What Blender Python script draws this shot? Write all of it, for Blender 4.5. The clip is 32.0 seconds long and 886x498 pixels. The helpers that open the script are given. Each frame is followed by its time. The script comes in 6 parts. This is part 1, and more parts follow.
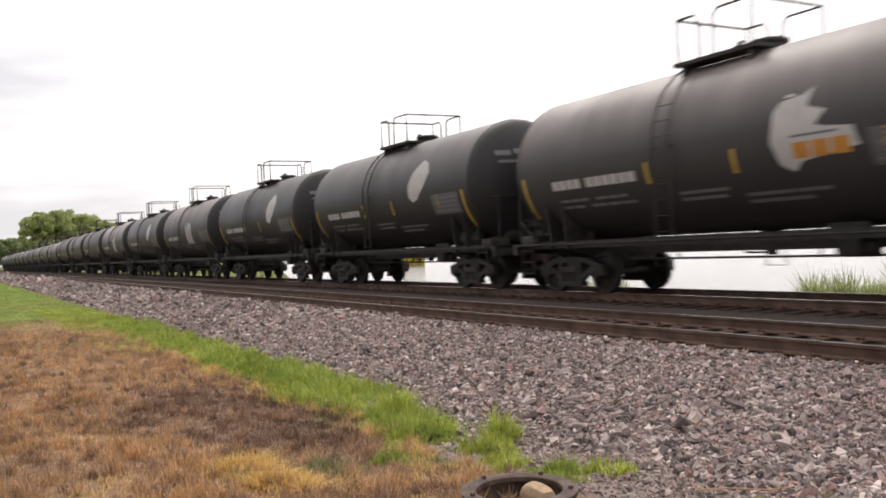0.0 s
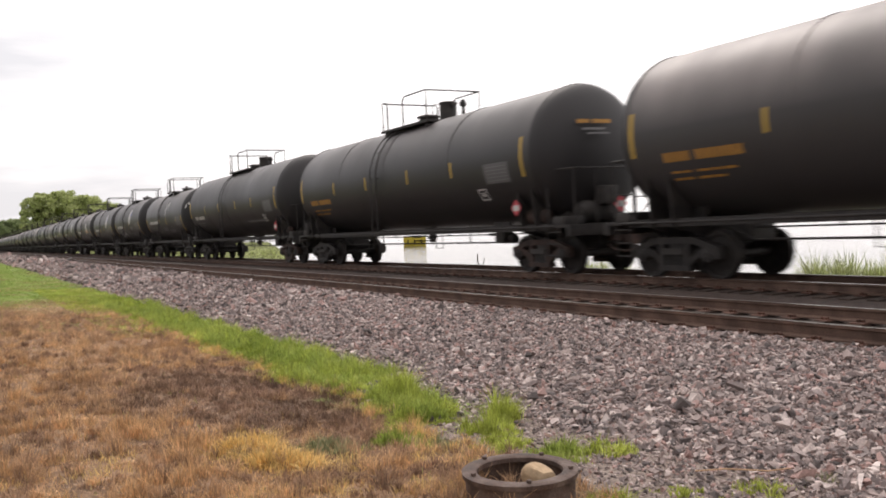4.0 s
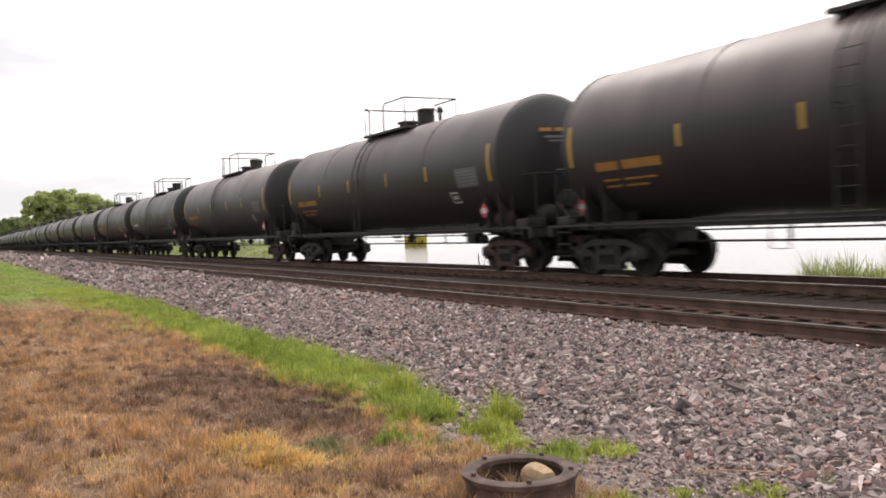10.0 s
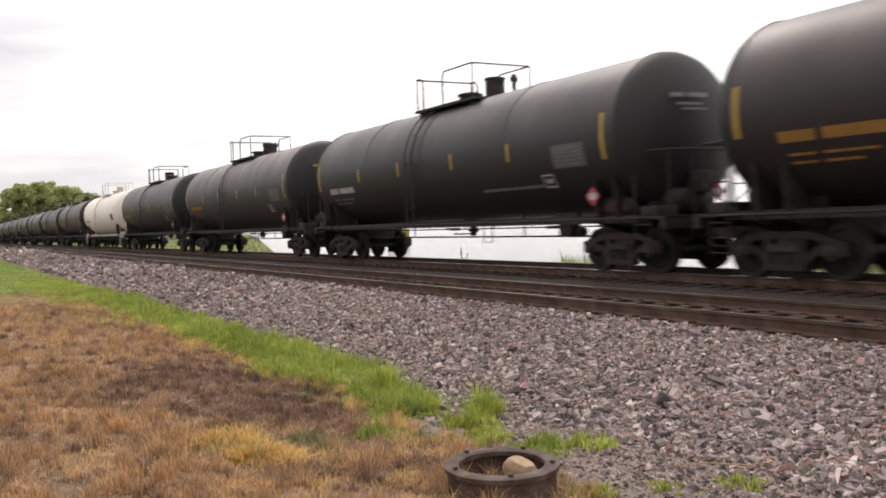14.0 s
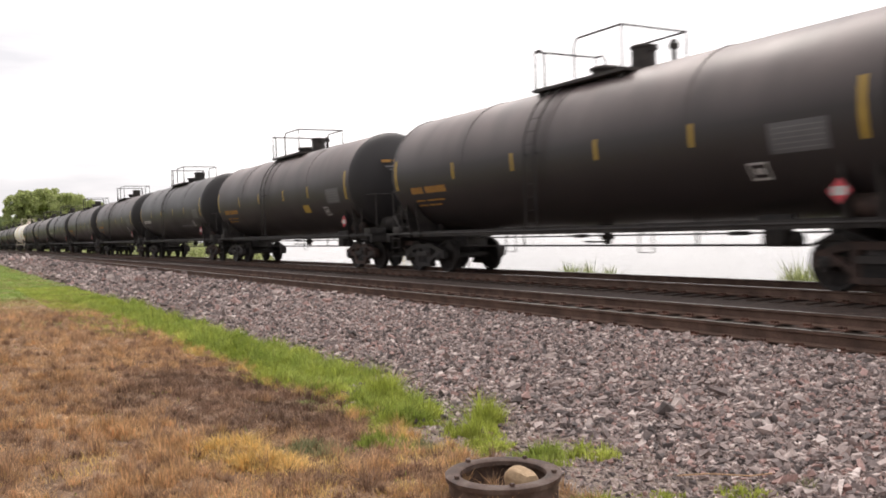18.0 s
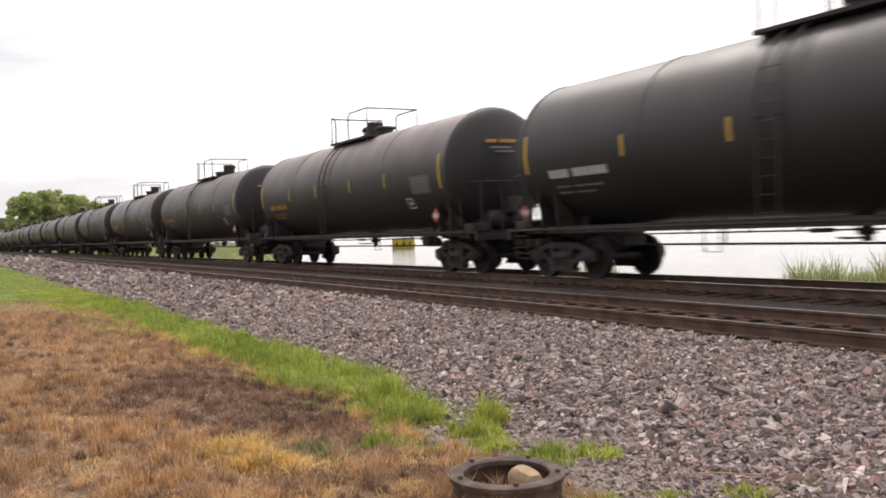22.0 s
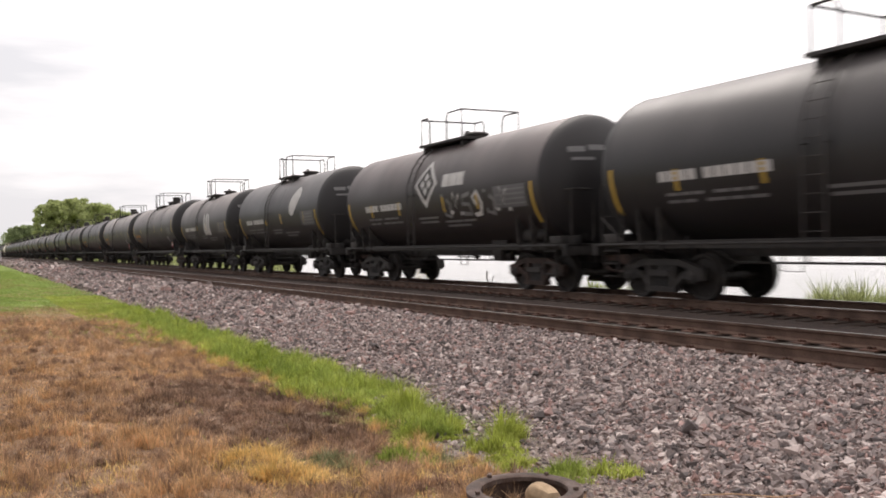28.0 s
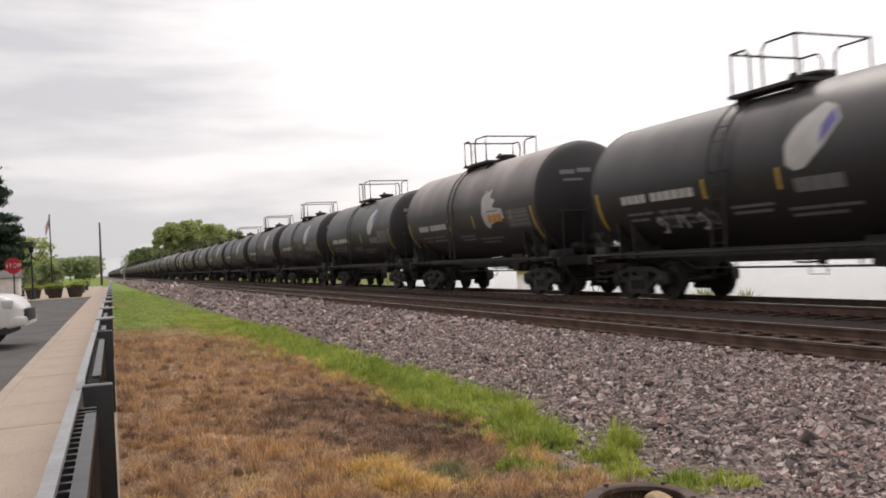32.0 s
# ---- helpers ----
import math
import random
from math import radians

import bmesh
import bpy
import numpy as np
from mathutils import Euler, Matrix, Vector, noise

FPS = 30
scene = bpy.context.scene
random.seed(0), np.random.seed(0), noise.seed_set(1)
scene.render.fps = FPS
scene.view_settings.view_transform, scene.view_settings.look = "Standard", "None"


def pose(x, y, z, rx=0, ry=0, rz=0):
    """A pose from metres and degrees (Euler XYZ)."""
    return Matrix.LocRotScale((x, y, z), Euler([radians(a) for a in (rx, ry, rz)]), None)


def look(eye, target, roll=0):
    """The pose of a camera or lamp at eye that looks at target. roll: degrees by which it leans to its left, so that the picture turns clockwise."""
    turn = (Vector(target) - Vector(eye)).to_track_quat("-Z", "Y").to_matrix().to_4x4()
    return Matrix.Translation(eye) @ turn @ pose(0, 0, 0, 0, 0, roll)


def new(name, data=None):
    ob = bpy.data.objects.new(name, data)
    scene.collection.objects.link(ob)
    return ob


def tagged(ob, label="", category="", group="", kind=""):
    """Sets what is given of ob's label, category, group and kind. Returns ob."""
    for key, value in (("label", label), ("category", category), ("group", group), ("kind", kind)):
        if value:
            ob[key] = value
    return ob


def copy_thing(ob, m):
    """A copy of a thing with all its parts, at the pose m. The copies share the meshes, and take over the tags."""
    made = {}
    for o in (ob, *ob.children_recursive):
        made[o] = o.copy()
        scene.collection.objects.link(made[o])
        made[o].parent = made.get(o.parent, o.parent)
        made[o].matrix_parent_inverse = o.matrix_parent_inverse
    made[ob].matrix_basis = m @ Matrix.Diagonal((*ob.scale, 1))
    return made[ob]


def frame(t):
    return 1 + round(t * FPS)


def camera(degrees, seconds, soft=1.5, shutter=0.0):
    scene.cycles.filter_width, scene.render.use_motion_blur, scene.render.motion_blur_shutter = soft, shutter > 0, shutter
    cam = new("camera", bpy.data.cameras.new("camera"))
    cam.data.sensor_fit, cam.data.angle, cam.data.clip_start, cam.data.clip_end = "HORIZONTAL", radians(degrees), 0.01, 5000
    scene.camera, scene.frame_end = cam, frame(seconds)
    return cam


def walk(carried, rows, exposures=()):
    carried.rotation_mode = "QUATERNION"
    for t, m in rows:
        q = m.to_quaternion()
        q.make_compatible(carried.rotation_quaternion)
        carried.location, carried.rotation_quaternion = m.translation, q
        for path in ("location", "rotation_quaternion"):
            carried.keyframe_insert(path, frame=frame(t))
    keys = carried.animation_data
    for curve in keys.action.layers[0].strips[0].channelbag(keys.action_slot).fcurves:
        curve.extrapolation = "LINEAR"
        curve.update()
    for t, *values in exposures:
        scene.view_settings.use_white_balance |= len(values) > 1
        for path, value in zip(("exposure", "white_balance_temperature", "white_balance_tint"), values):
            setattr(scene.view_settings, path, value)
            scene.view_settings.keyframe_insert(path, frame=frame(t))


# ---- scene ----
# ---- camera: seconds, eye, pan to the right of the track, tilt up, roll ----
cam = camera(54.8, 32.0, soft=1.8, shutter=0.24)
PATH = [
    (0.0, 0.000, 0.000, 1.266, 29.72, -0.30, -2.89),
    (0.5, 0.000, 0.000, 1.266, 29.43, -0.54, -2.88),
    (1.0, 0.000, 0.000, 1.266, 29.46, -1.05, -2.91),
    (1.5, 0.000, 0.000, 1.266, 29.23, -1.22, -2.69),
    (2.0, 0.000, 0.000, 1.266, 29.18, -1.31, -2.58),
    (2.5, 0.000, 0.000, 1.266, 29.38, -1.30, -2.65),
    (3.0, 0.000, 0.000, 1.266, 29.56, -1.28, -2.71),
    (3.5, 0.000, 0.000, 1.266, 29.60, -1.39, -2.74),
    (5.5, 0.000, 0.000, 1.266, 29.33, -2.05, -2.92),
    (6.0, 0.000, 0.000, 1.266, 29.23, -2.21, -2.81),
    (6.5, 0.000, 0.000, 1.266, 29.34, -2.04, -2.77),
    (7.0, 0.000, 0.000, 1.266, 29.27, -1.98, -2.79),
    (7.5, 0.000, 0.000, 1.266, 29.26, -1.91, -2.80),
    (8.0, 0.000, 0.000, 1.266, 29.23, -1.84, -2.66),
    (8.5, 0.000, 0.000, 1.266, 28.70, -1.73, -2.45),
    (9.0, 0.000, 0.000, 1.266, 28.65, -1.49, -2.52),
    (9.5, 0.000, 0.000, 1.266, 28.83, -1.31, -2.47),
    (10.0, 0.000, 0.000, 1.266, 29.51, -1.53, -2.56),
    (10.5, 0.000, 0.000, 1.266, 29.85, -1.64, -2.37),
    (11.0, 0.000, 0.000, 1.266, 30.30, -1.76, -2.43),
    (11.5, 0.000, 0.000, 1.266, 30.60, -1.83, -2.32),
    (12.0, 0.000, 0.000, 1.266, 30.86, -1.81, -2.38),
    (12.5, 0.000, 0.000, 1.266, 31.16, -1.62, -2.03),
    (13.0, 0.000, 0.000, 1.266, 30.93, -1.52, -2.19),
    (13.5, 0.000, 0.000, 1.266, 30.88, -1.74, -2.25),
    (14.0, 0.000, 0.000, 1.266, 30.66, -1.98, -2.39),
    (14.5, 0.000, 0.000, 1.266, 30.60, -1.83, -2.17),
    (16.5, 0.000, 0.000, 1.266, 30.52, -1.50, -2.02),
    (17.0, 0.000, 0.000, 1.266, 30.40, -1.42, -1.86),
    (17.5, 0.000, 0.000, 1.266, 30.30, -1.36, -2.10),
    (18.0, 0.000, 0.000, 1.266, 30.52, -1.39, -2.10),
    (18.5, 0.000, 0.000, 1.266, 30.48, -1.46, -2.15),
    (19.0, 0.000, 0.000, 1.266, 30.34, -1.37, -2.23),
    (19.5, 0.000, 0.000, 1.266, 30.29, -1.53, -2.39),
    (20.0, 0.000, 0.000, 1.266, 30.15, -1.53, -2.17),
    (20.5, 0.000, 0.000, 1.266, 29.98, -1.49, -2.12),
    (21.0, 0.000, 0.000, 1.266, 30.07, -1.54, -2.13),
    (21.5, 0.000, 0.000, 1.266, 30.15, -1.43, -2.15),
    (22.0, 0.000, 0.000, 1.266, 30.34, -1.40, -2.34),
    (22.5, 0.000, 0.000, 1.266, 30.24, -1.28, -2.30),
    (23.0, 0.000, 0.000, 1.266, 30.17, -1.29, -2.33),
    (23.5, 0.000, 0.000, 1.266, 30.05, -1.39, -2.19),
    (24.0, 0.000, 0.000, 1.266, 30.24, -1.49, -2.06),
    (24.5, 0.000, 0.000, 1.266, 30.36, -1.40, -1.80),
    (25.0, 0.000, 0.000, 1.266, 30.36, -1.35, -1.92),
    (25.5, 0.000, 0.000, 1.266, 30.32, -1.36, -1.99),
    (27.5, 0.000, 0.000, 1.266, 29.45, -0.67, -1.34),
    (28.0, 0.000, 0.000, 1.266, 28.96, -0.42, -1.43),
    (28.5, 0.000, 0.000, 1.266, 29.81, -0.43, -1.20),
    (29.0, -0.007, -0.012, 1.286, 29.89, 0.05, -1.11),
    (29.5, -0.046, -0.034, 1.299, 29.27, 0.33, -1.15),
    (30.0, -0.065, -0.052, 1.311, 28.48, 0.29, -1.29),
    (30.5, -0.060, -0.050, 1.305, 28.26, -0.13, -1.55),
    (31.0, -0.071, -0.048, 1.292, 27.01, -1.56, -2.88),
    (31.5, -0.139, -0.130, 1.312, 23.68, 0.42, -2.07),
    (32.0, -0.155, -0.181, 1.316, 22.15, 0.56, -3.13),
]


def aim(x, y, z, pan, tilt, roll):
    p, t = radians(pan), radians(tilt)
    way = Vector((math.sin(p) * math.cos(t), math.cos(p) * math.cos(t), math.sin(t)))
    return look(Vector((x, y, z)), Vector((x, y, z)) + way * 10, roll)


walk(cam, [(t, aim(*row)) for t, *row in PATH], [(0, 0.06, 6700, 14), (3.5, 0.08, 6700, 14), (6, 0.17, 6700, 14), (11, 0.17, 6700, 14), (12, 0.0, 6700, 14), (13.5, 0.0, 6700, 14), (17, 0.12, 6700, 14), (25, 0.12, 6700, 14), (28, 0.06, 6700, 14), (30, 0.06, 6700, 14), (31, -0.04, 6700, 14), (32, -0.26, 6700, 14)])

# ---- light: a bright overcast sky and a very soft sun ----
SUN_UP, SUN_TURN = radians(50), radians(25)
world = bpy.data.worlds.new("overcast_sky")
scene.world = world
world.use_nodes = True
wn, wl = world.node_tree.nodes, world.node_tree.links
wn.clear()
w_out = wn.new("ShaderNodeOutputWorld")
w_bg = wn.new("ShaderNodeBackground")
w_sky = wn.new("ShaderNodeTexSky")
w_sky.sky_type, w_sky.sun_disc = "NISHITA", False
w_sky.sun_elevation, w_sky.sun_rotation = SUN_UP, SUN_TURN
w_sky.air_density, w_sky.dust_density = 1.0, 3.0
w_scale = wn.new("ShaderNodeVectorMath")
w_scale.operation = "SCALE"
w_scale.inputs["Scale"].default_value = 0.10
wl.new(w_sky.outputs[0], w_scale.inputs[0])
w_tc = wn.new("ShaderNodeTexCoord")
w_map = wn.new("ShaderNodeMapping")
w_map.inputs["Scale"].default_value = (1.0, 1.0, 5.5)
wl.new(w_tc.outputs["Generated"], w_map.inputs["Vector"])
w_noise = wn.new("ShaderNodeTexNoise")
w_noise.inputs["Scale"].default_value = 2.6
w_noise.inputs["Detail"].default_value = 6
w_noise.inputs["Roughness"].default_value = 0.52
wl.new(w_map.outputs[0], w_noise.inputs["Vector"])
w_ramp = wn.new("ShaderNodeValToRGB")
w_ramp.color_ramp.elements[0].position = 0.30
w_ramp.color_ramp.elements[0].color = (0.74, 0.755, 0.785, 1)
w_ramp.color_ramp.elements[1].position = 0.52
w_ramp.color_ramp.elements[1].color = (1.10, 1.09, 1.09, 1)
# greyer low over the line, thinner and whiter overhead and over the river
w_sep = wn.new("ShaderNodeSeparateXYZ")
wl.new(w_tc.outputs["Generated"], w_sep.inputs[0])
w_low = wn.new("ShaderNodeMath")
w_low.operation = "MULTIPLY_ADD"
w_low.inputs[1].default_value, w_low.inputs[2].default_value = 0.75, -0.20
wl.new(w_sep.outputs["Z"], w_low.inputs[0])
w_east = wn.new("ShaderNodeMath")
w_east.operation = "MULTIPLY_ADD"
w_east.inputs[1].default_value = 0.38
wl.new(w_sep.outputs["X"], w_east.inputs[0])
wl.new(w_low.outputs[0], w_east.inputs[2])
w_fac = wn.new("ShaderNodeMath")
w_fac.operation = "ADD"
wl.new(w_noise.outputs["Fac"], w_fac.inputs[0])
wl.new(w_east.outputs[0], w_fac.inputs[1])
wl.new(w_fac.outputs[0], w_ramp.inputs["Fac"])
w_mix = wn.new("ShaderNodeMixRGB")
w_mix.inputs[0].default_value = 0.93
wl.new(w_scale.outputs[0], w_mix.inputs[1])
wl.new(w_ramp.outputs[0], w_mix.inputs[2])
# the cloud is thinner, and so brighter, round the sun and over the river
w_dot = wn.new("ShaderNodeVectorMath")
w_dot.operation = "DOT_PRODUCT"
w_dot.inputs[1].default_value = (0.75, 0.45, 0.48)
wl.new(w_tc.outputs["Generated"], w_dot.inputs[0])
w_glow = wn.new("ShaderNodeMapRange")
w_glow.inputs["From Min"].default_value, w_glow.inputs["From Max"].default_value = -0.7, 0.95
w_glow.inputs["To Min"].default_value, w_glow.inputs["To Max"].default_value = 0.64, 1.24
wl.new(w_dot.outputs["Value"], w_glow.inputs["Value"])
w_bright = wn.new("ShaderNodeVectorMath")
w_bright.operation = "SCALE"
wl.new(w_mix.outputs[0], w_bright.inputs[0])
wl.new(w_glow.outputs[0], w_bright.inputs["Scale"])
w_bg.inputs["Strength"].default_value = 1.0
wl.new(w_bright.outputs[0], w_bg.inputs["Color"])
wl.new(w_bg.outputs[0], w_out.inputs["Surface"])

sun = new("sun", bpy.data.lights.new("sun", "SUN"))
sun.data.energy, sun.data.angle, sun.data.color = 1.0, radians(25), (1.0, 0.96, 0.9)
sun.matrix_world = look((0, 0, 50), (50 * -math.sin(SUN_TURN), 50 * -math.cos(SUN_TURN), 50 - 50 * math.tan(SUN_UP)))


# ---- materials ----
def surface(name, colours, scale=3.0, rough=0.7, metal=0.0, bump=0.3, fine=60.0, piece=0.0, stretch=(1, 1, 1), spec=0.5, island=False, grain=0.7):
    """Noise between two or three colours, a finer grain over it, relief from both; piece: how much each object differs."""
    m = bpy.data.materials.new(name)
    m.use_nodes = True
    n, l = m.node_tree.nodes, m.node_tree.links
    b = n["Principled BSDF"]
    tc, mp = n.new("ShaderNodeTexCoord"), n.new("ShaderNodeMapping")
    mp.inputs["Scale"].default_value = stretch
    l.new(tc.outputs["Object"], mp.inputs["Vector"])
    big, small = n.new("ShaderNodeTexNoise"), n.new("ShaderNodeTexNoise")
    big.inputs["Scale"].default_value, small.inputs["Scale"].default_value = scale, fine
    big.inputs["Detail"].default_value = 6
    small.inputs["Detail"].default_value = 3
    for t in (big, small):
        l.new(mp.outputs[0], t.inputs["Vector"])
    ramp = n.new("ShaderNodeValToRGB")
    e = ramp.color_ramp.elements
    e[0].position, e[1].position = 0.32, 0.68
    e[0].color, e[1].color = (*colours[0], 1), (*colours[-1], 1)
    if len(colours) == 3:
        mid = e.new(0.5)
        mid.color = (*colours[1], 1)
    l.new(big.outputs["Fac"], ramp.inputs["Fac"])
    hsv = n.new("ShaderNodeHueSaturation")
    l.new(ramp.outputs[0], hsv.inputs["Color"])
    add = n.new("ShaderNodeMath")
    add.operation = "MULTIPLY_ADD"
    add.inputs[1].default_value, add.inputs[2].default_value = grain, 1 - grain / 2
    l.new(small.outputs["Fac"], add.inputs[0])
    value = add
    if piece:
        rnd = n.new("ShaderNodeNewGeometry") if island else n.new("ShaderNodeObjectInfo")
        rm = n.new("ShaderNodeMath")
        rm.operation = "MULTIPLY_ADD"
        rm.inputs[1].default_value, rm.inputs[2].default_value = 2 * piece, 1 - piece
        l.new(rnd.outputs["Random Per Island" if island else "Random"], rm.inputs[0])
        mul = n.new("ShaderNodeMath")
        mul.operation = "MULTIPLY"
        l.new(add.outputs[0], mul.inputs[0])
        l.new(rm.outputs[0], mul.inputs[1])
        value = mul
    l.new(value.outputs[0], hsv.inputs["Value"])
    l.new(hsv.outputs[0], b.inputs["Base Color"])
    rr = n.new("ShaderNodeMapRange")
    rr.inputs["To Min"].default_value, rr.inputs["To Max"].default_value = max(0.02, rough - 0.12), min(1, rough + 0.12)
    l.new(big.outputs["Fac"], rr.inputs["Value"])
    l.new(rr.outputs[0], b.inputs["Roughness"])
    b.inputs["Metallic"].default_value = metal
    b.inputs["Specular IOR Level"].default_value = spec
    if bump:
        bp = n.new("ShaderNodeBump")
        bp.inputs["Strength"].default_value, bp.inputs["Distance"].default_value = bump, 0.02
        l.new(small.outputs["Fac"], bp.inputs["Height"])
        l.new(bp.outputs[0], b.inputs["Normal"])
    return m


def plain(name, colour, rough=0.6, metal=0.0):
    return surface(name, [tuple(c * 0.85 for c in colour), colour], 4, rough, metal, 0.05, 40, grain=0.2)


def tank_paint(name, base, dust_skylight, amount, rough=0.42):
    """Weathered tank enamel: dusty streaks from the top with sky light painted in, rust specks, patches of duller
    paint.
    """
    m = bpy.data.materials.new(name)
    m.use_nodes = True
    n, l = m.node_tree.nodes, m.node_tree.links
    b = n["Principled BSDF"]
    tc = n.new("ShaderNodeTexCoord")
    info = n.new("ShaderNodeObjectInfo")
    off = n.new("ShaderNodeVectorMath")
    off.operation = "MULTIPLY_ADD"
    off.inputs[1].default_value = (40, 40, 40)
    l.new(info.outputs["Random"], off.inputs[0])
    l.new(tc.outputs["Object"], off.inputs[2])
    mp = n.new("ShaderNodeMapping")
    mp.inputs["Scale"].default_value = (0.35, 0.7, 0.35)
    l.new(off.outputs[0], mp.inputs["Vector"])
    streak, patch, grain = (n.new("ShaderNodeTexNoise") for _ in range(3))
    streak.inputs["Scale"].default_value, streak.inputs["Detail"].default_value = 1.2, 7
    streak.inputs["Roughness"].default_value = 0.42
    patch.inputs["Scale"].default_value, patch.inputs["Detail"].default_value = 0.45, 5
    grain.inputs["Scale"].default_value, grain.inputs["Detail"].default_value = 26, 4
    l.new(mp.outputs[0], streak.inputs["Vector"])
    l.new(off.outputs[0], patch.inputs["Vector"])
    l.new(off.outputs[0], grain.inputs["Vector"])
    # dusty film and painted sky light on what faces up
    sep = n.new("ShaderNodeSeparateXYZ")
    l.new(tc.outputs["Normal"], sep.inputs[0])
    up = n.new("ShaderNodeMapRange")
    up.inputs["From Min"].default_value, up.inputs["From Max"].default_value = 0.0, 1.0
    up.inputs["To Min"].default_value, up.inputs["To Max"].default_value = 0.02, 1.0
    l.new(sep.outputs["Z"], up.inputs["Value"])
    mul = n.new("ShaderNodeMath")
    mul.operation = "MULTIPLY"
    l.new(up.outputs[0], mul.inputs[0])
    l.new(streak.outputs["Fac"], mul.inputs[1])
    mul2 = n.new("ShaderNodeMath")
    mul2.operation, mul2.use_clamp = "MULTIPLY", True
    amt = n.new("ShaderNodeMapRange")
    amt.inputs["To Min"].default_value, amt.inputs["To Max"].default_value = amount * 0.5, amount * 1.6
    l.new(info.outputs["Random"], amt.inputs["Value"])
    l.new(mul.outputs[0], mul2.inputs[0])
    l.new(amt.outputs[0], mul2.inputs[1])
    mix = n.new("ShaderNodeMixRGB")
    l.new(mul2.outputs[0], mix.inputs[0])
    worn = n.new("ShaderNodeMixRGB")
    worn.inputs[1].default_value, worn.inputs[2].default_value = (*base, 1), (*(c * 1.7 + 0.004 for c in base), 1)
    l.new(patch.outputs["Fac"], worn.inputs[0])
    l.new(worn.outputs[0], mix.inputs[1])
    mix.inputs[2].default_value = (*dust_skylight, 1)
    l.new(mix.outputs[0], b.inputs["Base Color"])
    rr = n.new("ShaderNodeMapRange")
    rr.inputs["To Min"].default_value, rr.inputs["To Max"].default_value = rough - 0.1, rough + 0.22
    l.new(patch.outputs["Fac"], rr.inputs["Value"])
    l.new(rr.outputs[0], b.inputs["Roughness"])
    bp = n.new("ShaderNodeBump")
    bp.inputs["Strength"].default_value, bp.inputs["Distance"].default_value = 0.08, 0.01
    l.new(grain.outputs["Fac"], bp.inputs["Height"])
    l.new(bp.outputs[0], b.inputs["Normal"])
    return m


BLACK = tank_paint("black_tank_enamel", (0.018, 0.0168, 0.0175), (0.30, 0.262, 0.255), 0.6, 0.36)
# black end enamel, less dusty, darkened for the shade on the ends
SHADED_HEADS = tank_paint("black_tank_end_enamel", (0.016, 0.0145, 0.0155), (0.08, 0.066, 0.062), 0.25, 0.5)
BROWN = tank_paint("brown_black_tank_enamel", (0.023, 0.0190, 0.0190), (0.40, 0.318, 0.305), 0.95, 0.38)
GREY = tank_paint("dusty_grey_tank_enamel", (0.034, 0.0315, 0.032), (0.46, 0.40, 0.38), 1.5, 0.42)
CREAM = tank_paint("cream_tank_enamel", (0.87, 0.80, 0.73), (0.70, 0.58, 0.47), 0.20, 0.4)
IRON = surface("dark_grimy_iron", [(0.022, 0.02, 0.02), (0.055, 0.047, 0.043)], 4, 0.65, 0.1, 0.25, 30, 0.25)
RUSTY = surface("rust_brown_cast_steel", [(0.036, 0.025, 0.021), (0.095, 0.06, 0.05)], 5, 0.8, 0.1, 0.3, 40, 0.3)
TREAD = surface("worn_wheel_steel", [(0.02, 0.017, 0.016), (0.05, 0.042, 0.038)], 6, 0.6, 0.3, 0.1, 50)
YELLOW = plain("yellow_reflective_tape", (0.56, 0.36, 0.06), 0.5)
AMBER = plain("amber_stencil_paint", (0.46, 0.23, 0.05), 0.7)
WHITEMARK = plain("white_stencil_paint", (0.62, 0.60, 0.58), 0.6)
GREYMARK = plain("faded_grey_stencil_paint", (0.22, 0.215, 0.215), 0.6)
REDMARK = plain("red_placard_print", (0.66, 0.09, 0.11), 0.5)
BLUEMARK = plain("blue_violet_logo_paint", (0.16, 0.15, 0.42), 0.5)
ORANGE = plain("orange_logo_paint", (0.66, 0.30, 0.05), 0.5)
PANEL = plain("grey_data_panel_paint", (0.15, 0.147, 0.15), 0.6)
CREAMPART = surface("cream_painted_steel", [(0.50, 0.43, 0.36), (0.76, 0.68, 0.60)], 3, 0.5, 0.0, 0.1, 40)
RAILSIDE = surface("rail_web_rust", [(0.085, 0.05, 0.037), (0.19, 0.118, 0.088)], 3, 0.75, 0.15, 0.3, 50)
RAILTOP = surface("polished_railhead", [(0.28, 0.25, 0.23), (0.42, 0.38, 0.36)], 2, 0.32, 0.85, 0.02, 30, stretch=(6, 0.3, 6))
PLATE = surface("red_rust_plates", [(0.07, 0.034, 0.024), (0.17, 0.082, 0.058)], 6, 0.85, 0.1, 0.3, 40)
TIMBER = surface("creosoted_tie_wood", [(0.04, 0.027, 0.021), (0.095, 0.064, 0.05)], 3, 0.85, 0, 0.5, 30, 0.3, (1, 8, 8))


# ---- mesh helpers ----
def mesh_of(name, bm, smooth=40):
    me = bpy.data.meshes.new(name)
    bmesh.ops.recalc_face_normals(bm, faces=bm.faces)
    bm.to_mesh(me)
    bm.free()
    if smooth:
        me.shade_smooth()
        me.set_sharp_from_angle(angle=radians(smooth))
    return me


def coat(ob, material):
    if not ob.data.materials:
        ob.data.materials.append(material)
    if ob.data.materials[0] != material:
        ob.material_slots[0].link = "OBJECT"
        ob.material_slots[0].material = material
    return ob


def part(name, bm, material, parent, label="", at=None):
    """Links a bmesh, or a mesh that others share, as one object under parent."""
    me = bm if isinstance(bm, bpy.types.Mesh) else mesh_of(name, bm)
    ob = coat(new(name, me), material)
    ob.parent = parent
    if at is not None:
        ob.matrix_basis = at
    if label:
        tagged(ob, label)
    return ob


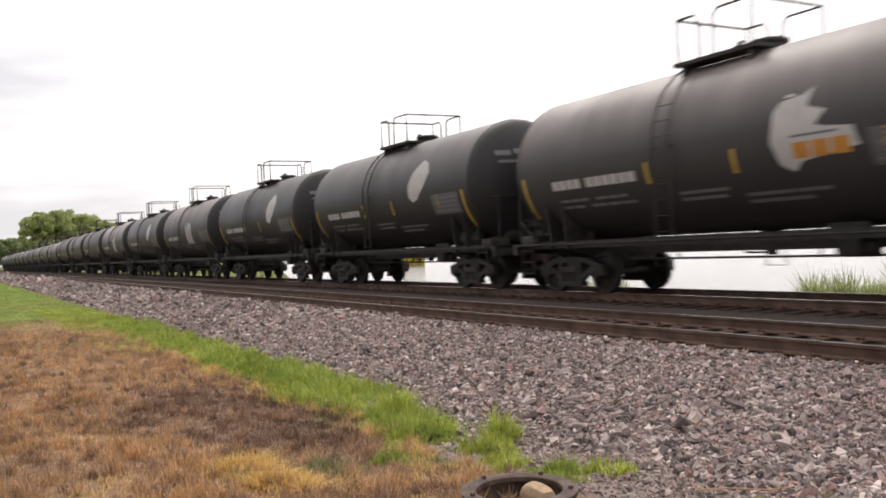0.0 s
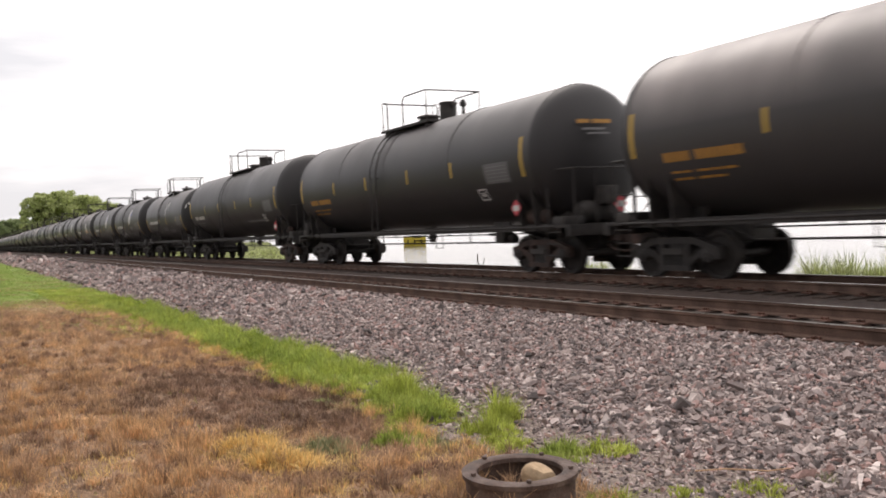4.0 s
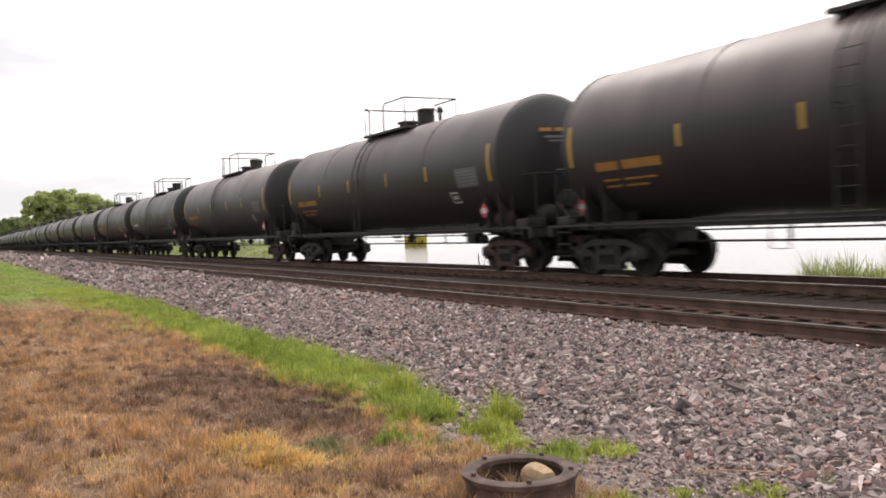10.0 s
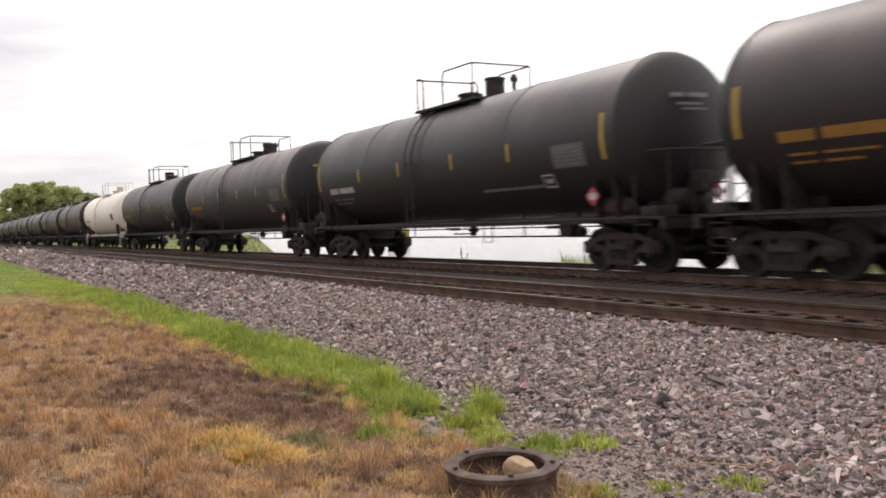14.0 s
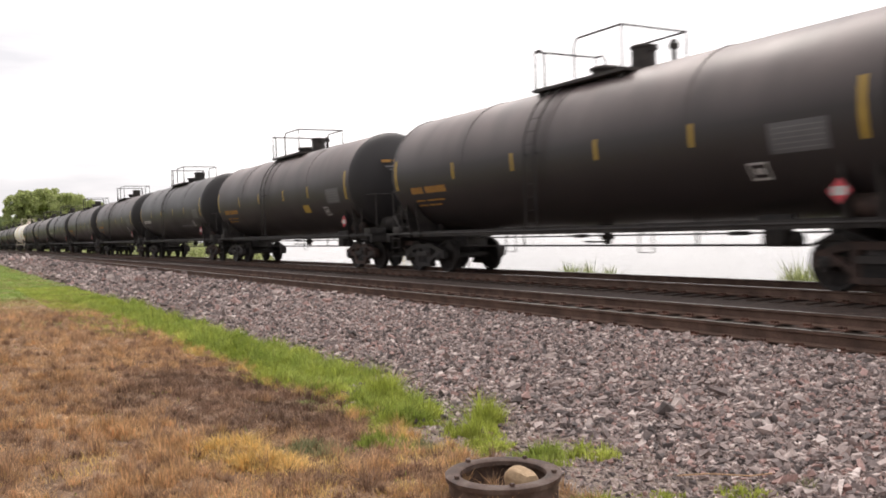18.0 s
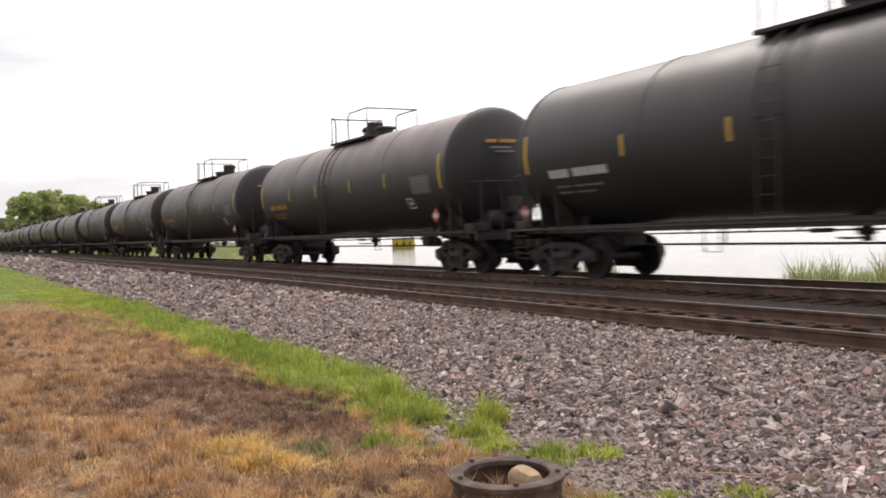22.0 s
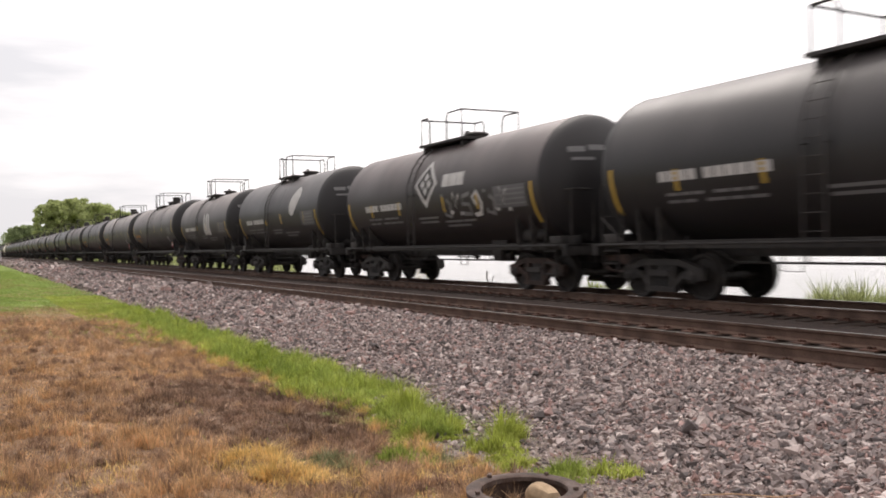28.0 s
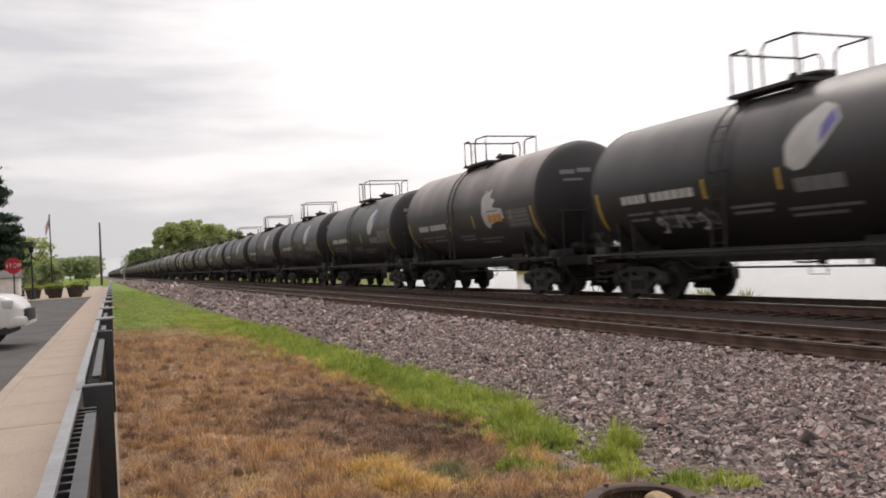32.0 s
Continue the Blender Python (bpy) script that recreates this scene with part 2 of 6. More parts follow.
def thing(name, label, category, group="", kind="", at=None):
    ob = tagged(new(name), label, category, group, kind)
    ob.empty_display_size = 0.2
    if at is not None:
        ob.matrix_basis = at
    return ob


def box(bm, x0, x1, y0, y1, z0, z1, bevel=0.0):
    v = [bm.verts.new((x, y, z)) for z in (z0, z1) for x, y in ((x0, y0), (x1, y0), (x1, y1), (x0, y1))]
    fs = [bm.faces.new([v[i] for i in q]) for q in ((3, 2, 1, 0), (4, 5, 6, 7), (0, 1, 5, 4), (1, 2, 6, 5), (2, 3, 7, 6), (3, 0, 4, 7))]
    if bevel:
        bmesh.ops.bevel(bm, geom=list({e for f in fs for e in f.edges}), offset=bevel, segments=2, affect="EDGES", profile=0.6)
    return bm


def tube(bm, pts, r, seg=8, cap=True):
    """A round bar along a polyline."""
    pts = [Vector(p) for p in pts]
    rings = []
    for i, p in enumerate(pts):
        a = (pts[min(i + 1, len(pts) - 1)] - pts[max(i - 1, 0)]).normalized()
        side = a.orthogonal().normalized() if not rings else (last - a * last.dot(a)).normalized()
        last = side
        other = a.cross(side)
        rings.append([bm.verts.new(p + (side * math.cos(t) + other * math.sin(t)) * r) for t in (2 * math.pi * k / seg for k in range(seg))])
    for a, b in zip(rings, rings[1:]):
        for k in range(seg):
            bm.faces.new((a[k], a[(k + 1) % seg], b[(k + 1) % seg], b[k]))
    if cap:
        bm.faces.new(rings[0][::-1])
        bm.faces.new(rings[-1])
    return bm


def lathe(bm, profile, axis="Z", seg=32, centre=(0, 0, 0)):
    """Turns (radius, along) pairs about an axis through centre."""
    c = Vector(centre)
    rings = []
    for r, h in profile:
        if r < 1e-5:
            p = {"Z": (0, 0, h), "Y": (0, h, 0), "X": (h, 0, 0)}[axis]
            rings.append([bm.verts.new(c + Vector(p))])
            continue
        ring = []
        for k in range(seg):
            u, w = r * math.cos(2 * math.pi * k / seg), r * math.sin(2 * math.pi * k / seg)
            ring.append(bm.verts.new(c + Vector({"Z": (u, w, h), "Y": (u, h, w), "X": (h, u, w)}[axis])))
        rings.append(ring)
    for a, b in zip(rings, rings[1:]):
        for k in range(seg):
            q = [a[k % len(a)], a[(k + 1) % len(a)], b[(k + 1) % len(b)], b[k % len(b)]]
            q = list(dict.fromkeys(q))
            if len(q) > 2:
                bm.faces.new(q)
    return bm


def prism(bm, outline, x0, x1):
    """An outline in (y, z), drawn out from x0 to x1."""
    a = [bm.verts.new((x0, y, z)) for y, z in outline]
    b = [bm.verts.new((x1, y, z)) for y, z in outline]
    n = len(outline)
    for i in range(n):
        bm.faces.new((a[i], a[(i + 1) % n], b[(i + 1) % n], b[i]))
    bm.faces.new(a[::-1])
    bm.faces.new(b)
    return bm


def soup(name, verts, faces, material):
    """One mesh out of arrays: many small pieces of stuff."""
    me = bpy.data.meshes.new(name)
    verts = np.asarray(verts, np.float32)
    faces = np.asarray(faces, np.int32)
    k = faces.shape[1]
    me.vertices.add(len(verts))
    me.vertices.foreach_set("co", verts.ravel())
    me.loops.add(faces.size)
    me.loops.foreach_set("vertex_index", faces.ravel())
    me.polygons.add(len(faces))
    me.polygons.foreach_set("loop_start", np.arange(0, faces.size, k, dtype=np.int32))
    me.update(calc_edges=True)
    me.shade_flat()
    me.materials.append(material)
    return me


def sheet(name, xs, ys, height, material):
    """A grid in x and y with the heights of a function; xs may depend on y."""
    bm = bmesh.new()
    rows = []
    for y in ys:
        rows.append([bm.verts.new((x, y, height(x, y))) for x in xs(y)])
    for a, b in zip(rows, rows[1:]):
        for i in range(len(a) - 1):
            bm.faces.new((a[i], a[i + 1], b[i + 1], b[i]))
    me = mesh_of(name, bm, 60)
    ob = coat(new(name, me), material)
    return ob


# ---- ground ----
NEAR, FAR = 8.935, 13.44      # track centres
PROFILE = ((-900, -2.0), (-60, -0.35), (-30, -0.2), (-1.5, -0.16), (0.1, -0.15), (0.6, -0.19), (1.8, -0.26), (3.0, -0.35), (4.2, -0.40),
           (6.0, -0.42), (15.5, -0.42), (16.6, -0.7), (18.5, -2.0), (24, -3.2), (1700, -4.5), (1760, 2.0), (4000, 30))


def shore(y):
    """How far the bank stands out from the track: it widens up the line."""
    return 0 if y < 48 else min(60, (y - 48) * 0.32) + max(0, (y - 300) * 0.25)


def profile(x):
    for (a, za), (b, zb) in zip(PROFILE, PROFILE[1:]):
        if x <= b:
            return za + (zb - za) * (x - a) / (b - a)
    return PROFILE[-1][1]


def ground_z(x, y):
    s = shore(y) if x > 16.6 else 0
    z = profile(max(16.0, x - s) if x > 16.6 else x)
    near = max(0, 1 - abs(x) / 60)
    return z + 0.022 * near * (noise.noise((x * 0.7, y * 0.5, 1.7)) + 0.5 * noise.noise((x * 2.1, y * 1.9, 4.1))) * (0.4 if x > 4.5 or x < 0.2 else 1)


def ground_xs(y):
    s = shore(y)
    own = [-900, -300, -120, -60, -30, -15, -8, -4, -1.5, 0.1] + [0.1 + 0.25 * i for i in range(1, 24)] + [7, 10, 15.5, 16.2]
    return own + [x + s for x in (16.6, 17.2, 18.5, 21, 24, 60, 300)] + [1700, 1760, 2200, 4000]


ys = [-900, -300, -100, -40, -15, -6] + [-2 + 0.35 * i for i in range(60)] + [19 + 1.5 * i for i in range(30)] + [66, 75, 90, 110, 140, 180, 230, 300, 400, 600, 900, 1500, 2500, 4000]


def ground_material():
    m = bpy.data.materials.new("dry_and_green_grass_earth")
    m.use_nodes = True
    n, l = m.node_tree.nodes, m.node_tree.links
    b = n["Principled BSDF"]
    tc = n.new("ShaderNodeTexCoord")
    sep = n.new("ShaderNodeSeparateXYZ")
    l.new(tc.outputs["Object"], sep.inputs[0])

    def noise_at(scale, detail=5):
        t = n.new("ShaderNodeTexNoise")
        t.inputs["Scale"].default_value, t.inputs["Detail"].default_value = scale, detail
        l.new(tc.outputs["Object"], t.inputs["Vector"])
        return t

    def ramp(src, a, b2, p0=0.35, p1=0.65):
        r = n.new("ShaderNodeValToRGB")
        r.color_ramp.elements[0].position, r.color_ramp.elements[1].position = p0, p1
        r.color_ramp.elements[0].color, r.color_ramp.elements[1].color = (*a, 1), (*b2, 1)
        l.new(src, r.inputs["Fac"])
        return r

    def mathn(op, a, b2, clamp=False):
        k = n.new("ShaderNodeMath")
        k.operation, k.use_clamp = op, clamp
        for i, v in enumerate((a, b2)):
            if isinstance(v, (int, float)):
                k.inputs[i].default_value = v
            else:
                l.new(v, k.inputs[i])
        return k.outputs[0]

    def blend(f, a, b2):
        k = n.new("ShaderNodeMixRGB")
        for i, v in zip((0, 1, 2), (f, a, b2)):
            l.new(v, k.inputs[i])
        return k.outputs[0]

    wide, mid, tiny = noise_at(0.55), noise_at(2.6), noise_at(38)
    clod = noise_at(11, 4)
    dry = ramp(mid.outputs["Fac"], (0.18, 0.11, 0.07), (0.48, 0.31, 0.19))
    soil = ramp(clod.outputs["Fac"], (0.13, 0.082, 0.056), (0.43, 0.29, 0.19))
    lawn = ramp(mid.outputs["Fac"], (0.14, 0.20, 0.04), (0.28, 0.36, 0.09))
    dirt = ramp(tiny.outputs["Fac"], (0.17, 0.13, 0.11), (0.42, 0.345, 0.30))
    wob = mathn("MULTIPLY", mathn("SUBTRACT", wide.outputs["Fac"], 0.5), 2.6)
    wob2 = mathn("MULTIPLY", mathn("SUBTRACT", mid.outputs["Fac"], 0.5), 1.0)
    x = mathn("ADD", mathn("ADD", sep.outputs["X"], wob), wob2)
    # green from x 2.9 on, and everywhere beyond y 26; bare dirt beyond x 3.9 close by
    g = mathn("MAXIMUM", mathn("MULTIPLY", mathn("SUBTRACT", x, 3.0), 4, True), mathn("MULTIPLY", mathn("SUBTRACT", mathn("ADD", sep.outputs["Y"], mathn("MULTIPLY", wob, 5)), 21), 0.13, True))
    near_y = mathn("MULTIPLY", mathn("SUBTRACT", 6.6, sep.outputs["Y"]), 1.2, True)
    d = mathn("MAXIMUM", mathn("MULTIPLY", mathn("SUBTRACT", x, 4.0), 3, True), mathn("MULTIPLY", near_y, mathn("MULTIPLY", mathn("SUBTRACT", sep.outputs["X"], 2.85), 3, True)))
    past = mathn("MULTIPLY", mathn("SUBTRACT", sep.outputs["X"], 15.4), 3, True)
    base = blend(mathn("MULTIPLY", tiny.outputs["Fac"], 0.9), dry.outputs[0], soil.outputs[0])
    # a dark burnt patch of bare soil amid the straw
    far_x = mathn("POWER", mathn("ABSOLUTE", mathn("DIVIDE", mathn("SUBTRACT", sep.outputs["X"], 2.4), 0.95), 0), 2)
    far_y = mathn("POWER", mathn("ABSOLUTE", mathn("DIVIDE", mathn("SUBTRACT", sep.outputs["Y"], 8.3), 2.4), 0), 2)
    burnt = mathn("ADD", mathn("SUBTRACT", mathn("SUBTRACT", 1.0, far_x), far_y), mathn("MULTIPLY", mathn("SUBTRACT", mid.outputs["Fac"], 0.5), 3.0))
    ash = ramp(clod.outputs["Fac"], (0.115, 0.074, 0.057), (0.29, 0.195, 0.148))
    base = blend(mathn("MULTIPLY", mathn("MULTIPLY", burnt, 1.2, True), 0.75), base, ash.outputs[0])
    c = blend(g, base, lawn.outputs[0])
    c = blend(d, c, dirt.outputs[0])
    bank = ramp(mid.outputs["Fac"], (0.085, 0.10, 0.03), (0.19, 0.21, 0.06))
    c = blend(past, c, bank.outputs[0])
    l.new(c, b.inputs["Base Color"])
    b.inputs["Roughness"].default_value = 0.95
    b.inputs["Specular IOR Level"].default_value = 0.2
    bp = n.new("ShaderNodeBump")
    bp.inputs["Strength"].default_value, bp.inputs["Distance"].default_value = 0.8, 0.03
    l.new(tiny.outputs["Fac"], bp.inputs["Height"])
    l.new(bp.outputs[0], b.inputs["Normal"])
    return m


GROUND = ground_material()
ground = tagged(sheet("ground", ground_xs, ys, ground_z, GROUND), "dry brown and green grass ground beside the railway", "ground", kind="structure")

WATER = bpy.data.materials.new("river_water")
WATER.use_nodes = True
_n, _l = WATER.node_tree.nodes, WATER.node_tree.links
_b = _n["Principled BSDF"]
_b.inputs["Base Color"].default_value = (0.13, 0.125, 0.12, 1)
_b.inputs["Roughness"].default_value = 0.08
_b.inputs["IOR"].default_value = 1.33
_tc, _mp, _w = _n.new("ShaderNodeTexCoord"), _n.new("ShaderNodeMapping"), _n.new("ShaderNodeTexNoise")
_mp.inputs["Scale"].default_value = (0.8, 1.6, 1)
_w.inputs["Scale"].default_value, _w.inputs["Detail"].default_value = 1.3, 5
_bp = _n.new("ShaderNodeBump")
_bp.inputs["Strength"].default_value, _bp.inputs["Distance"].default_value = 0.5, 0.12
for _a, _c in ((_tc.outputs["Object"], _mp.inputs["Vector"]), (_mp.outputs[0], _w.inputs["Vector"]), (_w.outputs["Fac"], _bp.inputs["Height"]), (_bp.outputs[0], _b.inputs["Normal"])):
    _l.new(_a, _c)
bm = bmesh.new()
v = [bm.verts.new(p) for p in ((17, -900, -2.1), (1740, -900, -2.1), (1740, 2500, -2.1), (17, 2500, -2.1))]
bm.faces.new(v)
water = tagged(coat(new("water", mesh_of("water", bm)), WATER), "pale rippled river water reflecting a white sky", "water", kind="structure")

# far bluffs over the river; distance haze is mixed into their pale grey-green
HILL = surface("hazed_wooded_bluff", [(0.10, 0.13, 0.12), (0.17, 0.20, 0.18)], 0.02, 0.95, 0, 0.0, 0.3)


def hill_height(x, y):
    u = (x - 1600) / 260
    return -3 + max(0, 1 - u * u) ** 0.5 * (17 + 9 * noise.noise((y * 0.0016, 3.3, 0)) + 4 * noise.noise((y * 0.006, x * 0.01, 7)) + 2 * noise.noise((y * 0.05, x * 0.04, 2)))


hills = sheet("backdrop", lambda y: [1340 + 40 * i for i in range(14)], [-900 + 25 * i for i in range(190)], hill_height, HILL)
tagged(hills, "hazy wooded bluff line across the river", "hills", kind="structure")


# ---- ballast and tracks ----
def ballast_z(x, y):
    pr = ((3.9, -0.46), (4.6, -0.37), (5.6, -0.30), (6.9, -0.235), (7.5, -0.205), (7.98, -0.205), (8.06, -0.205), (15.5, -0.205), (16.2, -0.32), (17.2, -0.8))
    for (a, za), (b, zb) in zip(pr, pr[1:]):
        if x <= b:
            z = za + (zb - za) * max(0, (x - a) / (b - a))
            break
    else:
        z = -0.8
    amp = 0.03 if x < 7.4 else 0.012 if x < 8 else 0.002
    return z + amp * (noise.noise((x * 1.3, y * 1.1, 9.0)) + 0.6 * noise.noise((x * 5, y * 5, 2.0)))




def stone_material():
    """Mixed crushed rock: each stone takes its own colour out of a few, with a mineral grain."""
    m = bpy.data.materials.new("mixed_crushed_stone")
    m.use_nodes = True
    n, l = m.node_tree.nodes, m.node_tree.links
    b = n["Principled BSDF"]
    geo, tc = n.new("ShaderNodeNewGeometry"), n.new("ShaderNodeTexCoord")
    ramp = n.new("ShaderNodeValToRGB")
    ramp.color_ramp.interpolation = "CONSTANT"
    e = ramp.color_ramp.elements
    stops = ((0.0, (0.13, 0.11, 0.106)), (0.16, (0.25, 0.205, 0.195)), (0.36, (0.37, 0.295, 0.272)), (0.55, (0.43, 0.285, 0.255)), (0.66, (0.31, 0.255, 0.24)), (0.78, (0.53, 0.435, 0.405)), (0.92, (0.70, 0.60, 0.56)))
    e[0].position, e[0].color = 0.0, (*stops[0][1], 1)
    e[1].position, e[1].color = stops[1][0], (*stops[1][1], 1)
    for p, c in stops[2:]:
        e.new(p).color = (*c, 1)
    l.new(geo.outputs["Random Per Island"], ramp.inputs["Fac"])
    grain = n.new("ShaderNodeTexNoise")
    grain.inputs["Scale"].default_value, grain.inputs["Detail"].default_value = 55, 4
    l.new(tc.outputs["Object"], grain.inputs["Vector"])
    val = n.new("ShaderNodeMapRange")
    val.inputs["To Min"].default_value, val.inputs["To Max"].default_value = 0.58, 1.52
    l.new(grain.outputs["Fac"], val.inputs["Value"])
    hsv = n.new("ShaderNodeHueSaturation")
    l.new(ramp.outputs[0], hsv.inputs["Color"])
    l.new(val.outputs[0], hsv.inputs["Value"])
    l.new(hsv.outputs[0], b.inputs["Base Color"])
    b.inputs["Roughness"].default_value = 0.9
    bp = n.new("ShaderNodeBump")
    bp.inputs["Strength"].default_value, bp.inputs["Distance"].default_value = 0.3, 0.01
    l.new(grain.outputs["Fac"], bp.inputs["Height"])
    l.new(bp.outputs[0], b.inputs["Normal"])
    return m


STONE = stone_material()
BEDROCK = surface("packed_ballast", [(0.08, 0.065, 0.06), (0.18, 0.14, 0.13), (0.32, 0.26, 0.245)], 14, 0.92, 0, 1.0, 22)
ballast_ys = [-60, -20, -6] + [-2 + 0.3 * i for i in range(90)] + [25.5 + 1.5 * i for i in range(30)] + [75, 100, 150, 220, 350, 600, 1000]
ballast = sheet("ballast", lambda y: [3.9 + 0.2 * i for i in range(19)] + [7.62, 7.8, 7.98, 8.06], ballast_ys, ballast_z, BEDROCK)
OILY = surface("oily_dark_ballast", [(0.042, 0.028, 0.023), (0.10, 0.066, 0.054)], 6, 0.9, 0, 1.0, 25)
track_bed = sheet("track_bed", lambda y: [8.06, 8.9, 10, 11, 12, 14, 15.5, 16.2, 17.2], ballast_ys, ballast_z, OILY)
tagged(track_bed, "dark oil-stained ballast between the rails", "track bed", kind="structure")
tagged(ballast, "grey and pink crushed stone ballast bed", "ballast", kind="structure")

rng = np.random.default_rng(4)


def scatter_stones(name, n, x0, x1, y0, y1, size, zfun, lift=0.0, keep=None):
    """Angular stones, each its own small solid, in one mesh."""
    ico = np.array([(-1, -1, -1), (1, -1, -1), (1, 1, -1), (-1, 1, -1), (-1, -1, 1), (1, -1, 1), (1, 1, 1), (-1, 1, 1)]) * 0.72
    tri = np.array([(0, 2, 1), (0, 3, 2), (4, 5, 6), (4, 6, 7), (0, 1, 5), (0, 5, 4), (1, 2, 6), (1, 6, 5), (2, 3, 7), (2, 7, 6), (3, 0, 4), (3, 4, 7)])
    x, y = rng.uniform(x0, x1, n), y0 + (y1 - y0) * rng.uniform(0, 1, n) ** 1.35
    if keep is not None:
        ok = np.array([keep(a, b) for a, b in zip(x, y)])
        x, y = x[ok], y[ok]
        n = len(x)
    z = np.array([zfun(a, b) for a, b in zip(x, y)])
    s = size * np.exp(rng.normal(0, 0.36, n))
    shape = ico[None] * (1 + rng.uniform(-0.85, 0.3, (n, 8, 3)))
    shape = shape * (s[:, None] * np.stack([rng.uniform(1.0, 1.75, n), rng.uniform(0.6, 1.0, n), rng.uniform(0.45, 0.85, n)], 1))[:, None, :]
    a, b = rng.uniform(0, 6.28, n), rng.uniform(-1.6, 1.6, n)
    z = z + rng.uniform(-0.3, 0.9, n) * s
    ca, sa, cb, sb = np.cos(a), np.sin(a), np.cos(b), np.sin(b)
    X, Y, Z = shape[..., 0], shape[..., 1], shape[..., 2]
    tip = rng.normal(0, 0.55, n)
    X, Z = X * np.cos(tip)[:, None] - Z * np.sin(tip)[:, None], X * np.sin(tip)[:, None] + Z * np.cos(tip)[:, None]
    Y, Z = Y * cb[:, None] - Z * sb[:, None], Y * sb[:, None] + Z * cb[:, None]
    X, Y = X * ca[:, None] - Y * sa[:, None], X * sa[:, None] + Y * ca[:, None]
    co = np.stack([X + x[:, None], Y + y[:, None], Z + (z + s * 0.12 + lift)[:, None]], -1).reshape(-1, 3)
    fa = (tri[None] + 8 * np.arange(n)[:, None, None]).reshape(-1, 3)
    return tagged(new(name, soup(name, co, fa, STONE)), "loose grey and pink crushed ballast stones", "gravel", kind="stuff")


def bed_top(x, y):
    return max(ballast_z(x, y), ground_z(x, y))


def bed_keep(x, y):
    edge = 4.2 + 0.22 * noise.noise((y * 0.5, 0, 3)) - 0.15 * max(0, min(1, (9 - y) / 2)) + 0.3 * max(0, 1 - abs(y - 3) / 4)
    return x > edge


scatter_stones("ballast_stones", 125000, 3.7, 8.04, 2.4, 18, 0.0195, bed_top, keep=bed_keep)
scatter_stones("ballast_stones", 20000, 3.7, 8.04, -1, 2.6, 0.0205, bed_top, keep=bed_keep)
scatter_stones("ballast_stones", 44000, 3.7, 8.04, 16, 45, 0.030, bed_top, keep=bed_keep)
scatter_stones("ballast_stones", 22000, 3.9, 8.0, 32, 85, 0.055, bed_top, keep=bed_keep)
scatter_stones("ballast_stones", 11000, 4.0, 8.0, 75, 200, 0.10, bed_top)
scatter_stones("gravel_chips", 16000, 2.95, 5.0, 2.4, 9, 0.0105, lambda x, y: max(ground_z(x, y), ballast_z(x, y)), keep=lambda x, y: rng.random() < (x - 2.9) / 0.9)
scatter_stones("gravel_chips", 2600, 3.2, 4.6, 2.4, 9, 0.018, bed_top, keep=lambda x, y: rng.random() < (x - 3.1) / 1.2)


def track(name, xc, label):
    base = thing(name, label, "railway track", kind="structure", at=pose(xc, 0, 0))
    head = ((-0.036, 0), (-0.036, -0.028), (-0.012, -0.042), (-0.009, -0.13), (-0.07, -0.152), (-0.07, -0.168), (0.07, -0.168), (0.07, -0.152), (0.009, -0.13), (0.012, -0.042), (0.036, -0.028), (0.036, 0))
    for side in (-0.7535, 0.7535):
        bm = bmesh.new()
        cuts = [-60, -10, 0, 10, 20, 40, 80, 200, 500, 1200]
        rows = [[bm.verts.new((side + u, y, w - 0.003)) for u, w in head] for y in cuts]
        for a, b in zip(rows, rows[1:]):
            for i in range(11):
                bm.faces.new((a[i], a[i + 1], b[i + 1], b[i]))
        rail = part("rail", bm, RAILSIDE, base, "rust-brown steel rail")
        bm = bmesh.new()
        rows = [[bm.verts.new((side + u, y, 0.001)) for u in (-0.03, 0.03)] for y in cuts]
        for a, b in zip(rows, rows[1:]):
            bm.faces.new((a[0], a[1], b[1], b[0]))
        part("running_surface", bm, RAILTOP, rail, "polished bright railhead")
        plates = bmesh.new()
        for i in range(150):
            y = 1.1 + i * 0.5
            box(plates, side - 0.19, side + 0.19, y - 0.1, y + 0.1, -0.182, -0.166)
            for sx in (-0.095, 0.095):
                box(plates, side + sx - 0.02, side + sx + 0.02, y - 0.05, y - 0.015, -0.17, -0.135)
                box(plates, side + sx - 0.02, side + sx + 0.02, y + 0.015, y + 0.05, -0.17, -0.135)
        tagged(part("tie_plates", plates, PLATE, base, "rusty tie plates with spikes"), kind="stuff")
    bm = box(bmesh.new(), -1.3, 1.3, -0.115, 0.115, -0.36, -0.176, 0.008)
    tie = mesh_of("tie", bm)
    for i in range(170):
        part("tie", tie, TIMBER, base, at=pose(random.uniform(-0.04, 0.04), 1.1 + 0.5 * i + random.uniform(-0.02, 0.02), random.uniform(-0.006, 0.002), 0, 0, random.uniform(-1, 1)))
    return base


track("track", NEAR, "empty near railway track with rusty rails")
track("track", FAR, "railway track on which the tank train runs")


# ---- the tank train ----
SPEED = 21.76                # metres a second, away from the viewer
SHARED = {}


def shared(key, build):
    """A mesh that all alike parts use."""
    if key not in SHARED:
        SHARED[key] = mesh_of(key.split(":")[0], build(bmesh.new()))
    return SHARED[key]


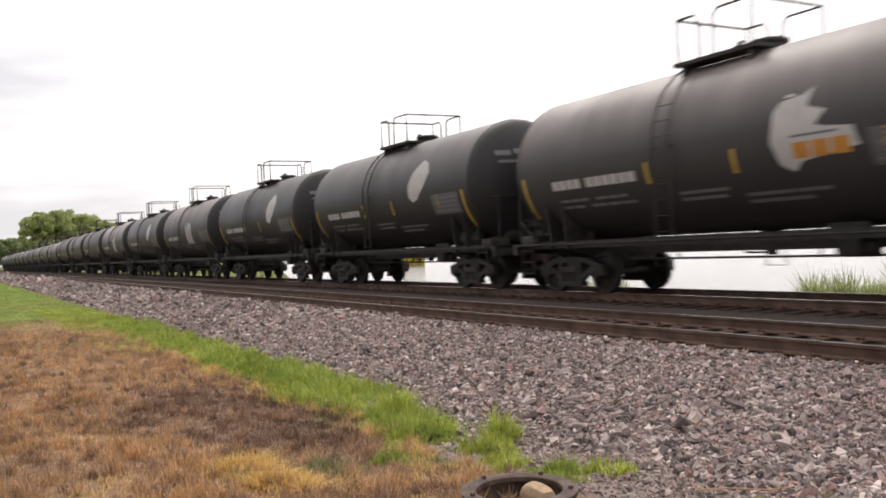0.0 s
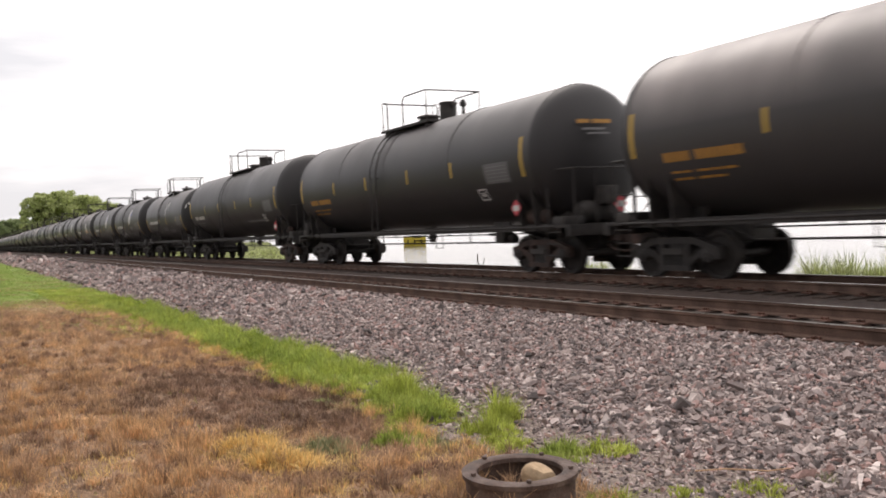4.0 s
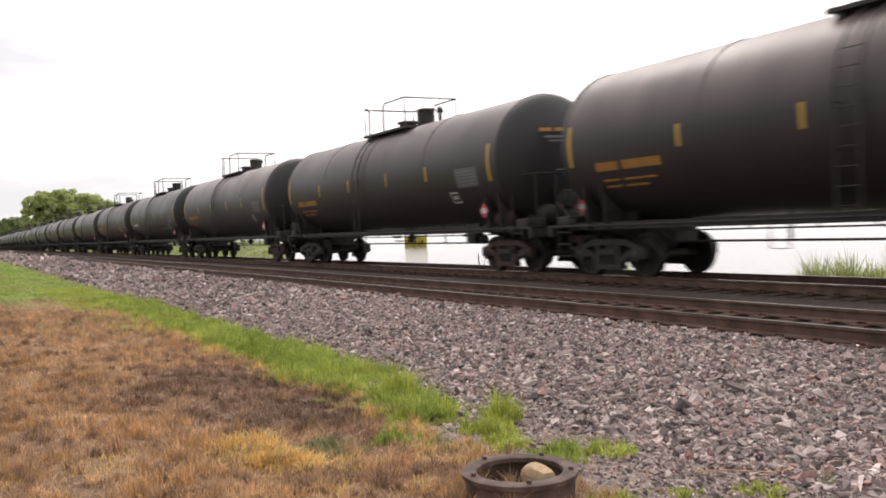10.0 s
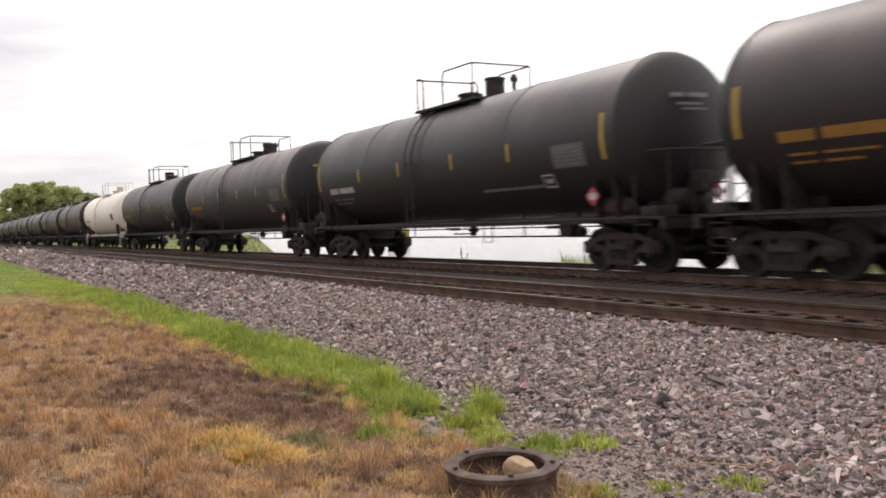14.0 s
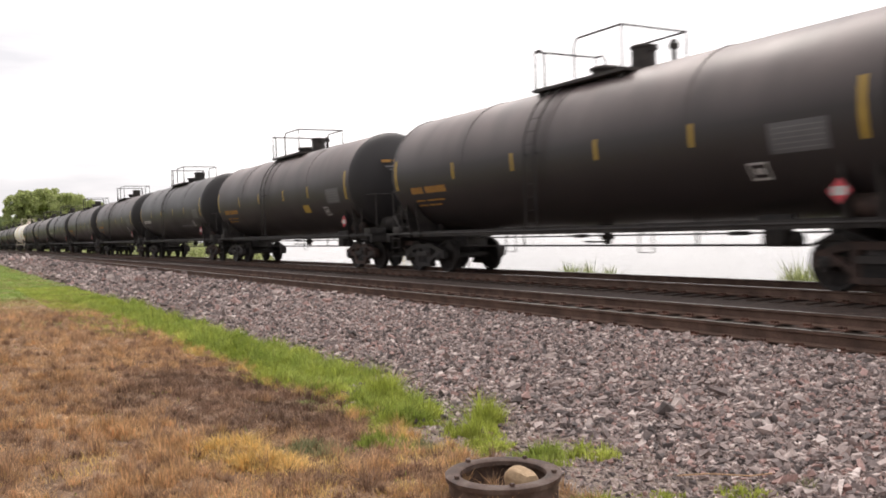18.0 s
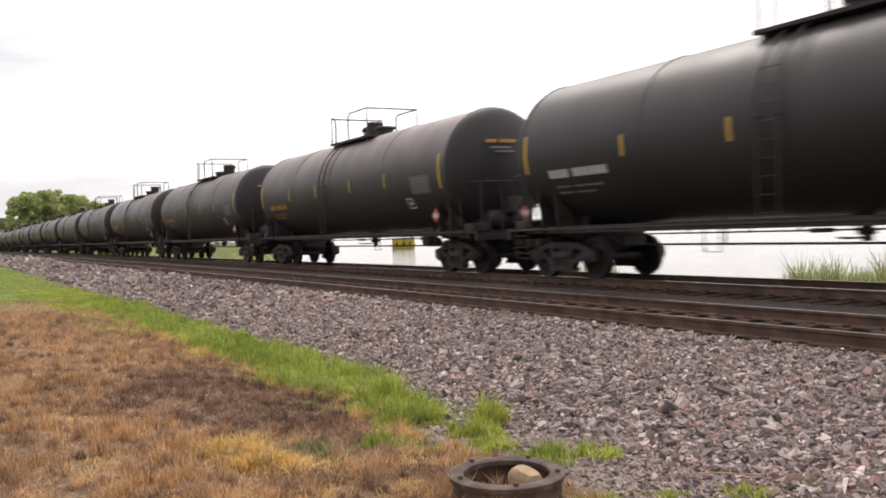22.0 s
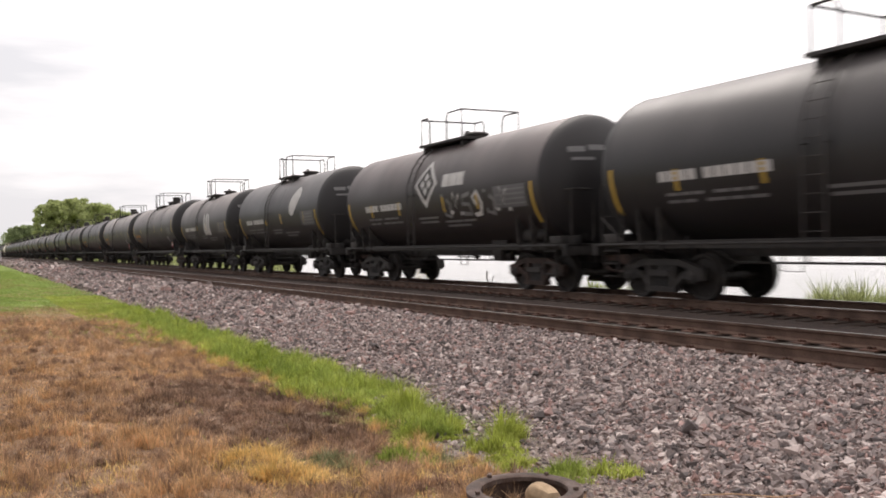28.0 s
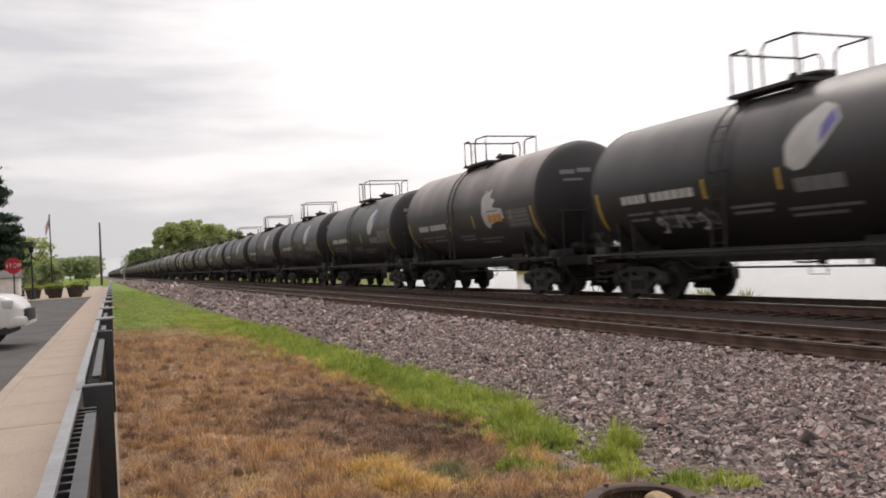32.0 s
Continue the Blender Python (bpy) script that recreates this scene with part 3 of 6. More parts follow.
def decal(bm, y0, y1, z0, z1, r, zc, lift=0.004):
    """A painted patch that follows the near side of a tank of radius r about height zc."""
    n = max(1, int((z1 - z0) / 0.08))
    rows = []
    for i in range(n + 1):
        z = z0 + (z1 - z0) * i / n
        a = math.asin(max(-0.99, min(0.99, (z - zc) / r)))
        x = -(r + lift) * math.cos(a)
        zz = zc + (r + lift) * math.sin(a)
        rows.append([bm.verts.new((x, y, zz)) for y in (y0, y1)])
    for a, b in zip(rows, rows[1:]):
        bm.faces.new((a[0], a[1], b[1], b[0]))
    return bm


def painted(bm, outline, r, zc, lift=0.005, step=0.05):
    """A painted outline in (y, z), cut in level strips that follow the tank."""
    zs = [p[1] for p in outline]
    z = min(zs)
    while z < max(zs) - 1e-6:
        za, zb = z + 1e-5, min(z + step, max(zs)) - 1e-5
        spans = []
        for h in (za, zb):
            cut = []
            for (ya, ha), (yb, hb) in zip(outline, outline[1:] + outline[:1]):
                if (ha - h) * (hb - h) < 0:
                    cut.append(ya + (yb - ya) * (h - ha) / (hb - ha))
            spans.append(sorted(cut))
        lo, hi = spans
        for i in range(0, min(len(lo), len(hi)) - 1, 2):
            q = []
            for h, ys_ in ((za, lo[i:i + 2]), (zb, hi[i:i + 2][::-1])):
                a = math.asin(max(-0.99, min(0.99, (h - zc) / r)))
                for y in ys_:
                    q.append(bm.verts.new((-(r + lift) * math.cos(a), y, zc + (r + lift) * math.sin(a))))
            bm.faces.new(q)
        z += step
    bmesh.ops.remove_doubles(bm, verts=bm.verts[:], dist=4e-4)
    return bm


STROKES = (((0, 0), (0.5, 0.05), (0.75, 0.45), (0.45, 0.95), (0.1, 0.75), (0.3, 0.4)), ((0.1, 1), (0.15, 0.1), (0.6, 0.0), (0.8, 0.5), (0.5, 0.75)), ((0, 0.1), (0.35, 1), (0.5, 0.4), (0.75, 0.9), (0.85, 0.05)), ((0.8, 0.9), (0.2, 0.8), (0.15, 0.5), (0.7, 0.45), (0.7, 0.05), (0, 0.1)))


def scrawl(bm, kind, y, z, size, r, zc):
    """One bent spray stroke on the tank's side: a ribbon that follows the shell."""
    pts = [(y - size * p, z + size * q) for p, q in STROKES[kind % 4]]
    rows = []
    for i, (p, q) in enumerate(pts):
        a, b = pts[max(0, i - 1)], pts[min(len(pts) - 1, i + 1)]
        dy, dz = b[0] - a[0], b[1] - a[1]
        k = math.hypot(dy, dz) or 1
        w = size * 0.09
        row = []
        for s in (-1, 1):
            yy, zz = p - s * w * dz / k, q + s * w * dy / k
            t = math.asin(max(-0.99, min(0.99, (zz - zc) / r)))
            row.append(bm.verts.new((-(r + 0.014) * math.cos(t), yy, zc + (r + 0.014) * math.sin(t))))
        rows.append(row)
    for a, b in zip(rows, rows[1:]):
        bm.faces.new((a[0], a[1], b[1], b[0]))
    return bm


def scrawl_end(bm, r, zc, depth):
    """A bent spray stroke on the dished end."""
    pts = ((-1.42, 0.35), (-1.38, 0.55), (-1.25, 0.66), (-1.16, 0.5), (-1.22, 0.33), (-1.1, 0.3), (-0.98, 0.45), (-0.92, 0.7), (-0.8, 0.66), (-0.86, 0.48), (-0.72, 0.42), (-0.66, 0.3))
    rows = []
    for p, q in pts:
        row = []
        for s in (-0.04, 0.04):
            f = min(0.985, math.hypot(p + s, q + 0.7 * s) / r)
            row.append(bm.verts.new((p + s, -depth * math.sqrt(1 - f * f) - 0.012, zc + q + 0.7 * s)))
        rows.append(row)
    for a, b in zip(rows, rows[1:]):
        bm.faces.new((a[0], a[1], b[1], b[0]))
    return bm


def end_mark(bm, x0, x1, z0, z1, r, zc, depth):
    """A painted bar that follows the dished end."""
    rows = []
    for i in range(5):
        x = x0 + (x1 - x0) * i / 4
        row = []
        for z in (z0, z1):
            f = min(0.98, math.hypot(x, z - zc) / r)
            row.append(bm.verts.new((x, -depth * math.sqrt(1 - f * f) - 0.012, z)))
        rows.append(row)
    for a, b in zip(rows, rows[1:]):
        bm.faces.new((a[0], a[1], b[1], b[0]))
    return bm


def shell(bm, r, half, zc):
    """The barrel with its two dished heads left open at the knuckle."""
    prof = [(r, -half + 2 * half * i / 6) for i in range(7)]
    return lathe(bm, prof, "Y", 56, (0, 0, zc))


def head(bm, r, zc, depth):
    prof = [(r, -0.02)] + [(r * math.cos(t), depth * math.sin(t)) for t in (math.pi / 2 * i / 10 for i in range(1, 10))] + [(0, depth)]
    return lathe(bm, prof, "Y", 56, (0, 0, zc))


def band(bm, r, zc, width=0.035, out=0.005):
    return lathe(bm, [(r - 0.01, -width / 2), (r + out * 0.7, -width / 2), (r + out, 0), (r + out * 0.7, width / 2), (r - 0.01, width / 2)], "Y", 56, (0, 0, zc))


def side_frame(bm):
    """A cast truck side frame: top chord, tension members down to the spring seat, columns, pedestal ends over the bearings."""
    def limb(pts, t=0.065):
        prism(bm, pts, -t, t)
    limb(((-0.98, 0.56), (-0.98, 0.68), (-0.5, 0.82), (0.5, 0.82), (0.98, 0.68), (0.98, 0.56), (0.5, 0.69), (-0.5, 0.69)))
    for s in (-1, 1):
        limb(((s * 1.14, 0.40), (s * 1.14, 0.64), (s * 0.98, 0.68), (s * 0.98, 0.56), (s * 1.01, 0.40)), 0.08)
        limb(((s * 0.66, 0.42), (s * 0.72, 0.64), (s * 0.84, 0.61), (s * 0.78, 0.42)), 0.08)
        limb(((s * 0.78, 0.58), (s * 0.66, 0.48), (s * 0.30, 0.17), (s * 0.28, 0.30), (s * 0.60, 0.57)))
        limb(((s * 0.40, 0.24), (s * 0.40, 0.70), (s * 0.28, 0.70), (s * 0.28, 0.24)), 0.085)
    limb(((-0.42, 0.16), (0.42, 0.16), (0.42, 0.26), (-0.42, 0.26)), 0.1)
    return bm


def springs(bm):
    for y in (-0.18, 0.0, 0.18):
        lathe(bm, [(0.07, 0.26), (0.085, 0.30), (0.07, 0.34), (0.085, 0.38), (0.07, 0.42), (0.085, 0.46), (0.07, 0.5)], "Z", 10, (0, y, 0))
    return box(bm, -0.13, 0.13, -0.3, 0.3, 0.5, 0.62)


def wheel(bm):
    prof = [(0.0, -0.09), (0.10, -0.09), (0.12, -0.05), (0.36, -0.02), (0.385, -0.06), (0.46, -0.065), (0.462, 0.04), (0.487, 0.055), (0.487, 0.075), (0.40, 0.078), (0.37, 0.03), (0.13, 0.04), (0.12, 0.09), (0.0, 0.09)]
    return lathe(bm, prof, "X", 28)


def axle(bm):
    lathe(bm, [(0, -1.08), (0.075, -1.08), (0.075, -0.85), (0.095, -0.8), (0.085, 0), (0.095, 0.8), (0.075, 0.85), (0.075, 1.08), (0, 1.08)], "X", 12)
    return bm


def bearing(bm):
    lathe(bm, [(0, -0.11), (0.06, -0.11), (0.075, -0.09), (0.13, -0.08), (0.135, 0.07), (0.1, 0.09), (0, 0.09)], "X", 16)
    for k in range(3):
        a = 2.1 * k
        lathe(bm, [(0, -0.135), (0.018, -0.135), (0.018, -0.1)], "X", 6, (0, 0.05 * math.cos(a), 0.05 * math.sin(a)))
    return bm


def truck(car, y, number):
    """Side frames, bolster and springs; the wheelsets are parts of the car, so that they can turn."""
    t = part("truck_bolster", shared("bolster", lambda b: box(b, -1.02, 1.02, -0.2, 0.2, 0.52, 0.74, 0.03)), IRON, car, at=pose(0, y, 0))
    for s in (-1, 1):
        f = part("side_frame", shared("side_frame", side_frame), RUSTY if number % 3 == 0 else IRON, t, "cast steel truck side frame", at=pose(s * 1.0, 0, 0, 0, 0, 0 if s < 0 else 180))
        part("spring_nest", shared("spring_nest", springs), IRON, t, at=pose(s * 1.0, 0, -0.02))
    for w in (-0.889, 0.889):
        ws = part("wheelset", shared("axle", axle), IRON, car, "steel wheelset", at=pose(0, y + w, 0.46))
        for s in (-1, 1):
            part("wheel", shared("wheel", wheel), TREAD, ws, at=pose(s * 0.745, 0, 0, 0, 0, 0 if s < 0 else 180))
            part("bearing_cap", shared("bearing", bearing), IRON, ws, at=pose(s * 1.03, 0, 0, 0, 0, 0 if s < 0 else 180))


def coupler(bm):
    box(bm, -0.09, 0.09, 0, 0.55, 0.74, 0.94, 0.02)
    prism(bm, ((0.55, 0.72), (0.66, 0.66), (0.86, 0.66), (0.90, 0.72), (0.90, 0.98), (0.86, 1.03), (0.66, 1.03), (0.55, 0.96)), -0.15, 0.02)
    box(bm, 0.03, 0.13, 0.74, 0.92, 0.70, 0.98, 0.02)
    tube(bm, [(0.2, 0.2, 0.66), (0.22, 0.5, 0.52), (0.16, 0.8, 0.50), (0.1, 0.95, 0.56)], 0.03, 8)
    return bm


def stub_sill(bm, length):
    box(bm, -0.33, 0.33, 0, length, 0.70, 1.06, 0.015)
    box(bm, -0.40, 0.40, 0, length, 1.06, 1.09)
    return bm


def end_platform(bm):
    box(bm, -1.42, 1.42, 0.0, 1.0, 1.10, 1.16, 0.01)
    box(bm, -1.42, 1.42, 0.84, 1.0, 0.90, 1.16, 0.015)
    for s in (-1, 1):
        prism(bm, ((-1.3, 1.16), (0.35, 1.16), (0.35, 1.3), (-0.25, 1.75), (-1.3, 1.75)), s * 0.75 - 0.03, s * 0.75 + 0.03)
        box(bm, s * 1.05 - 0.3, s * 1.05 + 0.3, 0.25, 0.7, 1.16, 1.36, 0.03)
    lathe(bm, [(0, -0.62), (0.2, -0.58), (0.27, -0.46), (0.27, 0.46), (0.2, 0.58), (0, 0.62)], "X", 18, (0.1, 0.35, 1.46))
    box(bm, -0.25, 0.25, 0.3, 0.8, 1.6, 2.05, 0.06)
    for s in (-1, 1):
        for i in range(3):
            tube(bm, [(s * 1.42, 0.15, 0.46 + 0.27 * i), (s * 1.42, 0.6, 0.46 + 0.27 * i)], 0.016, 6)
        for y in (0.15, 0.6):
            tube(bm, [(s * 1.42, y, 0.44), (s * 1.42, y, 1.1)], 0.016, 6)
    return bm


def saddle(bm, r, zc):
    """The bolster's saddle plates that carry the tank."""
    for y in (-0.3, 0.3):
        pts = []
        for i in range(13):
            a = radians(210 + 10 * i)
            pts.append((r * math.cos(a), zc + r * math.sin(a)))
        low = [(1.36, 1.02), (0.4, 0.78), (-0.4, 0.78), (-1.36, 1.02)]
        loop = pts + low
        a = [bm.verts.new((p, y - 0.02, q)) for p, q in loop]
        b = [bm.verts.new((p, y + 0.02, q)) for p, q in loop]
        for i in range(len(loop)):
            bm.faces.new((a[i], a[(i + 1) % len(loop)], b[(i + 1) % len(loop)], b[i]))
        bm.faces.new(a)
        bm.faces.new(b[::-1])
    return bm


def end_rail(bm, zc):
    """Grab rail across the end, with its posts on the platform."""
    z = 2.45
    tube(bm, [(-1.34, 0.1, 1.14), (-1.34, 0.1, z - 0.08), (-1.28, 0.16, z), (-1.2, 0.9, z), (-0.9, 0.95, z), (0.9, 0.95, z), (1.2, 0.9, z), (1.28, 0.16, z), (1.34, 0.1, z - 0.08), (1.34, 0.1, 1.14)], 0.022, 8)
    for x in (-1.2, -0.55, 0.55, 1.2):
        tube(bm, [(x, 0.92, z), (x, 0.92, 1.14)], 0.02, 6)
    tube(bm, [(-1.2, 0.92, 1.75), (-0.55, 0.92, 1.75)], 0.016, 6)
    tube(bm, [(-1.33, 0.12, 1.2), (-1.2, 0.9, 1.72)], 0.018, 6)
    return bm


def guard(bm, z0, w, up, back):
    """One end of the top railing: two posts, the rail across, the bent-down returns along the sides."""
    tube(bm, [(-w, 0, z0), (-w, 0, up), (w, 0, up), (w, 0, z0)], 0.028, 6)
    for s in (-w, w):
        tube(bm, [(s, 0, up), (s, -back + 0.12, up), (s, -back, up - 0.14), (s, -back, z0)], 0.026, 6)
    return bm


def walkway_board(bm, z, half, w):
    """One grating board beside the fittings, with its toe plate."""
    box(bm, -w, -w + 0.5, -half, half, z - 0.04, z, 0.008)
    return bm


def deck_frame(bm, z, half, w):
    """The closed frame that holds the boards: four bars that meet at the corners."""
    for x0, x1, y0, y1 in ((-w, w, -half - 0.12, -half), (-w, w, half, half + 0.12), (-w - 0.04, -w, -half - 0.12, half + 0.12), (w, w + 0.04, -half - 0.12, half + 0.12)):
        box(bm, x0, x1, y0, y1, z - 0.05, z + 0.02)
    return bm


def deck_bracket(bm, z, w):
    return prism(bm, ((-0.04, z - 0.08), (0.04, z - 0.08), (0.03, z - 0.42), (-0.03, z - 0.42)), -w + 0.02, -w + 0.3)


def dome(bm, r, z0, z1):
    lathe(bm, [(r, z0), (r, z0 + 0.05), (r + 0.05, z0 + 0.06), (r + 0.05, z0 + 0.1), (r, z0 + 0.11), (r, z1 - 0.08), (r + 0.03, z1 - 0.07), (r + 0.03, z1 - 0.02), (r - 0.02, z1), (0, z1 + 0.02)], "Z", 28)
    box(bm, -0.08, 0.08, -r - 0.1, -r, z1 - 0.16, z1 - 0.04)
    return bm


def manway(bm, z0, z1):
    lathe(bm, [(0.30, z0), (0.30, z1 - 0.09), (0.37, z1 - 0.08), (0.37, z1 - 0.03), (0.30, z1), (0, z1 + 0.03)], "Z", 24)
    return bm


def valve(bm, z0, z1):
    lathe(bm, [(0.09, z0), (0.09, z0 + 0.08), (0.055, z0 + 0.1), (0.055, z1 - 0.2), (0.11, z1 - 0.18), (0.11, z1 - 0.08), (0.07, z1 - 0.06), (0.07, z1), (0, z1)], "Z", 14)
    return bm


def side_ladder(bm, r, zc, z_top, w):
    """Ladder from the side rail up the flank to the platform."""
    a0 = math.asin((1.25 - zc) / r) if abs(1.25 - zc) < r else -1.5
    for y in (-0.21, 0.21):
        pts = [(-r - 0.10, y, 1.15), (-r - 0.10, y, zc + 0.25)]
        for i in range(5):
            a = radians(14 + 13 * i)
            pts.append((-(r + 0.1) * math.cos(a), y, zc + (r + 0.1) * math.sin(a)))
        pts.append((-w, y, z_top))
        tube(bm, pts, 0.02, 6)
    n = 9
    for i in range(n):
        z = 1.3 + i * 0.30
        a = max(0, math.asin(max(-1, min(0.97, (z - zc) / (r + 0.1)))))
        x = -(r + 0.1) * math.cos(a)
        tube(bm, [(x, -0.21, z), (x, 0.21, z)], 0.009, 6)
    for y in (-0.21, 0.21):
        tube(bm, [(-r - 0.1, y, zc), (-r + 0.02, y, zc)], 0.015, 6)
    return bm


def side_rail(bm, half, r):  # both flanks, tied by the end platforms
    for s in (-1, 1):
        tube(bm, [(s * r, -half, 1.13), (s * r, half, 1.13)], 0.024, 8)
        box(bm, min(s * (r - 0.22), s * (r - 0.17)), max(s * (r - 0.22), s * (r - 0.17)), -half, half, 1.04, 1.20)
        for i in range(7):
            y = half * (-0.9 + 0.3 * i)
            box(bm, min(s * (r - 0.18), s * r), max(s * (r - 0.18), s * r), y - 0.03, y + 0.03, 1.11, 1.13)
    return bm


def brake_pipe(bm, half):
    return tube(bm, [(-0.55, -half, 0.98), (-0.55, -half + 0.5, 0.745), (-0.55, half - 0.5, 0.745), (-0.55, half, 0.98)], 0.024, 6)


def train_line(bm, half):
    tube(bm, [(-0.2, -half, 0.96), (-0.2, half, 0.96)], 0.018, 6)
    for i in range(9):
        y = half * (-0.9 + 0.225 * i + 0.05 * math.sin(5 * i))
        box(bm, -0.215, -0.185, y - 0.015, y + 0.015, 0.94, 1.3)
    for y in (-0.62 * half, 0.15 * half):
        box(bm, -0.26, -0.14, y - 0.22, y + 0.22, 0.92, 1.0, 0.01)
    return bm


def pipe_hanger(bm, zb):
    return box(bm, -0.56, -0.54, -0.02, 0.02, 0.72, zb + 0.12)


def stirrup(bm):
    return tube(bm, [(-1.1, -0.2, 1.24), (-1.1, -0.2, 0.62), (-1.1, 0.2, 0.62), (-1.1, 0.2, 1.24)], 0.014, 6)


def outlet(bm, zb):
    lathe(bm, [(0, 0.76), (0.09, 0.76), (0.09, 0.86), (0.16, 0.88), (0.16, 0.96), (0.11, 0.99), (0.13, zb - 0.04), (0.34, zb + 0.05), (0, zb + 0.2)], "Z", 20)
    tube(bm, [(0, 0, 0.82), (-0.35, 0.12, 0.82), (-0.6, 0.12, 0.84)], 0.02, 6)
    return bm


def reservoir(bm):
    return lathe(bm, [(0, -0.48), (0.12, -0.46), (0.19, -0.38), (0.2, 0.38), (0.12, 0.46), (0, 0.48)], "Y", 20)


def valve_box(bm):
    box(bm, -0.16, 0.16, -0.22, 0.22, 0.76, 1.08, 0.03)
    lathe(bm, [(0, -0.4), (0.12, -0.38), (0.12, 0.2), (0, 0.22)], "Y", 14, (0.1, 0, 0.84))
    box(bm, -0.05, 0.05, -0.34, 0.42, 1.08, 1.3)
    return bm


def brake_wheel(bm):
    lathe(bm, [(0.27, -0.02), (0.29, 0), (0.27, 0.02), (0.25, 0), (0.27, -0.02)], "Y", 24)
    for k in range(4):
        a = k * math.pi / 2
        tube(bm, [(0, 0, 0), (0.26 * math.cos(a), 0, 0.26 * math.sin(a))], 0.015, 6)
    return box(bm, -0.12, 0.12, -0.2, -0.02, -0.2, 0.2, 0.02)


def placard(bm, s=0.205):
    prism(bm, ((0, -s), (s, 0), (0, s), (-s, 0)), -0.006, 0.006)
    return bm


# back: from the leading end's mark to the middle of the car
LONG = dict(half=7.66, r=1.68, zc=2.885, depth=0.95, pitch=18.47, truck=7.1, rail_up=5.40, deck=4.48, deck_half=1.5, deck_w=0.95, back=7.30)
SHORT = dict(half=5.45, r=1.63, zc=2.765, depth=0.84, pitch=13.45, truck=4.5, rail_up=5.25, deck=4.37, deck_half=0.9, deck_w=0.98, back=5.08)
SHORTER = dict(SHORT, half=5.8, r=1.62, zc=2.71, pitch=14.1, truck=4.85, rail_up=5.10, deck=4.29, deck_half=1.25, back=5.42)
MIDDLE = dict(SHORT, r=1.67, zc=2.835, rail_up=5.36, deck=4.47)
HIGH = dict(LONG, r=1.69, zc=2.92, rail_up=5.42, deck=4.53)
TALL = dict(SHORT, r=1.68, zc=2.90, rail_up=5.40, deck=4.55)


def tank_car(kind, d, paint, trim, marks, label):
    """A tank car on two trucks; y runs to the end that leads."""
    car = thing("tank_car", label, "tank car", "tank cars of the train")
    h, r, zc, dp = d["half"], d["r"], d["zc"], d["depth"]
    hk = f"{h}/{r}"
    long = h > 7
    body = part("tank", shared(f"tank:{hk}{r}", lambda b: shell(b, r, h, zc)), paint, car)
    hm = shared(f"tank_head:{r}", lambda b: head(b, r, zc, dp))
    # black cars: end shade comes with the darker enamel
    cap = CREAM if paint is CREAM else SHADED_HEADS
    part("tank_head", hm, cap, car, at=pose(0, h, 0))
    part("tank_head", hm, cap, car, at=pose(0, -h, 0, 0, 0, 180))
    bm_ = shared(f"weld_band:{r}", lambda b: band(b, r, zc))
    for y in ((-h, -h * 0.5, 0.25, h * 0.5, h) if long else (-h, -0.95, 1.15, h)):
        part("weld_band", bm_, paint, body, at=pose(0, y, 0))
    # top fittings
    up, z0, dh, w = d["rail_up"], d["deck"], d["deck_half"], d["deck_w"]
    mid = 0.0
    deck = part("top_platform", shared(f"top_platform:{hk}", lambda b: deck_frame(b, z0, dh, w)), trim, car, "steel walkway frame on the tank top", at=pose(0, mid, 0))
    for turn in (0, 180):
        part("walkway_board", shared(f"walkway_board:{hk}", lambda b: walkway_board(b, z0, dh, w)), trim, deck, at=pose(0, 0, 0, 0, 0, turn))
        for y in (-dh + 0.1, dh - 0.1):
            part("bracket", shared(f"bracket:{hk}", lambda b: deck_bracket(b, z0, w)), trim, deck, at=pose(0, y if turn == 0 else y, 0, 0, 0, turn))
    back = (0.35, 1.55) if long else (0.55, 0.9)
    part("guard_rail", shared(f"guard_a:{hk}", lambda b: guard(b, z0, w, up, back[0])), trim, deck, "thin steel guard rail", at=pose(0, dh, 0))
    part("guard_rail", shared(f"guard_b:{hk}", lambda b: guard(b, z0, w, up, back[1])), trim, deck, "thin steel guard rail", at=pose(0, -dh, 0, 0, 0, 180))
    top = zc + r
    cover = CREAMPART if paint is CREAM else IRON
    order = (-0.05, -0.95, 0.8) if kind == "N" else (-1.1, 0.1, -2.0)   # where the fittings stand on the top
    if long:
        part("valve_housing", shared("valve_housing", lambda b: dome(b, 0.27, top - 0.12, top + 0.5)), cover, car, "round bolted valve housing", at=pose(0.05, mid + order[0], 0))
        part("manway", shared("manway", lambda b: manway(b, top - 0.1, top + 0.24)), cover, car, "low round manway lid", at=pose(0, mid + order[1], 0))
        part("relief_valve", shared("relief_valve", lambda b: valve(b, top - 0.1, top + 0.44)), cover, car, "slim relief valve", at=pose(0.05, mid + order[2], 0))
    else:
        part("manway", shared(f"manway_s:{hk}", lambda b: manway(b, top - 0.1, top + 0.22)), cover, car, "low round manway lid", at=pose(0, mid - 0.45, 0))
        part("relief_valve", shared(f"relief_valve_s:{hk}", lambda b: valve(b, top - 0.1, top + 0.38)), cover, car, "slim relief valve", at=pose(0.15, mid + 0.35, 0))
    for s in (1, -1):
        part("side_ladder", shared(f"side_ladder:{hk}", lambda b: side_ladder(b, r, zc, z0, w)), trim, car, at=pose(0, mid + s * (0.75 if long else 0.7), 0, 0, 0, 0 if s > 0 else 180))
    # frame and running gear
    reach = d["pitch"] / 2
    side = part("side_rail", shared(f"side_rail:{hk}", lambda b: side_rail(b, h + 0.5, 1.46)), trim, car, "long steel side rail")
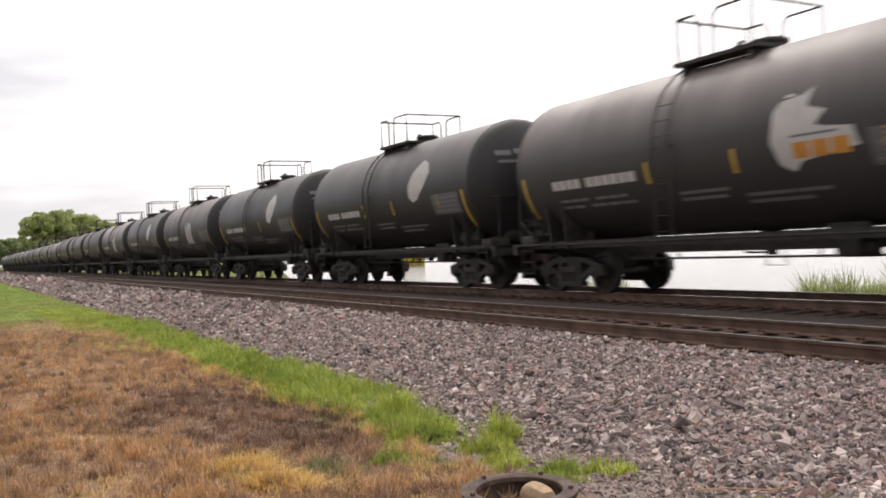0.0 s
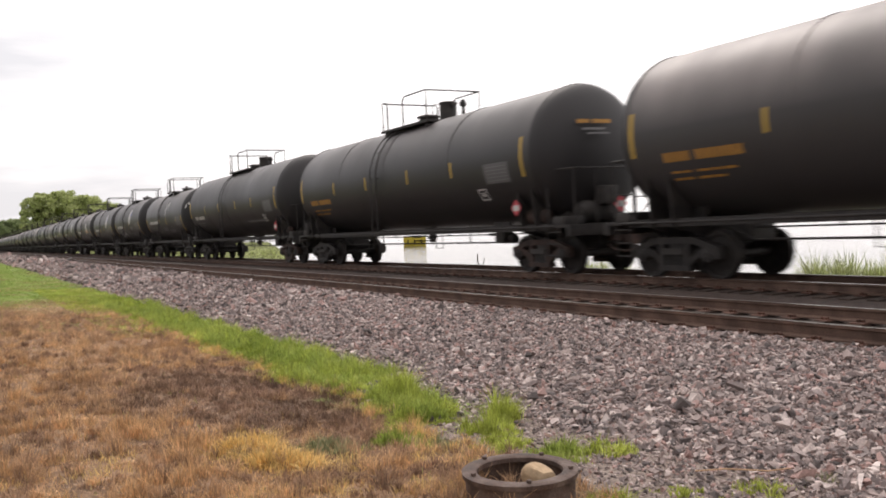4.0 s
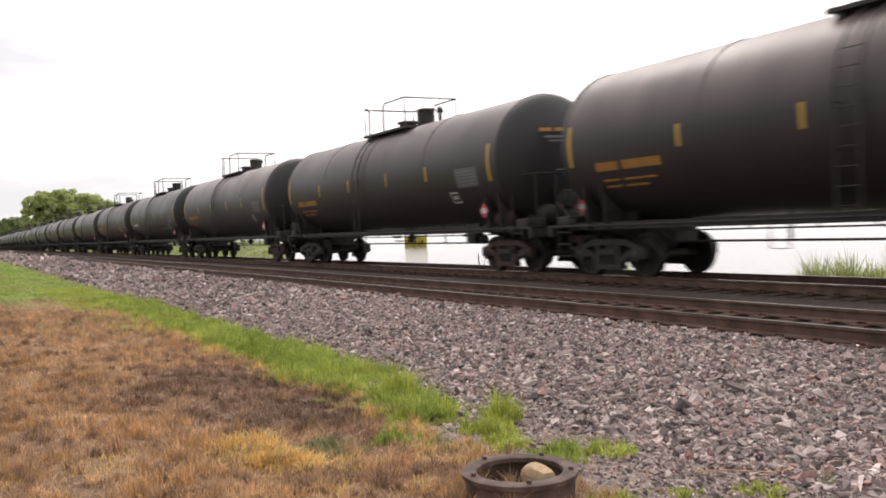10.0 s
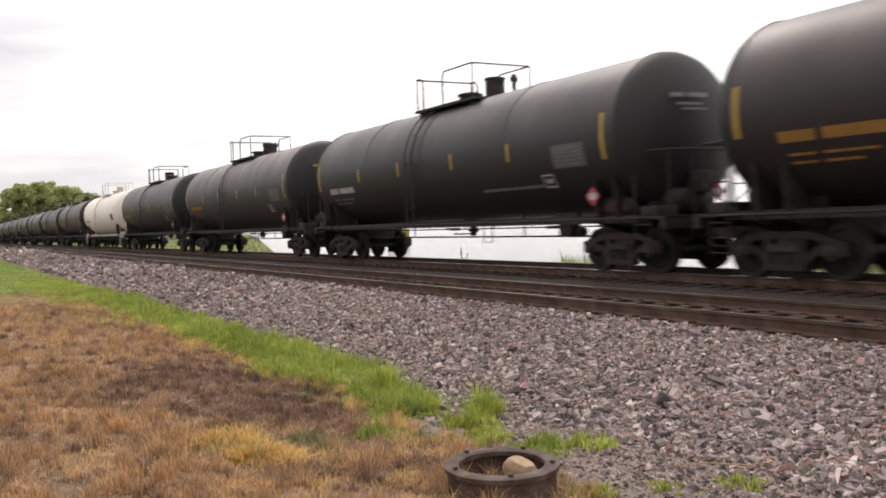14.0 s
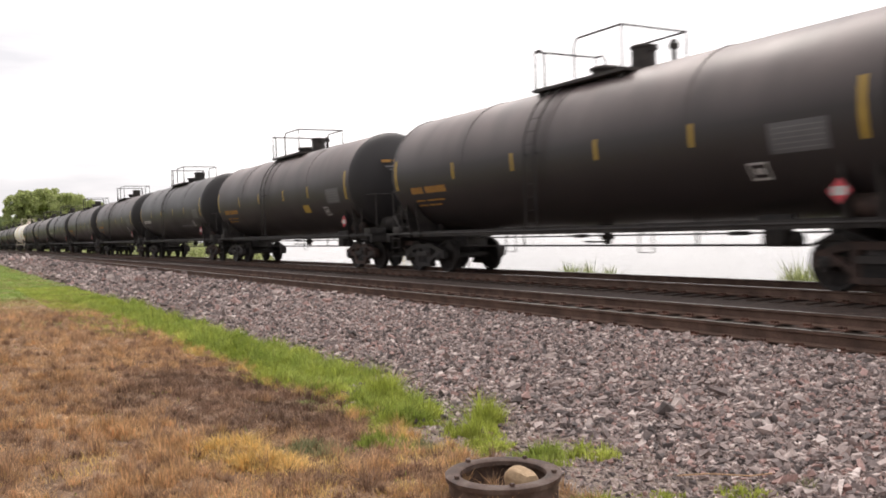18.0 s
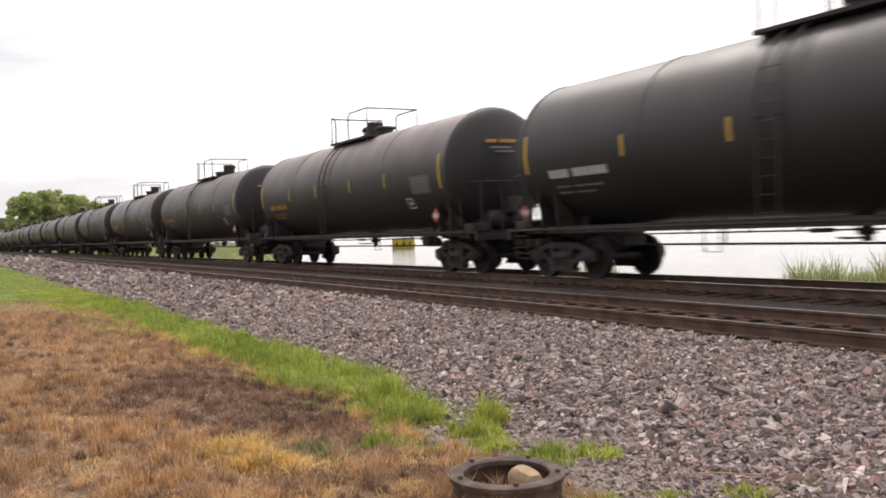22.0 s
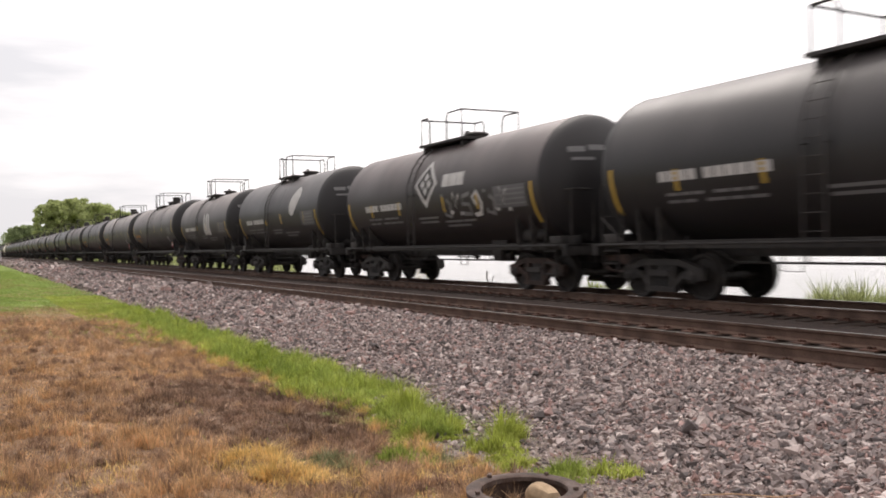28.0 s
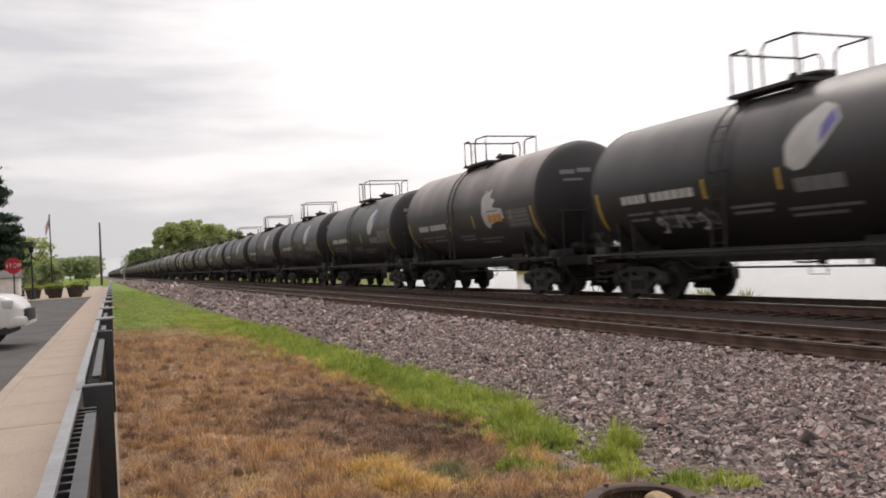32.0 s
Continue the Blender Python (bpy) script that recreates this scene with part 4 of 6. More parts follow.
    for s, turn in ((1, 0), (-1, 180)):
        sill = part("stub_sill", shared(f"stub_sill:{hk}", lambda b: stub_sill(b, reach - 0.75 - (d["truck"] - 1.3))), IRON, car, at=pose(0, s * (d["truck"] - 1.3), 0, 0, 0, turn))
        part("coupler", shared("coupler", coupler), RUSTY, sill, "rusty knuckle coupler", at=pose(0, reach - 0.8 - (d["truck"] - 1.3), 0))
        part("end_platform", shared("end_platform", end_platform), trim, car, at=pose(0, s * (reach - 1.45), 0, 0, 0, turn))
        part("end_rail", shared(f"end_rail:{hk}", lambda b: end_rail(b, zc)), trim, car, at=pose(0, s * (reach - 1.45), 0, 0, 0, turn))
        part("saddle", shared(f"saddle:{hk}", lambda b: saddle(b, r + 0.01, zc)), IRON, car, at=pose(0, s * d["truck"], 0))
        truck(car, s * d["truck"], int(abs(h * 10)) + s)
    run = d["truck"] - 1.0
    if not long:
        part("centre_sill", shared(f"centre_sill:{hk}", lambda b: box(b, -0.36, 0.36, -run - 0.4, run + 0.4, 0.86, 1.16, 0.01)), IRON, car)
    part("brake_pipe", shared(f"brake_pipe:{hk}", lambda b: brake_pipe(b, run)), IRON, car)
    part("train_line", shared(f"train_line:{hk}", lambda b: train_line(b, run)), IRON, car)
    for y in (-0.5 * run, 0.45 * run):
        part("pipe_hanger", shared(f"pipe_hanger:{hk}", lambda b: pipe_hanger(b, zc - r)), IRON, car, at=pose(0, y, 0))
    for y in (0.42 * run, -0.36 * run):
        part("stirrup_step", shared("stirrup_step", stirrup), IRON, car, at=pose(0, y, 0))
    part("bottom_outlet", shared(f"bottom_outlet:{hk}", lambda b: outlet(b, zc - r)), IRON, car, at=pose(0, 0.2 if long else -0.3, 0))
    part("air_reservoir", shared("reservoir", reservoir), RUSTY if long else IRON, car, at=pose(-1.05, -(reach - 2.15), 1.38))
    part("brake_valve", shared("valve_box", valve_box), IRON, car, at=pose(-0.75, -(d["truck"] - 2.0), 0))
    part("brake_wheel", shared("brake_wheel", brake_wheel), IRON, car, at=pose(0.45, -(reach - 1.2), 1.9))
    # markings common to all
    if long:
        bars, zt = (4.3, 1.6, -1.4, -4.0), 2.56
        ends = ((h - 0.12, 2.42, 3.3), (-h + 0.32, 2.36, 3.3))
    else:
        bars, zt = ((1.25, -0.9, -3.75), 2.25) if d["half"] < 5.6 else ((3.85, 1.8, -1.1, -2.95), 2.15)
        ends = ((h - 0.10, 1.75, 2.7), (-h + 0.30, 1.7, 2.7))
    if marks == "cream":
        bars, zt = (3.6, 1.4, -2.4, -4.9), 1.95
    for y in bars:
        part("reflector_strip", shared(f"strip:{y}{hk}", lambda b: decal(b, y - 0.05, y + 0.05, zt, zt + 0.42, r, zc)), YELLOW, body, "yellow reflective strip")
    for y, za, zb in ends:
        part("reflector_strip", shared(f"strip_end:{y}{hk}", lambda b: decal(b, y - 0.06, y + 0.06, za, zb, r, zc)), YELLOW, body, "tall yellow reflective strip")
    # hazard placard: red with a white bar, on the side and the end
    py, pz = (-h + 0.85, 1.62) if long else (-h + 0.7, 1.75)
    px = -1.50
    if long:
        p = part("placard", shared("placard", placard), REDMARK, car, "red diamond hazard placard", at=pose(px, py, pz))
        part("placard_bar", shared("placard_bar", lambda b: box(b, -0.011, -0.007, -0.125, 0.125, -0.07, 0.07)), WHITEMARK, p)
        p = part("placard", shared("placard", placard), REDMARK, car, "red diamond hazard placard", at=pose(0.22, -(reach - 0.58), 1.6, 0, 0, 90))
        part("placard_bar", shared("placard_bar", lambda b: box(b, -0.011, -0.007, -0.125, 0.125, -0.07, 0.07)), WHITEMARK, p)
    # lettering as bars
    ink = AMBER if marks in ("amber", "tag", "tag_far") else WHITEMARK if marks != "cream" else GREYMARK

    def bars_of(name, key, y0, y1, z, hh, lens, material, text=""):
        """A row of letters as bars; a negative length is a gap between words."""
        gap = 0.16
        total = sum(abs(p) for p in lens) + gap * (len(lens) - 1)
        at_, unit = y0, (y1 - y0) / total
        for i, p in enumerate(lens):
            a, e = at_, at_ + unit * abs(p)
            if p > 0:
                part(name, shared(f"{key}{i}:{hk}", lambda b: decal(b, min(a, e), max(a, e), z, z + hh, r, zc)), material, body, text)
            at_ = e + unit * gap

    def lettering(name, key, build, material, text=""):
        return part(name, shared(f"{key}:{hk}", build), material, body, text)

    if long:
        bars_of("reporting_mark", "marks", 6.75, 4.85, 2.27, 0.18, (0.8, 0.8, 0.8, 0.8, -0.6, 0.9, 0.9, 0.9, 0.9, 0.9, 0.9), ink, "stencilled reporting mark as bars")
        bars_of("load_stencil", "load_a", 6.65, 5.1, 2.05, 0.045, (1.2, 0.8, -0.4, 1.5, 1, 1.3), ink if ink is AMBER else GREYMARK)
        bars_of("load_stencil", "load_b", 6.65, 5.4, 1.92, 0.045, (1.2, 0.8, -0.4, 1.6, 1.2), ink if ink is AMBER else GREYMARK)
        lettering("data_panel", "panel", lambda b: decal(b, -6.75, -5.65, 2.28, 2.78, r, zc), PANEL, "grey data panel")
        for i in range(5):
            lettering("data_line", f"line{i}", lambda b: decal(b, -6.68, -5.75, 2.34 + 0.085 * i, 2.36 + 0.085 * i, r, zc, 0.007), GREYMARK)
        lettering("test_stencil", "frame", lambda b: [decal(b, y0, y1, z0, z1, r, zc) for y0, y1, z0, z1 in ((-5.5, -5.1, 1.88, 1.92), (-5.5, -5.1, 2.14, 2.18), (-5.5, -5.46, 1.92, 2.14), (-5.14, -5.1, 1.92, 2.14), (-5.4, -5.22, 1.98, 2.08))] and b, WHITEMARK, "small framed test stencil")
        for i, (x0, x1, z0, z1) in enumerate(((-0.8, -0.5, 0.62, 0.71), (-0.42, 0.1, 0.62, 0.71), (-0.7, -0.1, 0.46, 0.51), (-0.6, 0.0, 0.36, 0.40))):
            part("end_lettering", shared(f"end_letters{i}:{hk}", lambda b: end_mark(b, x0, x1, zc + z0, zc + z1, r, zc, dp)), AMBER if z1 > 0.6 and ink is AMBER else GREYMARK, car, "illegible lettering on the tank end", at=pose(0, -h, 0))
        if marks == "white":
            bars_of("lower_stencil", "lower", -2.5, -5.0, 1.9, 0.07, (4, 1, 3), GREYMARK)
        if marks in ("tag", "tag_far"):
            far = -0.95 if marks == "tag_far" else 0
            lettering("yellow_notice", f"notice{far}", lambda b: decal(b, far - 3.85, far - 3.25, 2.03, 2.31, r, zc), YELLOW, "yellow notice panel")
    else:
        bars_of("reporting_mark", "marks", 4.3, 1.6, 2.34, 0.2, (1, 1, 1, 1, -0.6, 1.05, 1.05, 1.05, 1.05, 1.05, 1.05), ink, "stencilled reporting mark as bars")
        bars_of("load_stencil", "load_a", 4.2, 2.0, 2.06, 0.06, (1.2, 0.9, 1, -0.5, 1.3, 1, 0.8), GREYMARK)
        bars_of("load_stencil", "load_b", 4.2, 1.8, 1.92, 0.06, (1, 0.9, -0.4, 1.4, 1, 1.2), GREYMARK)
        bars_of("load_stencil", "load_c", 0.6, -0.6, 1.98, 0.06, (3,), GREYMARK)
        bars_of("load_stencil", "load_d", 0.6, -0.5, 1.86, 0.06, (3,), GREYMARK)
        bars_of("load_stencil", "load_e", -0.9, -2.6, 1.84, 0.06, (3, 2), GREYMARK)
        bars_of("load_stencil", "load_f", -0.9, -2.2, 1.72, 0.06, (3,), GREYMARK)
        lettering("data_panel", "panel", lambda b: decal(b, -h + 0.55, -h + 2.0, 2.12, 2.68, r, zc), PANEL, "grey data panel")
        for i in range(4):
            lettering("data_line", f"line{i}", lambda b: decal(b, -h + 0.6, -h + 1.9 - 0.2 * (i % 2), 2.19 + 0.12 * i, 2.23 + 0.12 * i, r, zc, 0.007), GREYMARK)
        for i, (x0, x1, z0, z1) in enumerate(((-1.1, -0.7, 0.62, 0.75), (-0.62, -0.2, 0.66, 0.79), (-1.05, -0.5, 0.42, 0.49))):
            if marks != "scribble":
                part("end_lettering", shared(f"end_letters_s{i}:{hk}", lambda b: end_mark(b, x0, x1, zc + z0, zc + z1, r, zc, dp)), GREYMARK, car, "illegible lettering on the tank end", at=pose(0, -h, 0))
        lo = 1.0 if marks == "leaf_tag" else 0.0
        leaf = [(lo + y, z) for y, z in ((-2.34, 2.55), (-2.12, 2.68), (-2.11, 3.07), (-2.35, 3.42), (-2.85, 3.74), (-3.20, 3.62), (-3.37, 3.34), (-3.05, 2.95), (-2.60, 2.60))]
        if marks in ("leaf", "leaf_tag", "leaf_dim", "leaf_far"):
            lettering("leaf_emblem", f"leaf{lo}", lambda b: painted(b, leaf, r, zc), WHITEMARK, "white leaf-shaped emblem")
            if marks in ("leaf", "leaf_tag", "leaf_far"):
                lettering("emblem_shadow", f"leaf_blue{lo}", lambda b: painted(b, [(lo - 2.95, 2.95), (lo - 3.30, 3.35), (lo - 3.15, 3.60), (lo - 2.95, 3.30)], r, zc, 0.009), BLUEMARK)
                bars_of("emblem_letter", f"leaf_word{lo}", lo - 2.25, lo - 3.4, 2.16, 0.26, (3, 3, 3), GREYMARK, "faded letter as a bar")
        if marks == "leaf_tag":
            for i, (y, z) in enumerate(((3.2, 1.62), (2.85, 1.72), (2.5, 1.66), (2.1, 1.78), (1.75, 1.64), (1.4, 1.72))):
                lettering("graffiti", f"scrawl{i}", lambda b: scrawl(b, i, y, z, 0.36, r, zc), GREYMARK if i % 2 else WHITEMARK, "sprayed scrawl")
        if marks == "crest":
            lettering("emblem_ground", "crest", lambda b: painted(b, [(-1.12 + y * 0.95, 2.16 + (z - 1.9) * 0.84) for y, z in ((-0.75, 2.05), (-0.62, 2.5), (-0.72, 3.1), (-1.0, 3.42), (-1.25, 3.30), (-1.5, 3.46), (-1.38, 3.1), (-1.75, 2.98), (-1.5, 2.7), (-2.2, 2.62), (-2.3, 2.25), (-1.2, 2.08), (-1.0, 1.9))], r, zc), WHITEMARK, "white ragged emblem")
            for i in range(3):
                lettering("emblem_letter", f"crest_o{i}", lambda b: painted(b, [(-2.12 - 0.36 * i, 2.36), (-2.42 - 0.36 * i, 2.36), (-2.42 - 0.36 * i, 2.62), (-2.12 - 0.36 * i, 2.62)], r, zc, 0.009), ORANGE, "orange letter as a plain bar")
            lettering("emblem_line", "crest_g", lambda b: decal(b, -2.95, -2.1, 2.70, 2.74, r, zc, 0.009), GREYMARK)
        if marks == "check":
            lettering("diamond_emblem", "check", lambda b: painted(b, [(0.6, 3.0), (-0.1, 2.3), (-0.8, 3.0), (-0.1, 3.7)], r, zc) and b, WHITEMARK, "white diamond emblem")
            lettering("emblem_inner", "check_i", lambda b: painted(b, [(0.42, 3.0), (-0.1, 2.48), (-0.62, 3.0), (-0.1, 3.52)], r, zc, 0.009), IRON)
            lettering("emblem_core", "check_c", lambda b: [painted(b, [(y + 0.13, z), (y, z - 0.15), (y - 0.13, z), (y, z + 0.15)], r, zc, 0.013) for y, z in ((-0.1, 3.2), (-0.1, 2.8), (0.1, 3.0), (-0.3, 3.0))] and b, WHITEMARK)
            bars_of("emblem_letter", "check_w", -1.1, -2.3, 2.85, 0.36, (3, 3, 3), WHITEMARK, "faded letter as a bar")
            for k, y in enumerate((-1.0, -1.5, -2.1, -2.7, -3.3, -3.9)):
                lettering("graffiti", f"check_g{k}", lambda b: scrawl(b, k + 1, y, 2.0, 0.65, r, zc), WHITEMARK if k % 2 else GREYMARK, "grey sprayed graffiti")
        if marks == "pale":
            for k, y in enumerate((-0.4, -0.9, -1.35)):
                lettering("graffiti", f"pale_g{k}", lambda b: painted(b, [(y, 2.1), (y - 0.4, 2.0), (y - 0.5, 3.0 + 0.2 * (k % 2)), (y - 0.2, 3.3), (y - 0.08, 2.6)], r, zc), WHITEMARK, "white sprayed graffiti patch")
        if marks == "scribble":
            for k, (y, z) in enumerate(((-0.75, 2.85), (-0.85, 3.2), (-1.15, 3.25), (-1.5, 3.2))):
                lettering("graffiti", f"scr_a{k}", lambda b: scrawl(b, k, y, z, 0.42, r, zc), WHITEMARK, "sprayed white graffiti")
            for k, (y, z) in enumerate(((3.4, 1.75), (3.0, 1.7), (2.6, 1.78), (2.1, 1.72), (1.6, 1.7), (-1.9, 1.85), (-2.3, 1.8))):
                lettering("graffiti", f"scr_b{k}", lambda b: scrawl(b, k + 2, y, z, 0.3, r, zc), GREYMARK, "faded grey graffiti")
            part("graffiti", shared("scr_end", lambda b: scrawl_end(b, r, zc, dp)), WHITEMARK, car, "white scrawl on the tank end", at=pose(0, -h, 0))
    return car


# each car: type, paint, marks, where its leading tank end stands at 0 s
LABELS = {
    ("long", "BLACK"): "long black tank car with yellow reflective strips and amber stencils",
    ("long", "BROWN"): "long brown-black tank car with dusty top and amber stencils",
    ("long", "GREY"): "long dusty grey-black tank car with weathered paint",
    ("long", "CREAM"): "long cream-white tank car with grimy rust-stained flanks",
    ("short", "BLACK"): "short black tank car with white emblem on its side",
    ("short", "BROWN"): "short brown-black tank car with faded graffiti and emblem",
    ("short", "GREY"): "short dusty grey tank car with weathered side",
}
PAINTS = dict(BLACK=BLACK, BROWN=BROWN, GREY=GREY, CREAM=CREAM)
TRAIN = [("S", "GREY", "plain", 16.35 + 13.37 * k) for k in range(20, 8, -1)]
TRAIN += [("U", p, m, 16.35 + 13.37 * k) for p, m, k in (("BROWN", "plain", 8), ("BROWN", "plain", 7), ("GREY", "plain", 6), ("GREY", "pale", 5), ("BLACK", "leaf_dim", 4), ("GREY", "pale", 3), ("BLACK", "leaf_dim", 2), ("BLACK", "leaf_dim", 1))]
TRAIN += [("U", "GREY", "crest", 16.35), ("M", "BLACK", "leaf_far", 2.75), ("M", "BLACK", "leaf_tag", -10.3), ("S", "BLACK", "scribble", -24.0)]
LONG_LOOK = {0: ("BLACK", "white"), 1: ("BLACK", "amber"), 5: ("BROWN", "tag_far"), 6: ("BLACK", "white"), 10: ("CREAM", "cream"), 13: ("BLACK", "white"), 16: ("BLACK", "white"), 17: ("BROWN", "tag"),
             18: ("BROWN", "amber"), 19: ("BROWN", "amber"), 22: ("BROWN", "amber"), 23: ("BLACK", "white"), 26: ("GREY", "amber"), 27: ("GREY", "amber")}
SLACK = [-0.4, -0.15, -0.4, -0.6, -0.55, -0.38, -0.1, 0.1] + [0.1, 0.35, 0.55, 0.55, 0.55, 0.45, 0.65, 0.4, 0.25, 0.25, 0.1, 0.1, 0.1, 0.05, -0.55, -1.0, -0.75, -0.75, -0.85, -0.3]   # slack and odd lengths
for k in range(28):
    p, m = LONG_LOOK.get(k, (("GREY", "amber") if k % 5 == 2 else ("BROWN", "amber")))
    TRAIN.append(("H" if k == 0 else "N" if k in (3, 4, 5, 11, 22, 24, 26) else "L", p, m, -37.0 - 18.47 * k + SLACK[k]))
TRAIN += [("S", "GREY", "pale", -553.9), ("S", "BLACK", "leaf_dim", -567.4), ("T", "BROWN", "check", -581.4), ("T", "BLACK", "leaf", -595.55), ("T", "BLACK", "leaf", -609.5), ("S", "BLACK", "leaf", -623.7),
          ("S", "BLACK", "leaf_far", -637.1), ("S", "BLACK", "leaf", -650.5), ("U", "GREY", "crest", -663.95), ("S", "BLACK", "leaf_tag", -678.0), ("S", "BLACK", "leaf", -691.5), ("S", "BLACK", "leaf", -705.0)]
SIZES = dict(L=LONG, N=LONG, H=HIGH, M=MIDDLE, S=SHORT, T=SHORTER, U=TALL)
FIRST = {}
CARS = []
for size, colour, marks, lead in TRAIN:
    d = SIZES[size]
    key = (size, colour, marks)
    y = lead - d["back"]
    if key not in FIRST:
        FIRST[key] = tank_car(size, d, PAINTS[colour], CREAMPART if colour == "CREAM" else IRON, marks, LABELS["long" if size in "LHN" else "short", colour])
        FIRST[key].matrix_basis = pose(FAR, y, 0)
        CARS.append((FIRST[key], y))
    else:
        CARS.append((copy_thing(FIRST[key], pose(FAR, y, 0)), y))


# ---- grass and weeds ----
def leaf_material(name, low, high, spread=0.35, thinness=0.3):
    """Thin leaves and blades: some of the light passes through them."""
    m = surface(name, [low, high], 1.5, 0.7, 0, 0.0, 12, spread, island=True, spec=0.25)
    n, l = m.node_tree.nodes, m.node_tree.links
    b, out = n["Principled BSDF"], n["Material Output"]
    thin, mix = n.new("ShaderNodeBsdfTranslucent"), n.new("ShaderNodeMixShader")
    l.new(b.inputs["Base Color"].links[0].from_socket, thin.inputs["Color"])
    mix.inputs[0].default_value = thinness
    l.new(b.outputs[0], mix.inputs[1])
    l.new(thin.outputs[0], mix.inputs[2])
    l.new(mix.outputs[0], out.inputs["Surface"])
    return m


DRYBLADE = leaf_material("dry_straw_blades", (0.42, 0.265, 0.155), (0.72, 0.49, 0.305), 0.45)
ORANGEBLADE = leaf_material("orange_straw_blades", (0.56, 0.345, 0.18), (0.80, 0.55, 0.31), 0.4)
SCORCHED = leaf_material("withered_dark_blades", (0.175, 0.112, 0.082), (0.36, 0.232, 0.165), 0.5)
CHAFF = leaf_material("dry_leaf_chaff", (0.20, 0.13, 0.085), (0.62, 0.46, 0.33), 0.6)
BROWNBLADE = leaf_material("dead_brown_blades", (0.22, 0.14, 0.096), (0.48, 0.315, 0.215), 0.5)
GOLDBLADE = leaf_material("golden_straw_blades", (0.68, 0.46, 0.16), (0.90, 0.69, 0.32), 0.3)
GREENBLADE = leaf_material("bright_green_blades", (0.34, 0.40, 0.065), (0.60, 0.65, 0.17), 0.4)
DEEPBLADE = leaf_material("deep_green_weed_leaves", (0.27, 0.35, 0.07), (0.50, 0.57, 0.155), 0.4)
SAGEBLADE = leaf_material("grey_green_weed_leaves", (0.24, 0.25, 0.13), (0.40, 0.40, 0.22), 0.35)
REEDBLADE = leaf_material("pale_green_reeds", (0.42, 0.48, 0.19), (0.72, 0.75, 0.42), 0.3)
LAWNBLADE = leaf_material("mown_lawn_blades", (0.24, 0.33, 0.07), (0.42, 0.52, 0.145), 0.3)
TREELEAF = leaf_material("summer_tree_leaves", (0.40, 0.46, 0.20), (0.60, 0.64, 0.32), 0.2, 0.5)
DARKLEAF = leaf_material("dark_tree_leaves", (0.27, 0.33, 0.17), (0.41, 0.47, 0.25), 0.25, 0.5)
NEEDLE = leaf_material("spruce_needles", (0.04, 0.068, 0.042), (0.085, 0.125, 0.07), 0.35)
BARK = surface("grey_brown_bark", [(0.06, 0.045, 0.035), (0.13, 0.10, 0.08)], 4, 0.9, 0, 0.6, 25)


def blades(x, y, z, height, width, lean, segments=2):
    """Bent tapering blades at the given roots, as arrays of corners and triangles."""
    n = len(x)
    az, ln = rng.uniform(0, 2 * np.pi, n), np.abs(rng.normal(0, lean, n)) + 0.05
    dx, dy = np.cos(az), np.sin(az)
    px, py = -dy, dx
    wob = rng.uniform(0, np.pi, n)
    px, py = np.cos(wob), np.sin(wob)
    rows = []
    for k, wk in ((0, 1.0), (0.55, 0.75), (1.0, 0.0)):
        off = height * ln * k ** 1.7
        up = height * k * (1 - 0.25 * ln * k)
        cx, cy, cz = x + dx * off, y + dy * off, z + up - 0.01 * (k == 0)
        if wk:
            rows.append(np.stack([cx - px * width * wk / 2, cy - py * width * wk / 2, cz], -1))
            rows.append(np.stack([cx + px * width * wk / 2, cy + py * width * wk / 2, cz], -1))
        else:
            rows.append(np.stack([cx, cy, cz], -1))
    co = np.stack(rows, 1).reshape(-1, 3)
    tri = np.array([(0, 1, 3), (0, 3, 2), (2, 3, 4)])
    fa = (tri[None] + 5 * np.arange(n)[:, None, None]).reshape(-1, 3)
    return co, fa


def patchy(n, x0, x1, y0, y1, test, near=1.5):
    x, y = rng.uniform(x0, x1, n), y0 + (y1 - y0) * rng.uniform(0, 1, n) ** near
    ok = np.array([test(a, b) for a, b in zip(x, y)])
    return x[ok], y[ok]


def heights(x, y):
    return np.array([ground_z(a, b) for a, b in zip(x, y)])


def nz(x, y, s, o):
    return noise.noise((x * s, y * s, o))


def green_edge(x, y):
    """Over 0 where the grass is green."""
    return max(x - 3.08 + 0.35 * nz(x, y, 0.6, 5), (y - 21.5 + 5 * nz(x, y, 0.25, 8)) * 0.05 if y > 13 else -1)


def stuff(name, label, material, x, y, h0, h1, width, lean, category="grass"):
    z = heights(x, y)
    h = rng.uniform(h0, h1, len(x))
    co, fa = blades(x, y, z, h, width, lean)
    return tagged(new(name, soup(name, co, fa, material)), label, category, kind="stuff")


edge_x = lambda y: 4.12 + 0.25 * noise.noise((y * 0.45, 1, 6)) - max(0, 8.2 - y) * 0.38


def scorched(x, y):
    """Over 0 on the dark dead patch in the middle, under 0 where the straw is lighter."""
    return 1.15 - ((x - 2.4) / 0.95) ** 2 - ((y - 8.3) / 2.4) ** 2 + 0.9 * nz(x, y, 0.9, 21) + 0.6 * nz(x, y, 2.6, 4)


def lumpy(x, y, s, o):
    """Where small tussocks stand, about 1 / s across."""
    return np.array([nz(a, b, s, o) + 0.5 * nz(a, b, 2.3 * s, o + 3) for a, b in zip(x, y)])


